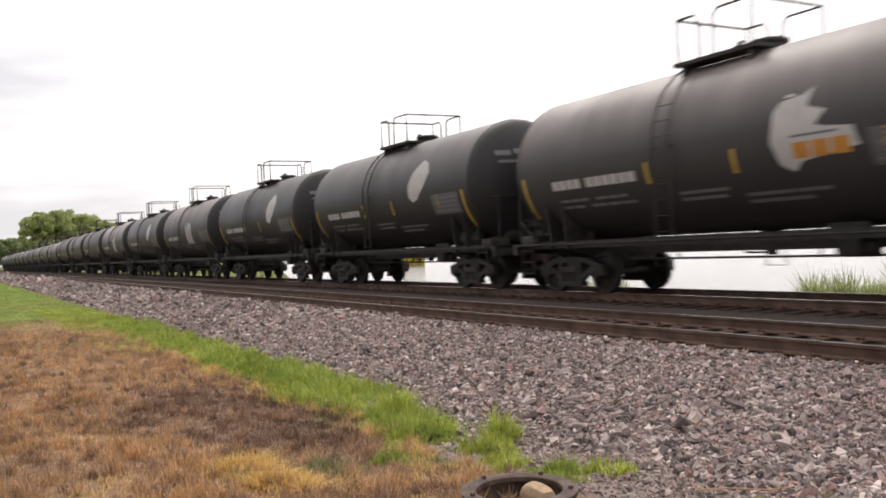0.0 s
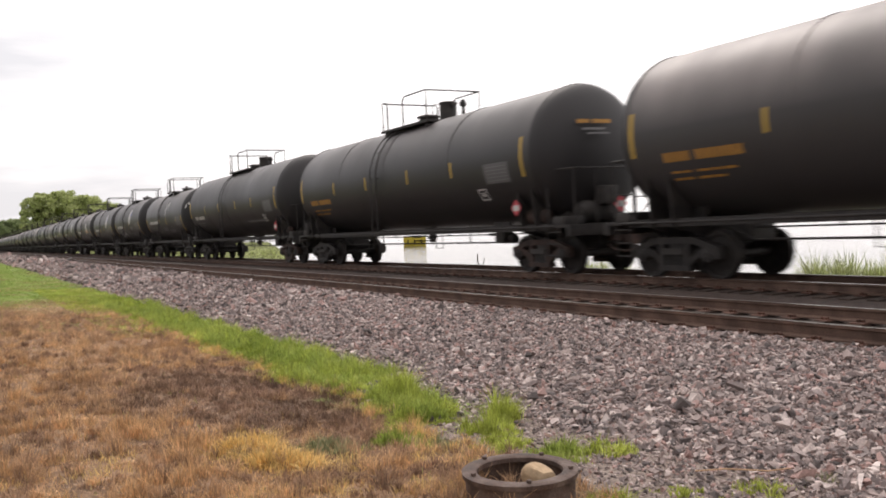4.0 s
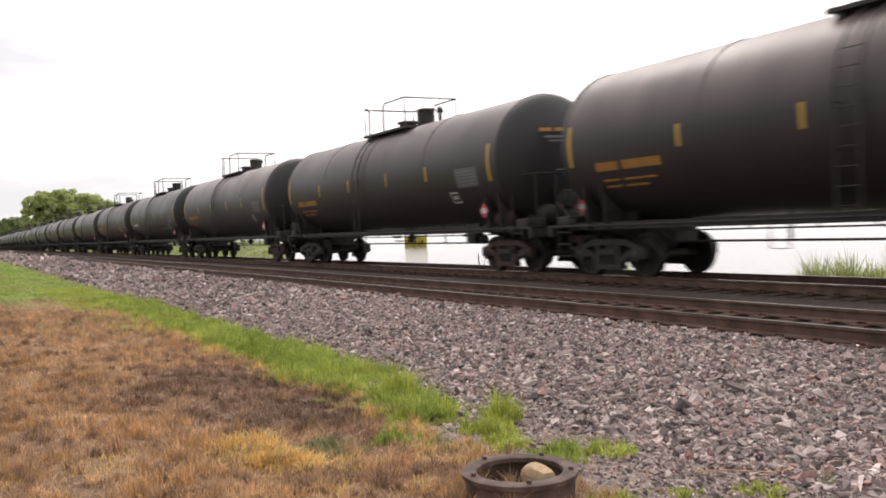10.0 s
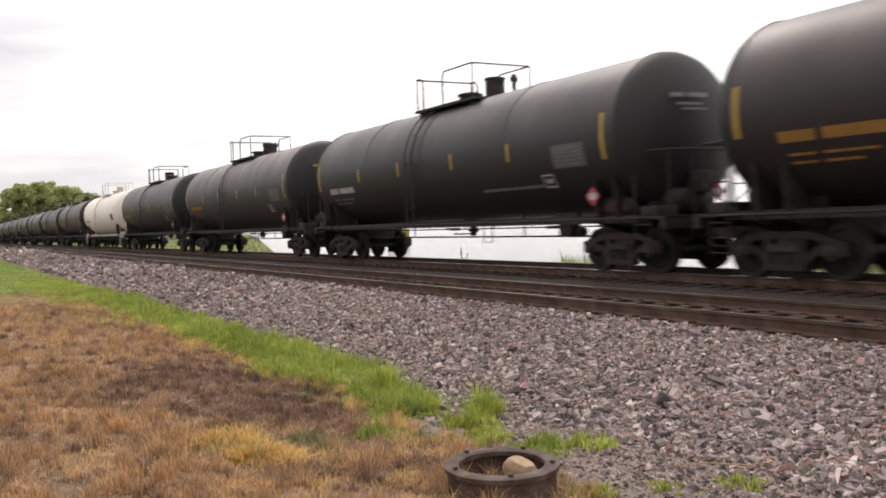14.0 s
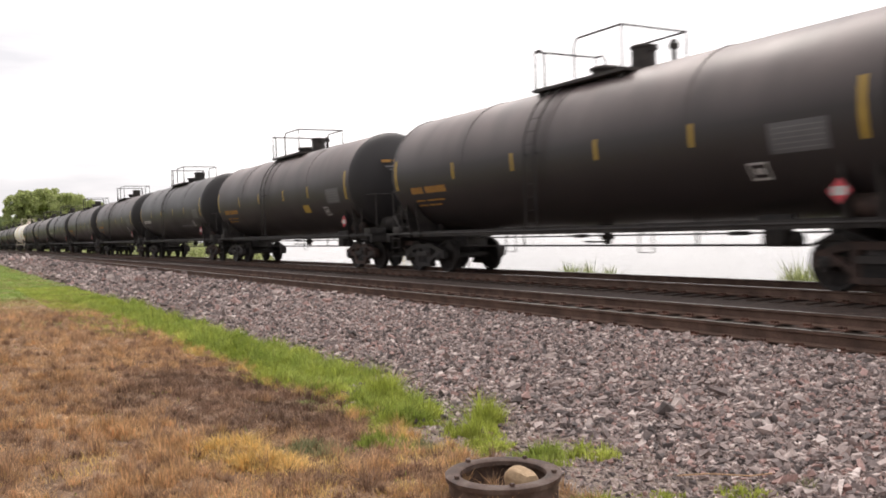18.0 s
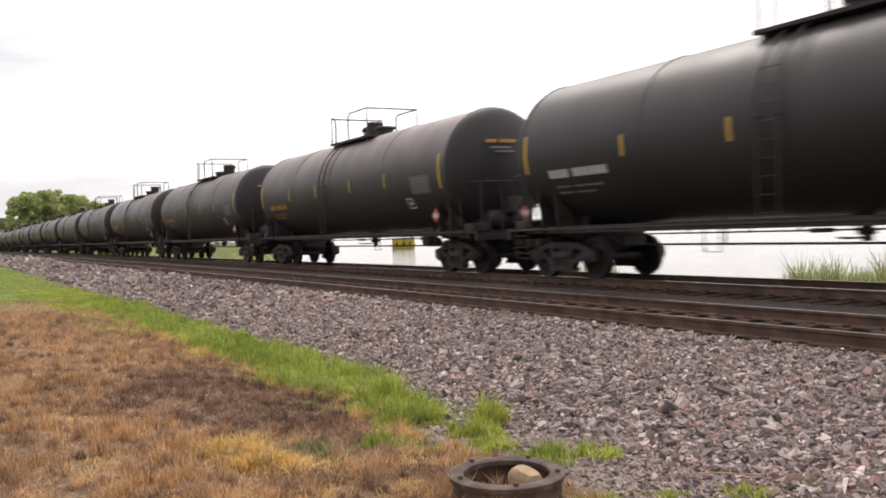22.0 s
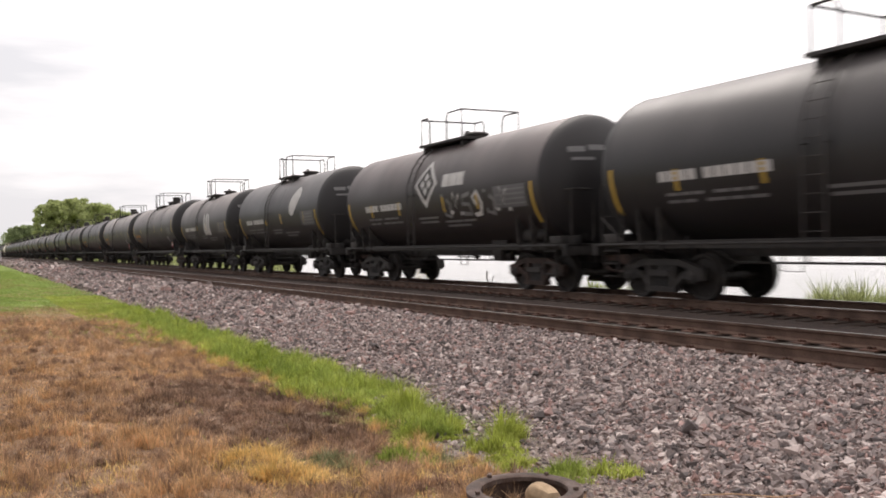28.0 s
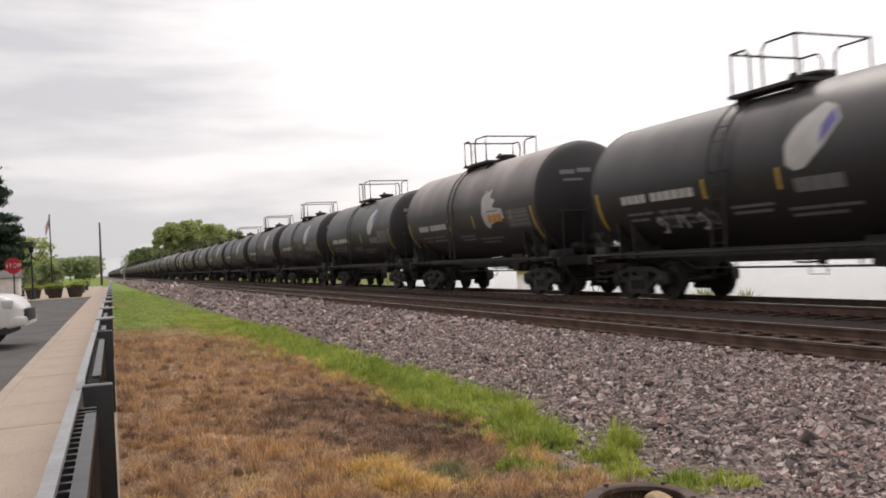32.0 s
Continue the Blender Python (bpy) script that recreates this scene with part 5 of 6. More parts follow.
def turf(name, label, material, x, y, h0, h1, width, lean, s=4.5, keep=-0.15):
    """Short growth that gathers in tussocks: taller in their middle, thin between them."""
    k = lumpy(x, y, s, h1 * 100)
    ok = k > keep + rng.normal(0, 0.12, len(x))
    x, y, k = x[ok], y[ok], k[ok]
    h = (h0 + (h1 - h0) * np.clip(0.35 + 0.9 * k, 0.05, 1.2)) * rng.uniform(0.5, 1.2, len(x))
    co, fa = blades(x, y, heights(x, y), h, width, lean)
    return tagged(new(name, soup(name, co, fa, material)), label, "grass", kind="stuff")


fence_x = lambda y: -0.06 + 0.0157 * max(0, y - 5)
dry = lambda a, b: a > fence_x(b) and green_edge(a, b) < 0.05 + 0.15 * rng.random()
x, y = patchy(210000, -0.08, 3.6, 1.2, 27, lambda a, b: dry(a, b) and scorched(a, b) < rng.normal(0.1, 0.6), 2.0)
turf("dry_grass", "short parched straw-brown grass", DRYBLADE, x, y, 0.012, 0.06, 0.0065, 1.5, 4.5, -0.1)
x, y = patchy(230000, -0.08, 3.6, 1.2, 27, lambda a, b: dry(a, b) and scorched(a, b) > rng.normal(-0.9, 0.9), 2.0)
turf("dead_grass", "matted dead brown grass", BROWNBLADE, x, y, 0.012, 0.07, 0.0065, 1.5, 5.0, -0.25)
x, y = patchy(150000, -0.08, 3.6, 2.0, 22, lambda a, b: dry(a, b) and (scorched(a, b) > 0.25 + rng.normal(0, 0.35) or nz(a, b, 3.2, 61) + 0.5 * nz(a, b, 7.5, 63) > 0.33), 2.0)
turf("scorched_grass", "blackish brown withered grass in ragged patches", SCORCHED, x, y, 0.015, 0.075, 0.007, 1.3, 5.0, -0.3)
x, y = patchy(120000, -0.08, 3.2, 2.2, 24, lambda a, b: dry(a, b) and scorched(a, b) < rng.normal(-0.3, 0.4) and nz(a, b, 0.7, 31) + 0.6 * nz(a, b, 2.0, 33) + 0.5 * math.exp(-((b - 11.5) / 2.5) ** 2) > rng.normal(0.15, 0.12), 2.0)
turf("orange_straw", "drifts of orange-tan straw in the dead grass", ORANGEBLADE, x, y, 0.015, 0.085, 0.007, 1.2, 3.4, -0.1)
x, y = patchy(36000, -0.08, 3.4, 2.2, 9, lambda a, b: dry(a, b) and nz(a, b, 0.9, 31) > 0.0 and b < 6.8 - 0.4 * a + rng.normal(0, 0.5), 1.3)
turf("straw_grass", "tufty golden straw standing among the dead grass", GOLDBLADE, x, y, 0.02, 0.11, 0.005, 0.9, 3.0, 0.05)
x, y = patchy(6000, 0.05, 3.0, 2.2, 22, lambda a, b: dry(a, b) and nz(a, b, 2.4, 44) > 0.3, 2.0)
stuff("sparse_green_grass", "few green sprigs in the parched grass", DEEPBLADE, x, y, 0.02, 0.06, 0.006, 1.0)
x, y = patchy(150000, 2.2, 4.6, 6.15, 34, lambda a, b: 0 < green_edge(a, b) + 0.25 * rng.random() and a < edge_x(b) + 0.15 * rng.normal(), 1.7)
turf("green_grass", "bright green grass strip along the ballast", GREENBLADE, x, y, 0.02, 0.10, 0.008, 1.3, 3.6, -0.3)
x, y = patchy(60000, 2.4, 4.5, 6.3, 26, lambda a, b: 0.05 < green_edge(a, b) and a < edge_x(b) and nz(a, b, 1.1, 7) > rng.normal(0.05, 0.1), 1.7)
turf("green_grass", "taller deep green weeds in the grass strip", DEEPBLADE, x, y, 0.03, 0.16, 0.010, 1.1, 3.0, 0.0)
x, y = patchy(70000, 0.08, 4.7, 16, 90, lambda a, b: green_edge(a, b) > rng.normal(0.03, 0.14) and fence_x(b) < a < 4.4, 1.6)
turf("lawn_grass", "mown green lawn farther along the line", LAWNBLADE, x, y, 0.02, 0.08, 0.016, 1.2, 1.6, -0.4)
x, y = patchy(26000, 0.08, 4.0, 15, 60, lambda a, b: a > fence_x(b) and nz(a, b, 0.5, 51) > 0.0, 1.6)
stuff("lawn_straw", "straw patches in the lawn", DRYBLADE, x, y, 0.02, 0.06, 0.012, 1.3)
x, y = patchy(9000, 0.3, 3.4, 2.2, 10, lambda a, b: dry(a, b), 1.5)
stuff("dead_leaves", "curled dead leaves and chaff scattered in the grass", CHAFF, x, y, 0.008, 0.02, 0.022, 2.0, "leaves")


def tussocks(name, label, material, n, x0, x1, y0, y1, keep, radius, h0, h1, width, count, category="grass"):
    """Many small tufts at random: each a tight bunch of blades that lean out of its middle."""
    cx, cy = patchy(n, x0, x1, y0, y1, keep, 1.5)
    m = len(cx)
    big = rng.uniform(0.5, 1.3, m)
    k = np.repeat(np.arange(m), count)
    r = np.abs(rng.normal(0, 0.6, len(k))) * radius * big[k]
    a = rng.uniform(0, 6.28, len(k))
    x, y = cx[k] + r * np.cos(a), cy[k] + r * np.sin(a)
    h = rng.uniform(h0, h1, len(k)) * big[k] * np.clip(1.15 - 0.5 * r / radius, 0.35, 1.2)
    co, fa = blades(x, y, heights(x, y), h, width, 0.75)
    return tagged(new(name, soup(name, co, fa, material)), label, category, kind="stuff")


tussocks("straw_tussocks", "scattered pale straw tussocks in the parched grass", DRYBLADE, 520, -0.05, 3.2, 2.2, 20, lambda a, b: dry(a, b) and scorched(a, b) < rng.normal(0.2, 0.5), 0.09, 0.05, 0.15, 0.006, 70)
tussocks("straw_tussocks", "scattered orange-tan straw tussocks", ORANGEBLADE, 300, -0.05, 3.2, 2.2, 20, lambda a, b: dry(a, b) and scorched(a, b) < rng.normal(-0.2, 0.4), 0.1, 0.05, 0.16, 0.006, 80)
tussocks("dead_tussocks", "scattered dead brown tussocks", BROWNBLADE, 620, -0.05, 3.3, 2.2, 20, lambda a, b: dry(a, b), 0.08, 0.04, 0.13, 0.006, 60)
tussocks("dead_tussocks", "blackened withered tussocks and clods", SCORCHED, 620, -0.05, 3.3, 2.2, 20, lambda a, b: dry(a, b) and scorched(a, b) > rng.normal(-0.6, 0.7), 0.07, 0.03, 0.1, 0.007, 60)
tussocks("weed_tussocks", "rough green weeds standing in the grass strip", DEEPBLADE, 420, 2.6, 4.4, 6.3, 26, lambda a, b: green_edge(a, b) > 0.05 and a < edge_x(b) + 0.1, 0.1, 0.08, 0.24, 0.008, 80, "weeds")
tussocks("weed_tussocks", "bright green weed tufts in the grass strip", GREENBLADE, 360, 2.6, 4.4, 6.3, 26, lambda a, b: green_edge(a, b) > 0.05 and a < edge_x(b) + 0.1, 0.11, 0.07, 0.2, 0.008, 80, "weeds")
tussocks("straw_tussocks", "yellowed stalks along the edge of the green strip", GOLDBLADE, 160, 2.7, 3.6, 5.2, 16, lambda a, b: abs(green_edge(a, b)) < 0.22, 0.08, 0.05, 0.14, 0.006, 60)


def clump(name, label, material, cx, cy, radius, n, h0, h1, width, lean=0.55, category="weed", zat=None):
    """One tuft of blades as a thing of its own."""
    m = 22
    kids = rng.normal(0, radius * 0.55, (m, 2))
    size = rng.uniform(0.06, 0.22, m) * radius
    k = np.minimum(rng.integers(0, m, n), rng.integers(0, m, n))
    off = kids[k] + rng.normal(0, 1, (n, 2)) * size[k][:, None]
    x, y = cx + off[:, 0], cy + off[:, 1]
    r = np.hypot(off[:, 0], off[:, 1]).clip(0, radius * 1.6)
    z = np.array([max(ground_z(p, q), ballast_z(p, q) if p > 4.1 else -9) for p, q in zip(x, y)]) if zat is None else np.full(n, zat)
    h = rng.uniform(h0, h1, n) * (1.1 - 0.5 * r / radius).clip(0.3) * rng.uniform(0.35, 1.15, m)[k]
    co, fa = blades(x - cx, y - cy, z - z.mean(), h, width, lean)
    ob = new(name, soup(name, co, fa, material))
    ob.location = (cx, cy, z.mean())
    return tagged(ob, label, category, "weed tufts by the track", "stuff")


for cx, cy, rad, n, h0, h1, mat_, lab in (
        (3.88, 6.00, 0.16, 700, 0.18, 0.40, GREENBLADE, "feathery green weed growing in the ballast"),
        (3.60, 5.70, 0.24, 1500, 0.07, 0.2, GREENBLADE, "low bright green weed tuft in gravel"),
        (3.40, 5.30, 0.20, 1300, 0.06, 0.17, GREENBLADE, "low bright green weed tuft in gravel"),
        (3.50, 7.15, 0.22, 900, 0.22, 0.50, GREENBLADE, "tall feathery green weed at the grass edge"),
        (3.48, 6.72, 0.28, 1300, 0.08, 0.22, GREENBLADE, "broad bright green grass tuft at the edge"),
        (2.76, 5.66, 0.17, 700, 0.08, 0.2, DEEPBLADE, "green weed tuft among dry grass"),
        (3.00, 5.50, 0.15, 300, 0.05, 0.12, SAGEBLADE, "small grey-green weed tuft"),
        (3.60, 4.80, 0.2, 1000, 0.06, 0.18, DEEPBLADE, "green weed tuft beside the fire ring"),
        (3.90, 4.72, 0.20, 700, 0.06, 0.18, GREENBLADE, "green weed tuft beside the fire ring"),
        (3.20, 3.75, 0.14, 350, 0.06, 0.14, GREENBLADE, "small green tuft by the fire ring"),
        (3.62, 3.62, 0.12, 240, 0.05, 0.10, GREENBLADE, "small green tuft in gravel"),
        (4.05, 3.45, 0.16, 300, 0.05, 0.11, GREENBLADE, "small green tuft in gravel"),
        (4.45, 3.35, 0.16, 300, 0.04, 0.10, SAGEBLADE, "small grey-green tuft in gravel"),
        (2.55, 3.85, 0.10, 160, 0.08, 0.18, GOLDBLADE, "yellow-green straw tuft against the fire ring"),
        (1.05, 6.95, 0.24, 1900, 0.06, 0.2, ORANGEBLADE, "orange dry grass tuft"),
        (1.40, 7.05, 0.22, 600, 0.04, 0.14, ORANGEBLADE, "orange dry grass tuft"),
        (1.38, 6.05, 0.20, 1300, 0.06, 0.24, ORANGEBLADE, "golden dry grass tuft"),
        (1.70, 5.85, 0.26, 2000, 0.06, 0.22, GOLDBLADE, "golden dry grass tuft"),
        (1.82, 5.35, 0.28, 2000, 0.06, 0.20, GOLDBLADE, "golden dry grass tuft"),
        (2.22, 5.70, 0.22, 900, 0.05, 0.17, SAGEBLADE, "grey-green weed among dry grass"),
        (2.70, 6.55, 0.22, 500, 0.06, 0.16, BROWNBLADE, "brown dead grass tuft"),
        (2.45, 10.6, 0.40, 900, 0.03, 0.13, ORANGEBLADE, "orange dry grass tuft"),
        (2.05, 11.8, 0.50, 900, 0.03, 0.13, ORANGEBLADE, "orange dry grass tuft"),
        (1.15, 10.3, 0.35, 700, 0.03, 0.10, ORANGEBLADE, "orange dry grass tuft"),
        (0.95, 5.3, 0.24, 700, 0.04, 0.14, ORANGEBLADE, "orange dry grass tuft"),
        (2.35, 5.0, 0.22, 700, 0.04, 0.15, ORANGEBLADE, "orange dry grass tuft"),
        (2.7, 4.75, 0.2, 450, 0.05, 0.14, BROWNBLADE, "brown dead grass tuft"),
        (1.75, 8.9, 0.35, 700, 0.05, 0.13, BROWNBLADE, "brown dead grass tuft"),
        (0.6, 8.6, 0.35, 700, 0.03, 0.10, ORANGEBLADE, "orange dry grass tuft")):
    clump("weed_tuft" if mat_ in (DEEPBLADE, GREENBLADE, SAGEBLADE) else "dry_grass_tuft", lab, mat_, cx, cy, rad, n, h0, h1, 0.011 if mat_ is GOLDBLADE else 0.008, 0.9 if mat_ is GOLDBLADE else 0.55)

# reeds and bushes on the river bank
for cx, cy, rad, n, h0, h1, mat_ in ((16.7, 12.6, 0.55, 900, 0.7, 1.2, REEDBLADE), (16.6, 11.6, 0.7, 1800, 0.75, 1.25, REEDBLADE), (16.7, 10.5, 0.8, 1800, 0.75, 1.3, REEDBLADE), (16.7, 9.2, 0.9, 1800, 0.7, 1.25, REEDBLADE), (16.7, 7.6, 1.0, 1400, 0.7, 1.2, REEDBLADE), (16.7, 6.0, 1.0, 1000, 0.6, 1.2, REEDBLADE),
                                     (16.4, 18.7, 0.35, 500, 0.6, 1.0, REEDBLADE), (16.5, 19.4, 0.4, 600, 0.65, 1.1, REEDBLADE), (16.5, 20.3, 0.4, 500, 0.65, 1.15, DEEPBLADE), (16.5, 3.0, 1.2, 900, 0.5, 1.1, REEDBLADE)):
    clump("reed_clump", "pale green reeds on the river bank", mat_, cx, cy, rad, n, h0, h1, 0.03, 0.35, "reeds", -0.75)

# ---- fire ring with its stone ----
RINGSTEEL = surface("rusted_ring_steel", [(0.06, 0.042, 0.036), (0.12, 0.08, 0.066), (0.19, 0.145, 0.125)], 7, 0.75, 0.25, 0.25, 60)
ring = thing("fire_ring", "rusty brown steel fire ring with wide rim", "fire pit", at=pose(2.76, 4.09, -0.40))
bm = lathe(bmesh.new(), [(0.315, 0.0), (0.318, 0.205), (0.335, 0.21), (0.338, 0.238), (0.32, 0.244), (0.262, 0.244), (0.25, 0.236), (0.25, 0.21), (0.298, 0.205), (0.296, 0.0)], "Z", 56)
part("wall", bm, RINGSTEEL, ring)
for k in range(5):
    a = 0.5 + k * 1.26
    bm = box(bmesh.new(), -0.011, 0.011, -0.011, 0.011, 0.243, 0.262, 0.003)
    part("bolt", bm, RINGSTEEL, ring, at=pose(0.295 * math.cos(a), 0.295 * math.sin(a), 0))
ASH = surface("ash_and_soil", [(0.03, 0.026, 0.024), (0.09, 0.08, 0.07)], 9, 0.95, 0, 0.8, 40)
bm = lathe(bmesh.new(), [(0.294, 0.045), (0.2, 0.055), (0.1, 0.06), (0, 0.06)], "Z", 40)
part("ash_bed", bm, ASH, ring, "dark ash in the ring")
TAN = surface("tan_sandstone", [(0.42, 0.28, 0.16), (0.62, 0.46, 0.30)], 6, 0.85, 0, 0.4, 40)
bm = bmesh.new()
bmesh.ops.create_icosphere(bm, subdivisions=3, radius=1)
for w in bm.verts:
    n_ = noise.noise(w.co * 1.3 + Vector((3, 1, 2)))
    w.co = Vector((w.co.x * 0.10, w.co.y * 0.075, max(-0.6, min(0.74, w.co.z)) * 0.10)) * (1 + 0.16 * n_)
rock = coat(new("stone", mesh_of("stone", bm, 35)), TAN)
rock.matrix_basis = pose(2.84, 4.02, -0.215, 10, 16, -42)
tagged(rock, "tan flat-topped sandstone lying in the fire ring", "stone")

# a dead twig on the gravel
bm = tube(bmesh.new(), [(3.98, 3.92, -0.36), (4.12, 3.80, -0.345), (4.3, 3.62, -0.35), (4.42, 3.55, -0.34)], 0.005, 6)
tagged(coat(new("twig", mesh_of("twig", bm)), DRYBLADE), "pale dead twig lying on gravel", "twig")
bm = tube(bmesh.new(), [(16.9, 27.1, -1.1), (16.95, 27.05, -0.45), (16.9, 27.2, -0.1), (16.97, 27.3, 0.16)], 0.024, 6)
tube(bm, [(16.95, 27.05, -0.45), (17.02, 26.9, 0.0)], 0.014, 6)
tagged(coat(new("driftwood", mesh_of("driftwood", bm)), BARK), "dark dead branch sticking up on the bank", "branch")


# ---- footway, street and fence ----
CONCRETE = surface("buff_concrete", [(0.43, 0.335, 0.265), (0.52, 0.415, 0.335)], 0.9, 0.85, 0, 0.15, 60)
ASPHALT = surface("worn_asphalt", [(0.075, 0.07, 0.068), (0.13, 0.12, 0.115)], 0.8, 0.9, 0, 0.3, 70)
BLACKMETAL = surface("black_powder_coat", [(0.008, 0.008, 0.009), (0.018, 0.018, 0.02)], 5, 0.38, 0.0, 0.05, 60)
GREYMETAL = surface("worn_grey_cap_and_rail_sheen", [(0.22, 0.22, 0.23), (0.36, 0.36, 0.37)], 8, 0.4, 0.3, 0.08, 50)

STREET = pose(-0.195, 5, 0, 0, 0, -0.9) @ pose(0.195, -5, 0)   # the street runs slightly towards the track
pavement = thing("pavement", "buff concrete footway slabs along the fence", "pavement", kind="structure", at=STREET)
slab = box(bmesh.new(), -1.33, -0.12, 0.002, 1.498, -0.30, -0.09, 0.005)
slab_mesh = mesh_of("slab", slab)
for i in range(80):
    part("slab", slab_mesh, CONCRETE, pavement, at=pose(0, -3 + 1.5 * i, random.uniform(-0.003, 0.003)))
bm = box(bmesh.new(), -1.48, -1.34, -3, 117, -0.4, -0.095, 0.012)
tagged(coat(new("kerb", mesh_of("kerb", bm)), CONCRETE), "buff concrete kerb beside the asphalt", "kerb", kind="structure").matrix_basis = STREET
bm = box(bmesh.new(), -60, -1.48, -30, 65.5, -0.45, -0.135)
road = tagged(coat(new("road", mesh_of("road", bm)), ASPHALT), "worn grey asphalt parking street", "road", kind="structure")
road.matrix_basis = STREET
bm = box(bmesh.new(), -60, -1.48, 65.5, 130, -0.45, -0.10, 0.02)
plaza = tagged(coat(new("plaza", mesh_of("plaza", bm)), CONCRETE), "buff concrete plaza behind the planters", "plaza", kind="structure")
plaza.matrix_basis = STREET
bm = box(bmesh.new(), -0.12, -0.09, -3, 117, -0.4, -0.125, 0.01)
tagged(coat(new("fence_footing", mesh_of("fence_footing", bm)), CONCRETE), "concrete strip under the fence", "kerb", kind="structure").matrix_basis = STREET


def fence_section(y0, y1, detailed, capped):
    """A post, and a panel of flat upright bars under a rail, painted grey for its sky sheen, that bends down at both
    ends.
    """
    f = thing("fence_panel", "black steel fence panel with bent top rail, sky sheen painted grey", "fence", "fence panels", at=STREET @ pose(-0.195, y0, -0.1))
    ln = y1 - y0
    post = part("post", box(bmesh.new(), -0.05, 0.10, -0.05, 0.05, 0, 0.85, 0.01), BLACKMETAL, f)
    if capped:
        bm = prism(bmesh.new(), ((-0.08, 0.85), (0.08, 0.85), (0.08, 0.87), (0.03, 0.885), (-0.03, 0.885), (-0.08, 0.87)), -0.09, 0.13)
        part("cap", bm, GREYMETAL, post, "flat grey post cap")
    # top rail: a flat strip that turns down round both corners
    pts = [(0.07, 0.10), (0.07, 0.62)] + [(0.07 + 0.24 * (1 - math.cos(t)), 0.62 + 0.22 * math.sin(t)) for t in (math.pi / 2 * k / 8 for k in range(1, 9))]
    flat = [(pts[-1][0] + (ln - 2 * pts[-1][0]) * k / 8, pts[-1][1]) for k in range(1, 8)]
    pts += flat + [(ln - p, q) for p, q in pts[::-1]]
    bm = bmesh.new()
    rows = []
    for i, (p, q) in enumerate(pts):
        a, b = pts[max(0, i - 1)], pts[min(len(pts) - 1, i + 1)]
        ty, tz = b[0] - a[0], b[1] - a[1]
        k = math.hypot(ty, tz)
        ny, nzz = -tz / k, ty / k
        rows.append([bm.verts.new((x_, p + ny * o, q + nzz * o)) for x_, o in ((-0.085, 0), (-0.043, 0), (-0.043, 0.022), (-0.085, 0.022))])
    for a, b in zip(rows, rows[1:]):
        for i in range(4):
            bm.faces.new((a[i], a[(i + 1) % 4], b[(i + 1) % 4], b[i]))
    bm.faces.new(rows[0])
    bm.faces.new(rows[-1][::-1])
    # the grey stands for sky reflected on a black rail
    part("top_rail", bm, GREYMETAL, f, "flat top rail, sky sheen painted grey")
    part("bottom_rail", box(bmesh.new(), -0.04, 0.02, 0.08, ln - 0.08, 0.12, 0.16), BLACKMETAL, f)
    part("inner_rail", box(bmesh.new(), -0.016, 0.03, 0.75, ln - 0.75, 0.77, 0.815), BLACKMETAL, f)
    n = int((ln - 0.7) / 0.11)
    if detailed:
        me = mesh_of("upright_bar", box(bmesh.new(), -0.06, 0.025, -0.014, 0.014, 0.16, 0.80))
        for i in range(n):
            part("upright_bar", me, BLACKMETAL, f, at=pose(0, 0.38 + 0.11 * i, 0))
    else:
        bm = bmesh.new()
        for i in range(n):
            box(bm, -0.035, 0.025, 0.366 + 0.11 * i, 0.394 + 0.11 * i, 0.16, 0.80)
        tagged(part("upright_bars", bm, BLACKMETAL, f), kind="stuff")
    return f


FENCE = [0.95, 4.68, 9.35, 11.75] + [11.75 + 3.75 * i for i in range(1, 28)]
for i, (y0, y1) in enumerate(zip(FENCE, FENCE[1:])):
    fence_section(y0, y1, i < 6, i > 2)

# ---- the white car ----
WHITEPAINT = plain("white_car_paint", (0.78, 0.77, 0.75), 0.22)
TYRE = plain("black_rubber", (0.02, 0.02, 0.02), 0.85)
ALLOY = plain("grey_alloy", (0.42, 0.42, 0.43), 0.3, 0.8)
GLASS = plain("dark_car_glass", (0.02, 0.022, 0.024), 0.05)
TRIM = plain("dark_plastic_trim", (0.03, 0.03, 0.032), 0.6)
LAMP = plain("clear_headlamp", (0.6, 0.6, 0.6), 0.1)


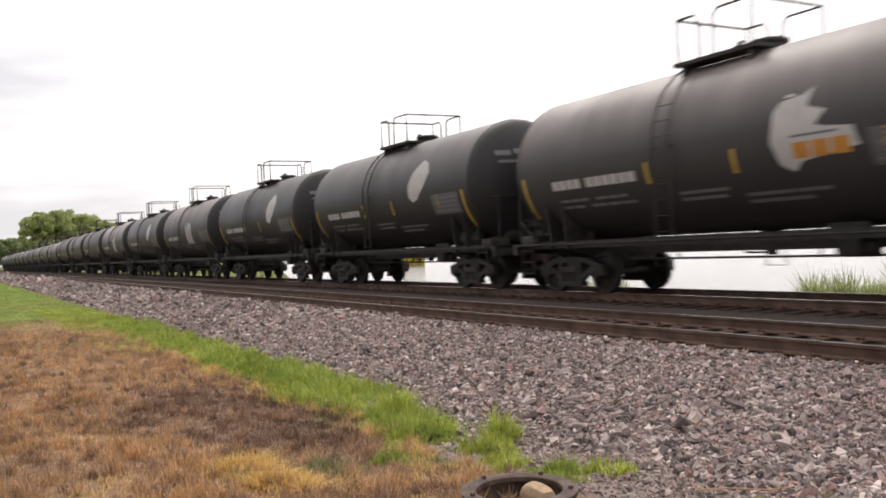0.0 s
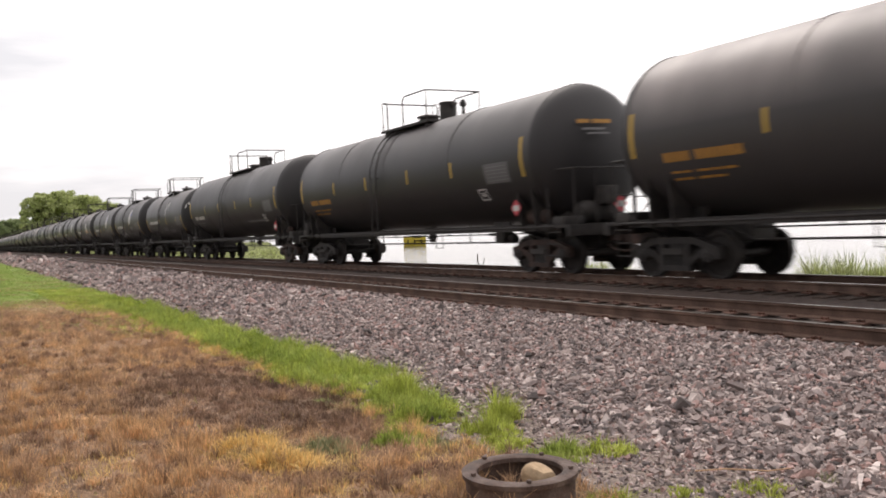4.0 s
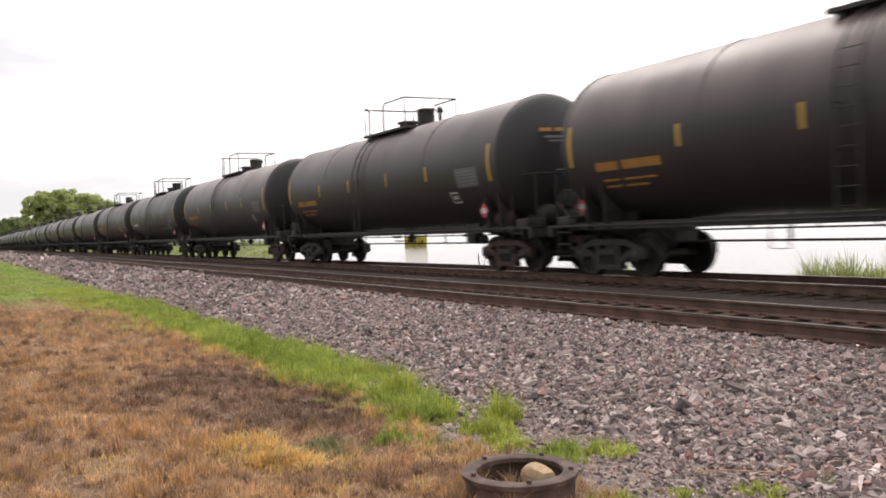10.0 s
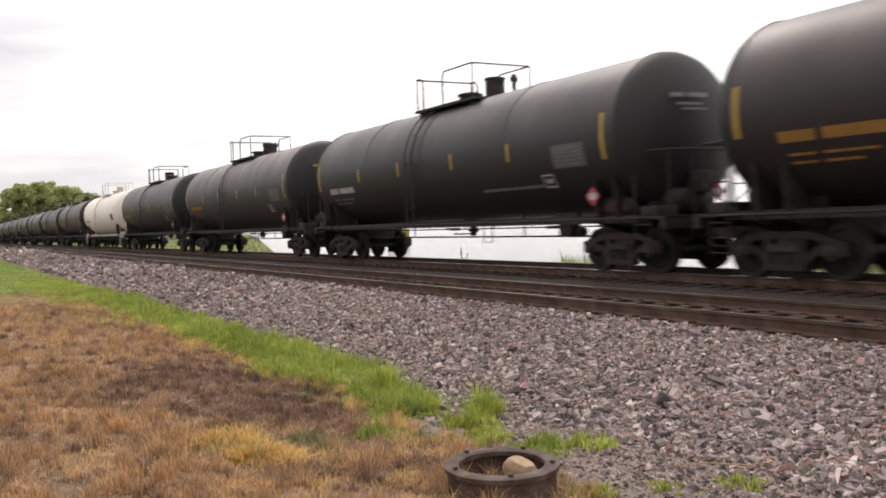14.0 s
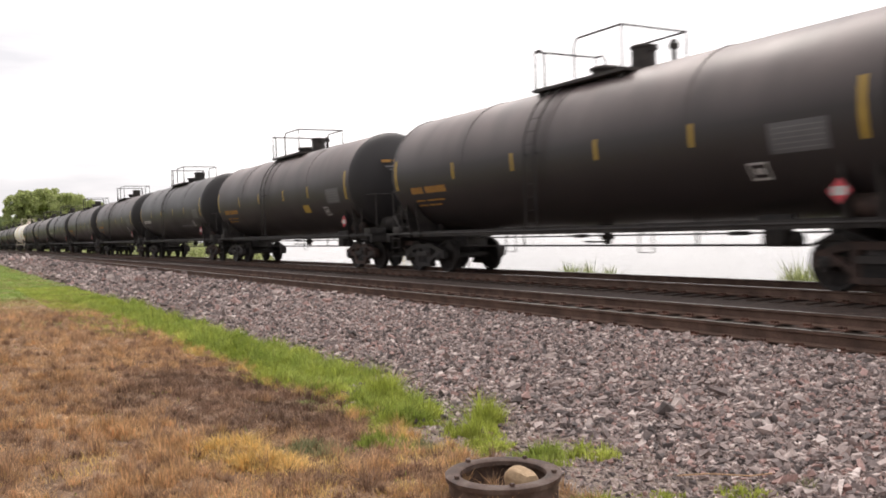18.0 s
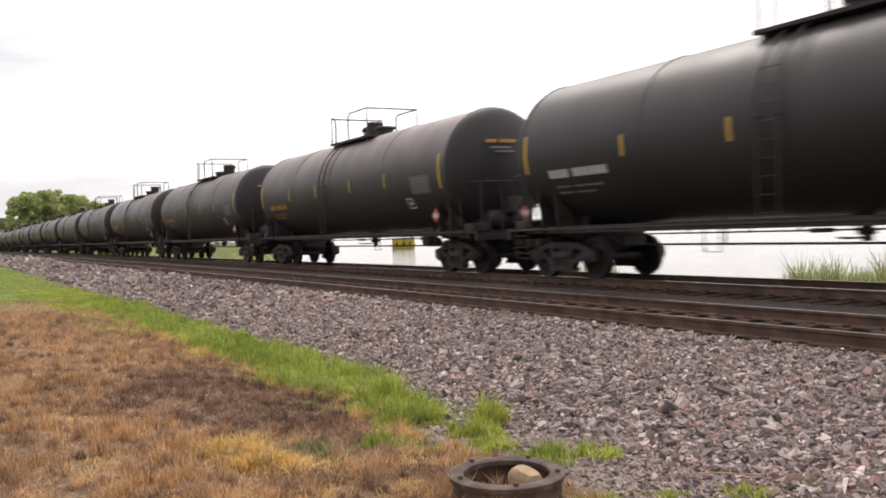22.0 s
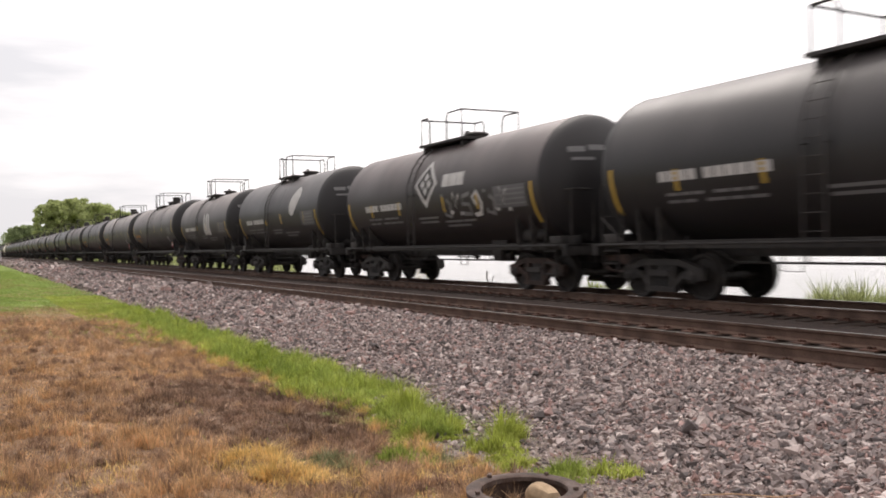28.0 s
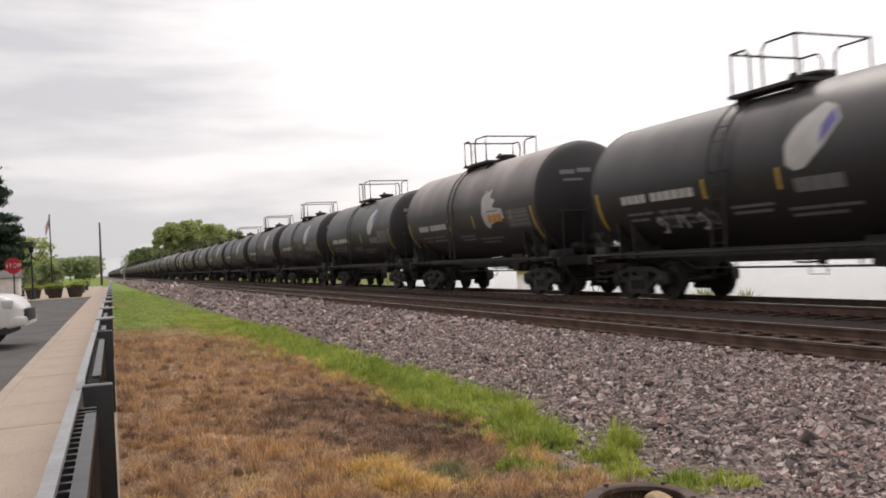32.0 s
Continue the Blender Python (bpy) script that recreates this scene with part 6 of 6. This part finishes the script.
def station_wagon(at):
    """A white off-road car; x runs to its nose."""
    car = thing("car", "white four-wheel-drive car parked nose to the footway", "car", at=at)
    stations = ((-2.28, 0.70, 0.48, 0.95), (-2.2, 0.86, 0.40, 1.06), (-1.8, 0.91, 0.38, 1.10), (0.9, 0.92, 0.38, 1.12), (1.5, 0.91, 0.38, 1.08), (1.95, 0.88, 0.38, 1.02), (2.15, 0.82, 0.39, 0.93), (2.27, 0.70, 0.42, 0.80), (2.31, 0.55, 0.46, 0.68))
    bm = bmesh.new()
    rings = []
    for sx, w, z0, z1 in stations:
        r_ = min(0.14, (z1 - z0) * 0.3)
        loop = []
        for cy_, cz_, a0 in ((w - r_, z1 - r_, 0), (-w + r_, z1 - r_, 90), (-w + r_ * 0.6, z0 + r_ * 0.6, 180), (w - r_ * 0.6, z0 + r_ * 0.6, 270)):
            for k in range(4):
                t = radians(a0 + 30 * k)
                rr = r_ if a0 < 180 else r_ * 0.6
                loop.append(bm.verts.new((sx, cy_ + rr * math.cos(t), cz_ + rr * math.sin(t))))
        rings.append(loop)
    for a, b in zip(rings, rings[1:]):
        for i in range(16):
            bm.faces.new((a[i], a[(i + 1) % 16], b[(i + 1) % 16], b[i]))
    bm.faces.new(rings[0][::-1])
    bm.faces.new(rings[-1])
    part("body", bm, WHITEPAINT, car)
    bm = bmesh.new()
    roof = [(-2.1, 1.08), (-1.9, 1.68), (-1.6, 1.78), (0.1, 1.78), (0.35, 1.72), (1.05, 1.10)]
    a = [bm.verts.new((px, -0.80 + (0.14 if pz > 1.3 else 0), pz)) for px, pz in roof]
    b = [bm.verts.new((px, 0.80 - (0.14 if pz > 1.3 else 0), pz)) for px, pz in roof]
    for i in range(6):
        bm.faces.new((a[i], a[(i + 1) % 6], b[(i + 1) % 6], b[i]))
    bm.faces.new(a[::-1])
    bm.faces.new(b)
    bmesh.ops.bevel(bm, geom=[e for e in bm.edges if e.calc_face_angle(0) > 0.3], offset=0.04, segments=2, affect="EDGES")
    cabin = part("cabin", bm, WHITEPAINT, car)
    for s in (-1, 1):
        for x0, x1, x2, x3 in ((-1.75, -0.75, -0.80, -1.6), (-0.65, 0.85, 0.25, -0.65)):
            bm = bmesh.new()
            v = [bm.verts.new((px, s * (0.812 if pz < 1.3 else 0.69), pz)) for px, pz in ((x0, 1.16), (x1, 1.16), (x2, 1.66), (x3, 1.66))]
            w = [bm.verts.new((q.co.x, q.co.y - s * 0.03, q.co.z)) for q in v]
            for i in range(4):
                bm.faces.new((v[i], v[(i + 1) % 4], w[(i + 1) % 4], w[i]))
            bm.faces.new(v)
            bm.faces.new(w[::-1])
            part("side_window", bm, GLASS, cabin)
        bm = box(bmesh.new(), 1.90, 2.17, s * 0.74 - 0.13, s * 0.74 + 0.13, 0.76, 0.93, 0.05)
        part("headlight", bm, LAMP, car, "clear headlight")
        bm = lathe(bmesh.new(), [(0.0, -0.01), (0.41, -0.01), (0.44, 0.0), (0.44, 0.02), (0.0, 0.02)], "Y", 28)
        for wx in (-1.35, 1.38):
            part("wheel_arch", bm.copy(), TRIM, car, at=pose(wx, s * 0.905, 0.40))
        bm.free()
        for wx in (-1.35, 1.38):
            bm = lathe(bmesh.new(), [(0.22, -0.11), (0.33, -0.12), (0.37, -0.07), (0.37, 0.07), (0.33, 0.12), (0.22, 0.11)], "Y", 28)
            wh = part("wheel", bm, TYRE, car, at=pose(wx, s * 0.86, 0.37))
            bm = lathe(bmesh.new(), [(0.225, -0.10), (0.20, -0.09), (0.18, -0.05), (0.06, -0.09), (0, -0.09)], "Y", 24)
            rim = part("rim", bm, ALLOY, wh, "grey alloy rim", at=pose(0, 0, 0, 0, 0, 0 if s < 0 else 180))
    bm = box(bmesh.new(), 2.10, 2.37, -0.80, 0.80, 0.42, 0.60, 0.06)
    part("bumper", bm, WHITEPAINT, car)
    bm = box(bmesh.new(), 2.30, 2.38, -0.5, 0.5, 0.50, 0.74, 0.02)
    part("grille", bm, TRIM, car)
    bm = box(bmesh.new(), -2.0, 2.05, -0.84, 0.84, 0.28, 0.44)
    part("underbody", bm, TRIM, car)
    return car


station_wagon(pose(-4.20, 21.2, -0.135, 0, 0, -4) @ Matrix.Scale(1.13, 4))

# ---- stop sign, lamp post, poles, flag ----
SIGNRED = plain("red_sign_sheet", (0.52, 0.02, 0.03), 0.4)
SIGNWHITE = plain("white_sign_sheet", (0.75, 0.75, 0.75), 0.4)
GALV = plain("galvanised_post", (0.30, 0.30, 0.30), 0.45, 0.6)
sign = thing("stop_sign", "red octagonal stop sign on a dark post", "road sign", at=pose(-3.52, 42, -0.14, 0, 0, -4))
bm = tube(bmesh.new(), [(0, 0.03, 0), (0, 0.03, 2.5)], 0.03, 8)
part("post", bm, TRIM, sign)
bm = bmesh.new()
oct_ = [(0.37 * math.cos(radians(22.5 + 45 * i)), 2.12 + 0.37 * math.sin(radians(22.5 + 45 * i))) for i in range(8)]
a = [bm.verts.new((p, 0, q)) for p, q in oct_]
b = [bm.verts.new((p, 0.012, q)) for p, q in oct_]
for i in range(8):
    bm.faces.new((a[i], a[(i + 1) % 8], b[(i + 1) % 8], b[i]))
bm.faces.new(a[::-1])
bm.faces.new(b)
face = part("plate", bm, SIGNRED, sign, "red octagonal plate")
txt = bpy.data.curves.new("stop_text", "FONT")
txt.body, txt.size, txt.align_x, txt.align_y, txt.extrude = "STOP", 0.26, "CENTER", "CENTER", 0.002
tmp = bpy.data.objects.new("stop_text", txt)
scene.collection.objects.link(tmp)
dg = bpy.context.evaluated_depsgraph_get()
me = bpy.data.meshes.new_from_object(tmp.evaluated_get(dg))
bpy.data.objects.remove(tmp)
part("lettering", me, SIGNWHITE, face, "white letters", at=pose(0, -0.006, 2.12, 90, 0, 0))

lamp = thing("lamp_post", "black street lamp post with a round base", "street lamp", at=pose(-4.4, 68, -0.10))
part("base", lathe(bmesh.new(), [(0.22, 0), (0.22, 0.12), (0.16, 0.2), (0.12, 0.7), (0.08, 0.85), (0.06, 0.95)], "Z", 16), BLACKMETAL, lamp)
part("pole", lathe(bmesh.new(), [(0.06, 0.9), (0.05, 3.2), (0.08, 3.25), (0.05, 3.3)], "Z", 12), BLACKMETAL, lamp)
part("lantern", lathe(bmesh.new(), [(0.05, 3.3), (0.15, 3.4), (0.19, 3.75), (0.21, 3.78), (0.08, 3.95), (0.02, 4.1)], "Z", 12), BLACKMETAL, lamp)

flag = thing("flagpole", "dark flagpole with a limp striped flag", "flagpole", at=pose(-4.05, 90, -0.10))
part("pole", lathe(bmesh.new(), [(0.14, 0), (0.14, 0.1), (0.075, 0.12), (0.05, 7.4), (0.08, 7.45), (0.08, 7.55), (0, 7.6)], "Z", 12), TRIM, flag)
for i in range(6):
    bm = bmesh.new()
    rows = []
    for k in range(5):
        xx = -0.05 - 0.09 * k
        rows.append([bm.verts.new((xx, 0.08 * math.sin(k * 1.9), 7.3 - 0.15 * i - 0.24 * k + dz)) for dz in (0, -0.14)])
    for a, b in zip(rows, rows[1:]):
        bm.faces.new((a[0], a[1], b[1], b[0]))
    bmesh.ops.solidify(bm, geom=bm.faces[:], thickness=0.012)
    part("flag_stripe", bm, (SIGNRED, SIGNWHITE)[i % 2], flag)

pole = thing("utility_pole", "bare grey wooden utility pole", "pole", at=pose(0.65, 150, -0.15, 0, 0.6, 0))
part("pole", lathe(bmesh.new(), [(0.19, -0.4), (0.17, 3), (0.13, 10.2), (0, 10.25)], "Z", 14), BARK, pole)
marker = thing("mile_post", "slim white marker post beside the track", "post", at=pose(6.4, 230, -0.35))
part("post", box(bmesh.new(), -0.09, 0.09, -0.05, 0.05, -0.2, 2.5, 0.02), SIGNWHITE, marker)

# a small yellow pontoon afloat on the river
HULLYELLOW = surface("faded_yellow_hull_paint", [(0.52, 0.40, 0.04), (0.68, 0.54, 0.07)], 1.5, 0.5, 0, 0.1, 20)
pontoon = thing("pontoon_boat", "small faded yellow work pontoon afloat on the river", "boat", at=pose(73.0, 139.0, -2.1, 0, 0, -28))
bm = prism(bmesh.new(), ((-1.0, -0.35), (1.0, -0.35), (1.25, 0.5), (1.25, 1.75), (-1.25, 1.75), (-1.25, 0.5)), -2.05, 2.05)
part("hull", bm, HULLYELLOW, pontoon)
part("deck", box(bmesh.new(), -2.12, 2.12, -1.3, 1.3, 1.75, 1.86, 0.02), TRIM, pontoon, "dark deck edge")
for x0 in (-1.2, 0.0, 1.2):
    part("fender", lathe(bmesh.new(), [(0, 0.4), (0.11, 0.46), (0.13, 0.8), (0.11, 1.14), (0, 1.2)], "Z", 10, (x0, -1.38, 0)), TYRE, pontoon)

# ---- planters and bollards ----
POT = surface("dark_brown_planter", [(0.035, 0.026, 0.022), (0.075, 0.055, 0.046)], 3, 0.7, 0, 0.2, 30)


def planter(x0, y0, s=1.0):
    p = thing("planter", "brown tapered tub planted with green foliage", "planter", "street planters", at=pose(x0 + 0.6, y0, -0.10))
    part("tub", lathe(bmesh.new(), [(0.34 * s, 0), (0.36 * s, 0.04), (0.50 * s, 0.62 * s), (0.54 * s, 0.64 * s), (0.54 * s, 0.72 * s), (0.47 * s, 0.72 * s), (0.45 * s, 0.6 * s), (0, 0.6 * s)], "Z", 20), POT, p)
    n = 420
    r, a = 0.55 * s * np.sqrt(rng.uniform(0, 1, n)), rng.uniform(0, 6.28, n)
    co, fa = blades(r * np.cos(a), r * np.sin(a), np.full(n, 0.6 * s), rng.uniform(0.18, 0.5, n) * (1.2 - r / s), 0.06, 0.9)
    me_ = soup("foliage", co, fa, DEEPBLADE if random.random() < 0.5 else GREENBLADE)
    ob = part("foliage", me_, me_.materials[0], p, "leafy green planting")
    return p


for x0, y0, s in ((-5.1, 70, 1.15), (-3.6, 68.5, 1.2), (-2.2, 67.5, 1.2), (-2.25, 80, 1.1), (-2.3, 92, 1.1), (-2.2, 104, 1.1), (-2.15, 116, 1.1), (-2.1, 126, 1.1), (-4.6, 84, 1.1)):
    planter(x0, y0, s)
for x0, y0 in ((-7.0, 84), (-6.1, 84), (-4.5, 88), (-2.9, 88), (-2.1, 86), (-1.9, 98)):
    b = thing("bollard", "black cast bollard with a domed cap", "bollard", "street bollards", at=pose(x0 + 0.8, y0, -0.10))
    part("shaft", lathe(bmesh.new(), [(0.15, 0), (0.15, 0.15), (0.11, 0.2), (0.10, 0.8), (0.14, 0.84), (0.14, 0.9), (0.08, 1.0), (0, 1.03)], "Z", 14), BLACKMETAL, b)

# ---- trees ----
def leaf_cloud(centres, radii, n, size):
    """Small leaf quads in clumps round the given centres; uneven, with gaps."""
    k = rng.integers(0, len(centres), n)
    d = rng.normal(0, 1, (n, 3))
    d /= np.linalg.norm(d, axis=1)[:, None]
    p = centres[k] + d * (radii[k] * rng.uniform(0.2, 1.12, n) ** 0.6)[:, None] * np.array([1, 1, 0.8])
    u = rng.normal(0, 1, (n, 3))
    u /= np.linalg.norm(u, axis=1)[:, None]
    w = np.cross(u, rng.normal(0, 1, (n, 3)))
    w /= np.linalg.norm(w, axis=1)[:, None] + 1e-9
    s = (size * rng.uniform(0.6, 1.4, n))[:, None]
    co = np.stack([p - u * s, p + w * s * 0.6, p + u * s, p - w * s * 0.6], 1).reshape(-1, 3)
    return co, np.arange(4 * n).reshape(n, 4)


def broad_tree(x0, y0, z0, height, spread, material, n, size, label, seed):
    global rng
    keep, rng = rng, np.random.default_rng(seed)
    t = thing("tree", label, "tree", "trees along the river", at=pose(x0, y0, z0))
    bm = bmesh.new()
    top = height * 0.55
    tube(bm, [(0, 0, -0.3), (0.1, 0.05, height * 0.2), (-0.1, 0.1, height * 0.4), (0.05, 0, top)], height * 0.022, 8)
    cs, rs = [], []
    for i in range(170):
        a, f = rng.uniform(0, 6.28), rng.uniform(0.05, 1) ** 0.7
        zz = height * (0.22 + 0.68 * rng.uniform(0, 1))
        wide = spread * math.sqrt(max(0.08, 1 - ((zz / height - 0.5) / 0.55) ** 2))
        cs.append((wide * f * math.cos(a), wide * f * math.sin(a), zz))
        rs.append(spread * rng.uniform(0.09, 0.22))
    for i in range(0, 10):
        c = cs[i]
        tube(bm, [(0, 0, min(c[2] * 0.6, top * 0.9)), (c[0] * 0.5, c[1] * 0.5, c[2] * 0.8), c], height * 0.007, 5)
    part("trunk", bm, BARK, t)
    co, fa = leaf_cloud(np.array(cs), np.array(rs), n, size)
    me_ = soup("crown", co, fa, material)
    part("crown", me_, material, t, "leafy crown")
    rng = keep
    return t


for i, (x0, y0, hh, sp, m_) in enumerate(((20.5, 262, 17.0, 5.2, TREELEAF), (25, 266, 18.6, 6.4, TREELEAF), (32, 272, 17.2, 7.2, TREELEAF), (27.5, 288, 19.4, 6.8, TREELEAF), (39.5, 280, 15.6, 6.5, TREELEAF), (36, 300, 18.5, 8, TREELEAF),
                                       (23, 480, 17, 6.5, DARKLEAF), (29, 500, 18, 7, DARKLEAF), (35, 510, 18, 7, DARKLEAF), (25, 560, 17, 7, DARKLEAF), (54, 320, 13, 5, TREELEAF), (60, 345, 12, 5, TREELEAF))):
    broad_tree(x0, y0, -0.8, hh, sp, m_, 24000, 0.3, "tall bright green broadleaf tree beyond the train" if m_ is TREELEAF else "dark green broadleaf tree farther down the line", 100 + i)
for i in range(16):
    broad_tree(-10 - 5.5 * i + random.uniform(-2, 2), 210 + random.uniform(-30, 60), -0.4, random.uniform(8, 12), random.uniform(4, 6), DARKLEAF if i % 3 else TREELEAF, 2200, 0.32, "green broadleaf tree behind the street", 200 + i)
for i, (x0, y0, hh) in enumerate(((-9, 118, 4.6), (-13, 125, 5), (-6.2, 130, 4.2), (-17, 135, 5.5), (-3.4, 260, 7), (-3, 540, 14), (-1, 700, 18), (-6, 500, 14), (-16, 480, 13), (-2, 640, 17), (-11, 420, 12), (25, 640, 18), (-22, 430, 13), (-30, 400, 13), (-4, 780, 19), (-3, 400, 10), (-1, 900, 22), (27, 720, 19))):
    broad_tree(x0, y0, -0.4, hh, hh * 0.45, DARKLEAF, 2600, 0.22 if y0 < 200 else 0.4, "rounded green tree at the end of the street", 300 + i)


def spruce(x0, y0, height, spread):
    global rng
    keep, rng = rng, np.random.default_rng(77)
    t = thing("spruce_tree", "dark green spruce with drooping layered boughs", "tree", at=pose(x0, y0, -0.3))
    part("trunk", lathe(bmesh.new(), [(0.28, 0), (0.2, height * 0.4), (0.03, height)], "Z", 10), BARK, t)
    co_all, fa_all, base = [], [], 0
    z = 3.0
    while z < height * 0.98:
        reach = spread * (1 - z / height) ** 0.85 + 0.15
        k = 9 if z < height * 0.7 else 6
        for j in range(k):
            a = rng.uniform(0, 6.28)
            ln = reach * rng.uniform(0.75, 1.15)
            n = int(120 * ln) + 60
            f = rng.uniform(0.08, 1, n)
            px = ln * f * math.cos(a) + rng.normal(0, 0.12, n) * (1 + 1.2 * (1 - f)) - math.sin(a) * rng.normal(0, 0.28, n) * ln * 0.35 * f
            py = ln * f * math.sin(a) + rng.normal(0, 0.12, n) * (1 + 1.2 * (1 - f)) + math.cos(a) * rng.normal(0, 0.28, n) * ln * 0.35 * f
            pz = z - 0.30 * ln * f + 0.18 * ln * f ** 3 + rng.normal(0, 0.06, n)
            co, fa = blades(px, py, pz, rng.uniform(0.15, 0.38, n), 0.10, 1.2)
            co_all.append(co)
            fa_all.append(fa + base)
            base += len(co)
        z += 0.27
    me_ = soup("crown", np.concatenate(co_all), np.concatenate(fa_all), NEEDLE)
    part("crown", me_, NEEDLE, t, "layered dark needle boughs")
    rng = keep
    return t


spruce(-7.5, 62, 13.0, 4.2)

# bank bushes up the line, seen under the cars
for i in range(9):
    yb = 62 + 14 * i + random.uniform(-4, 4)
    broad_tree(17.5 + 0.02 * yb + random.uniform(0, 2), yb, -0.9, random.uniform(0.9, 1.5), random.uniform(0.9, 1.5), REEDBLADE, 900, 0.08, "low yellow-green bush on the bank", 400 + i)

# low white building at the end of the street
BOARD = surface("white_weatherboard", [(0.62, 0.60, 0.57), (0.74, 0.72, 0.69)], 2, 0.7, 0, 0.1, 30)
ROOF = surface("grey_shingle_roof", [(0.10, 0.10, 0.10), (0.18, 0.17, 0.16)], 3, 0.9, 0, 0.4, 20)
hut = thing("building", "low white shed with a grey roof", "building", at=pose(-9.5, 96, -0.2))
part("wall", box(bmesh.new(), -5.5, 2.2, -2, 2, 0, 1.75), BOARD, hut)
part("roof", prism(bmesh.new(), ((-2.3, 1.75), (2.3, 1.75), (2.3, 1.85), (0, 2.6), (-2.3, 1.85)), -5.7, 2.4), ROOF, hut)


# ---- what moves: the train at an even pace, its wheels turning ----
def motions():
    for car, y in CARS:
        walk(car, [(0, pose(FAR, y, 0)), (32, pose(FAR, y + SPEED * 32, 0))])
        t0, t1 = max(0, (-14 - y) / SPEED), min(32, (70 - y) / SPEED)
        if t1 - t0 < 0.2:
            continue
        f0, f1 = round(t0 * FPS), round(t1 * FPS)
        for ws in [o for o in car.children if o.name.startswith("wheelset")]:
            x0, y0, z0 = ws.matrix_basis.translation
            walk(ws, [(f / FPS, pose(x0, y0, z0, -88 * (f - f0))) for f in range(f0, f1 + 1)])


motions()
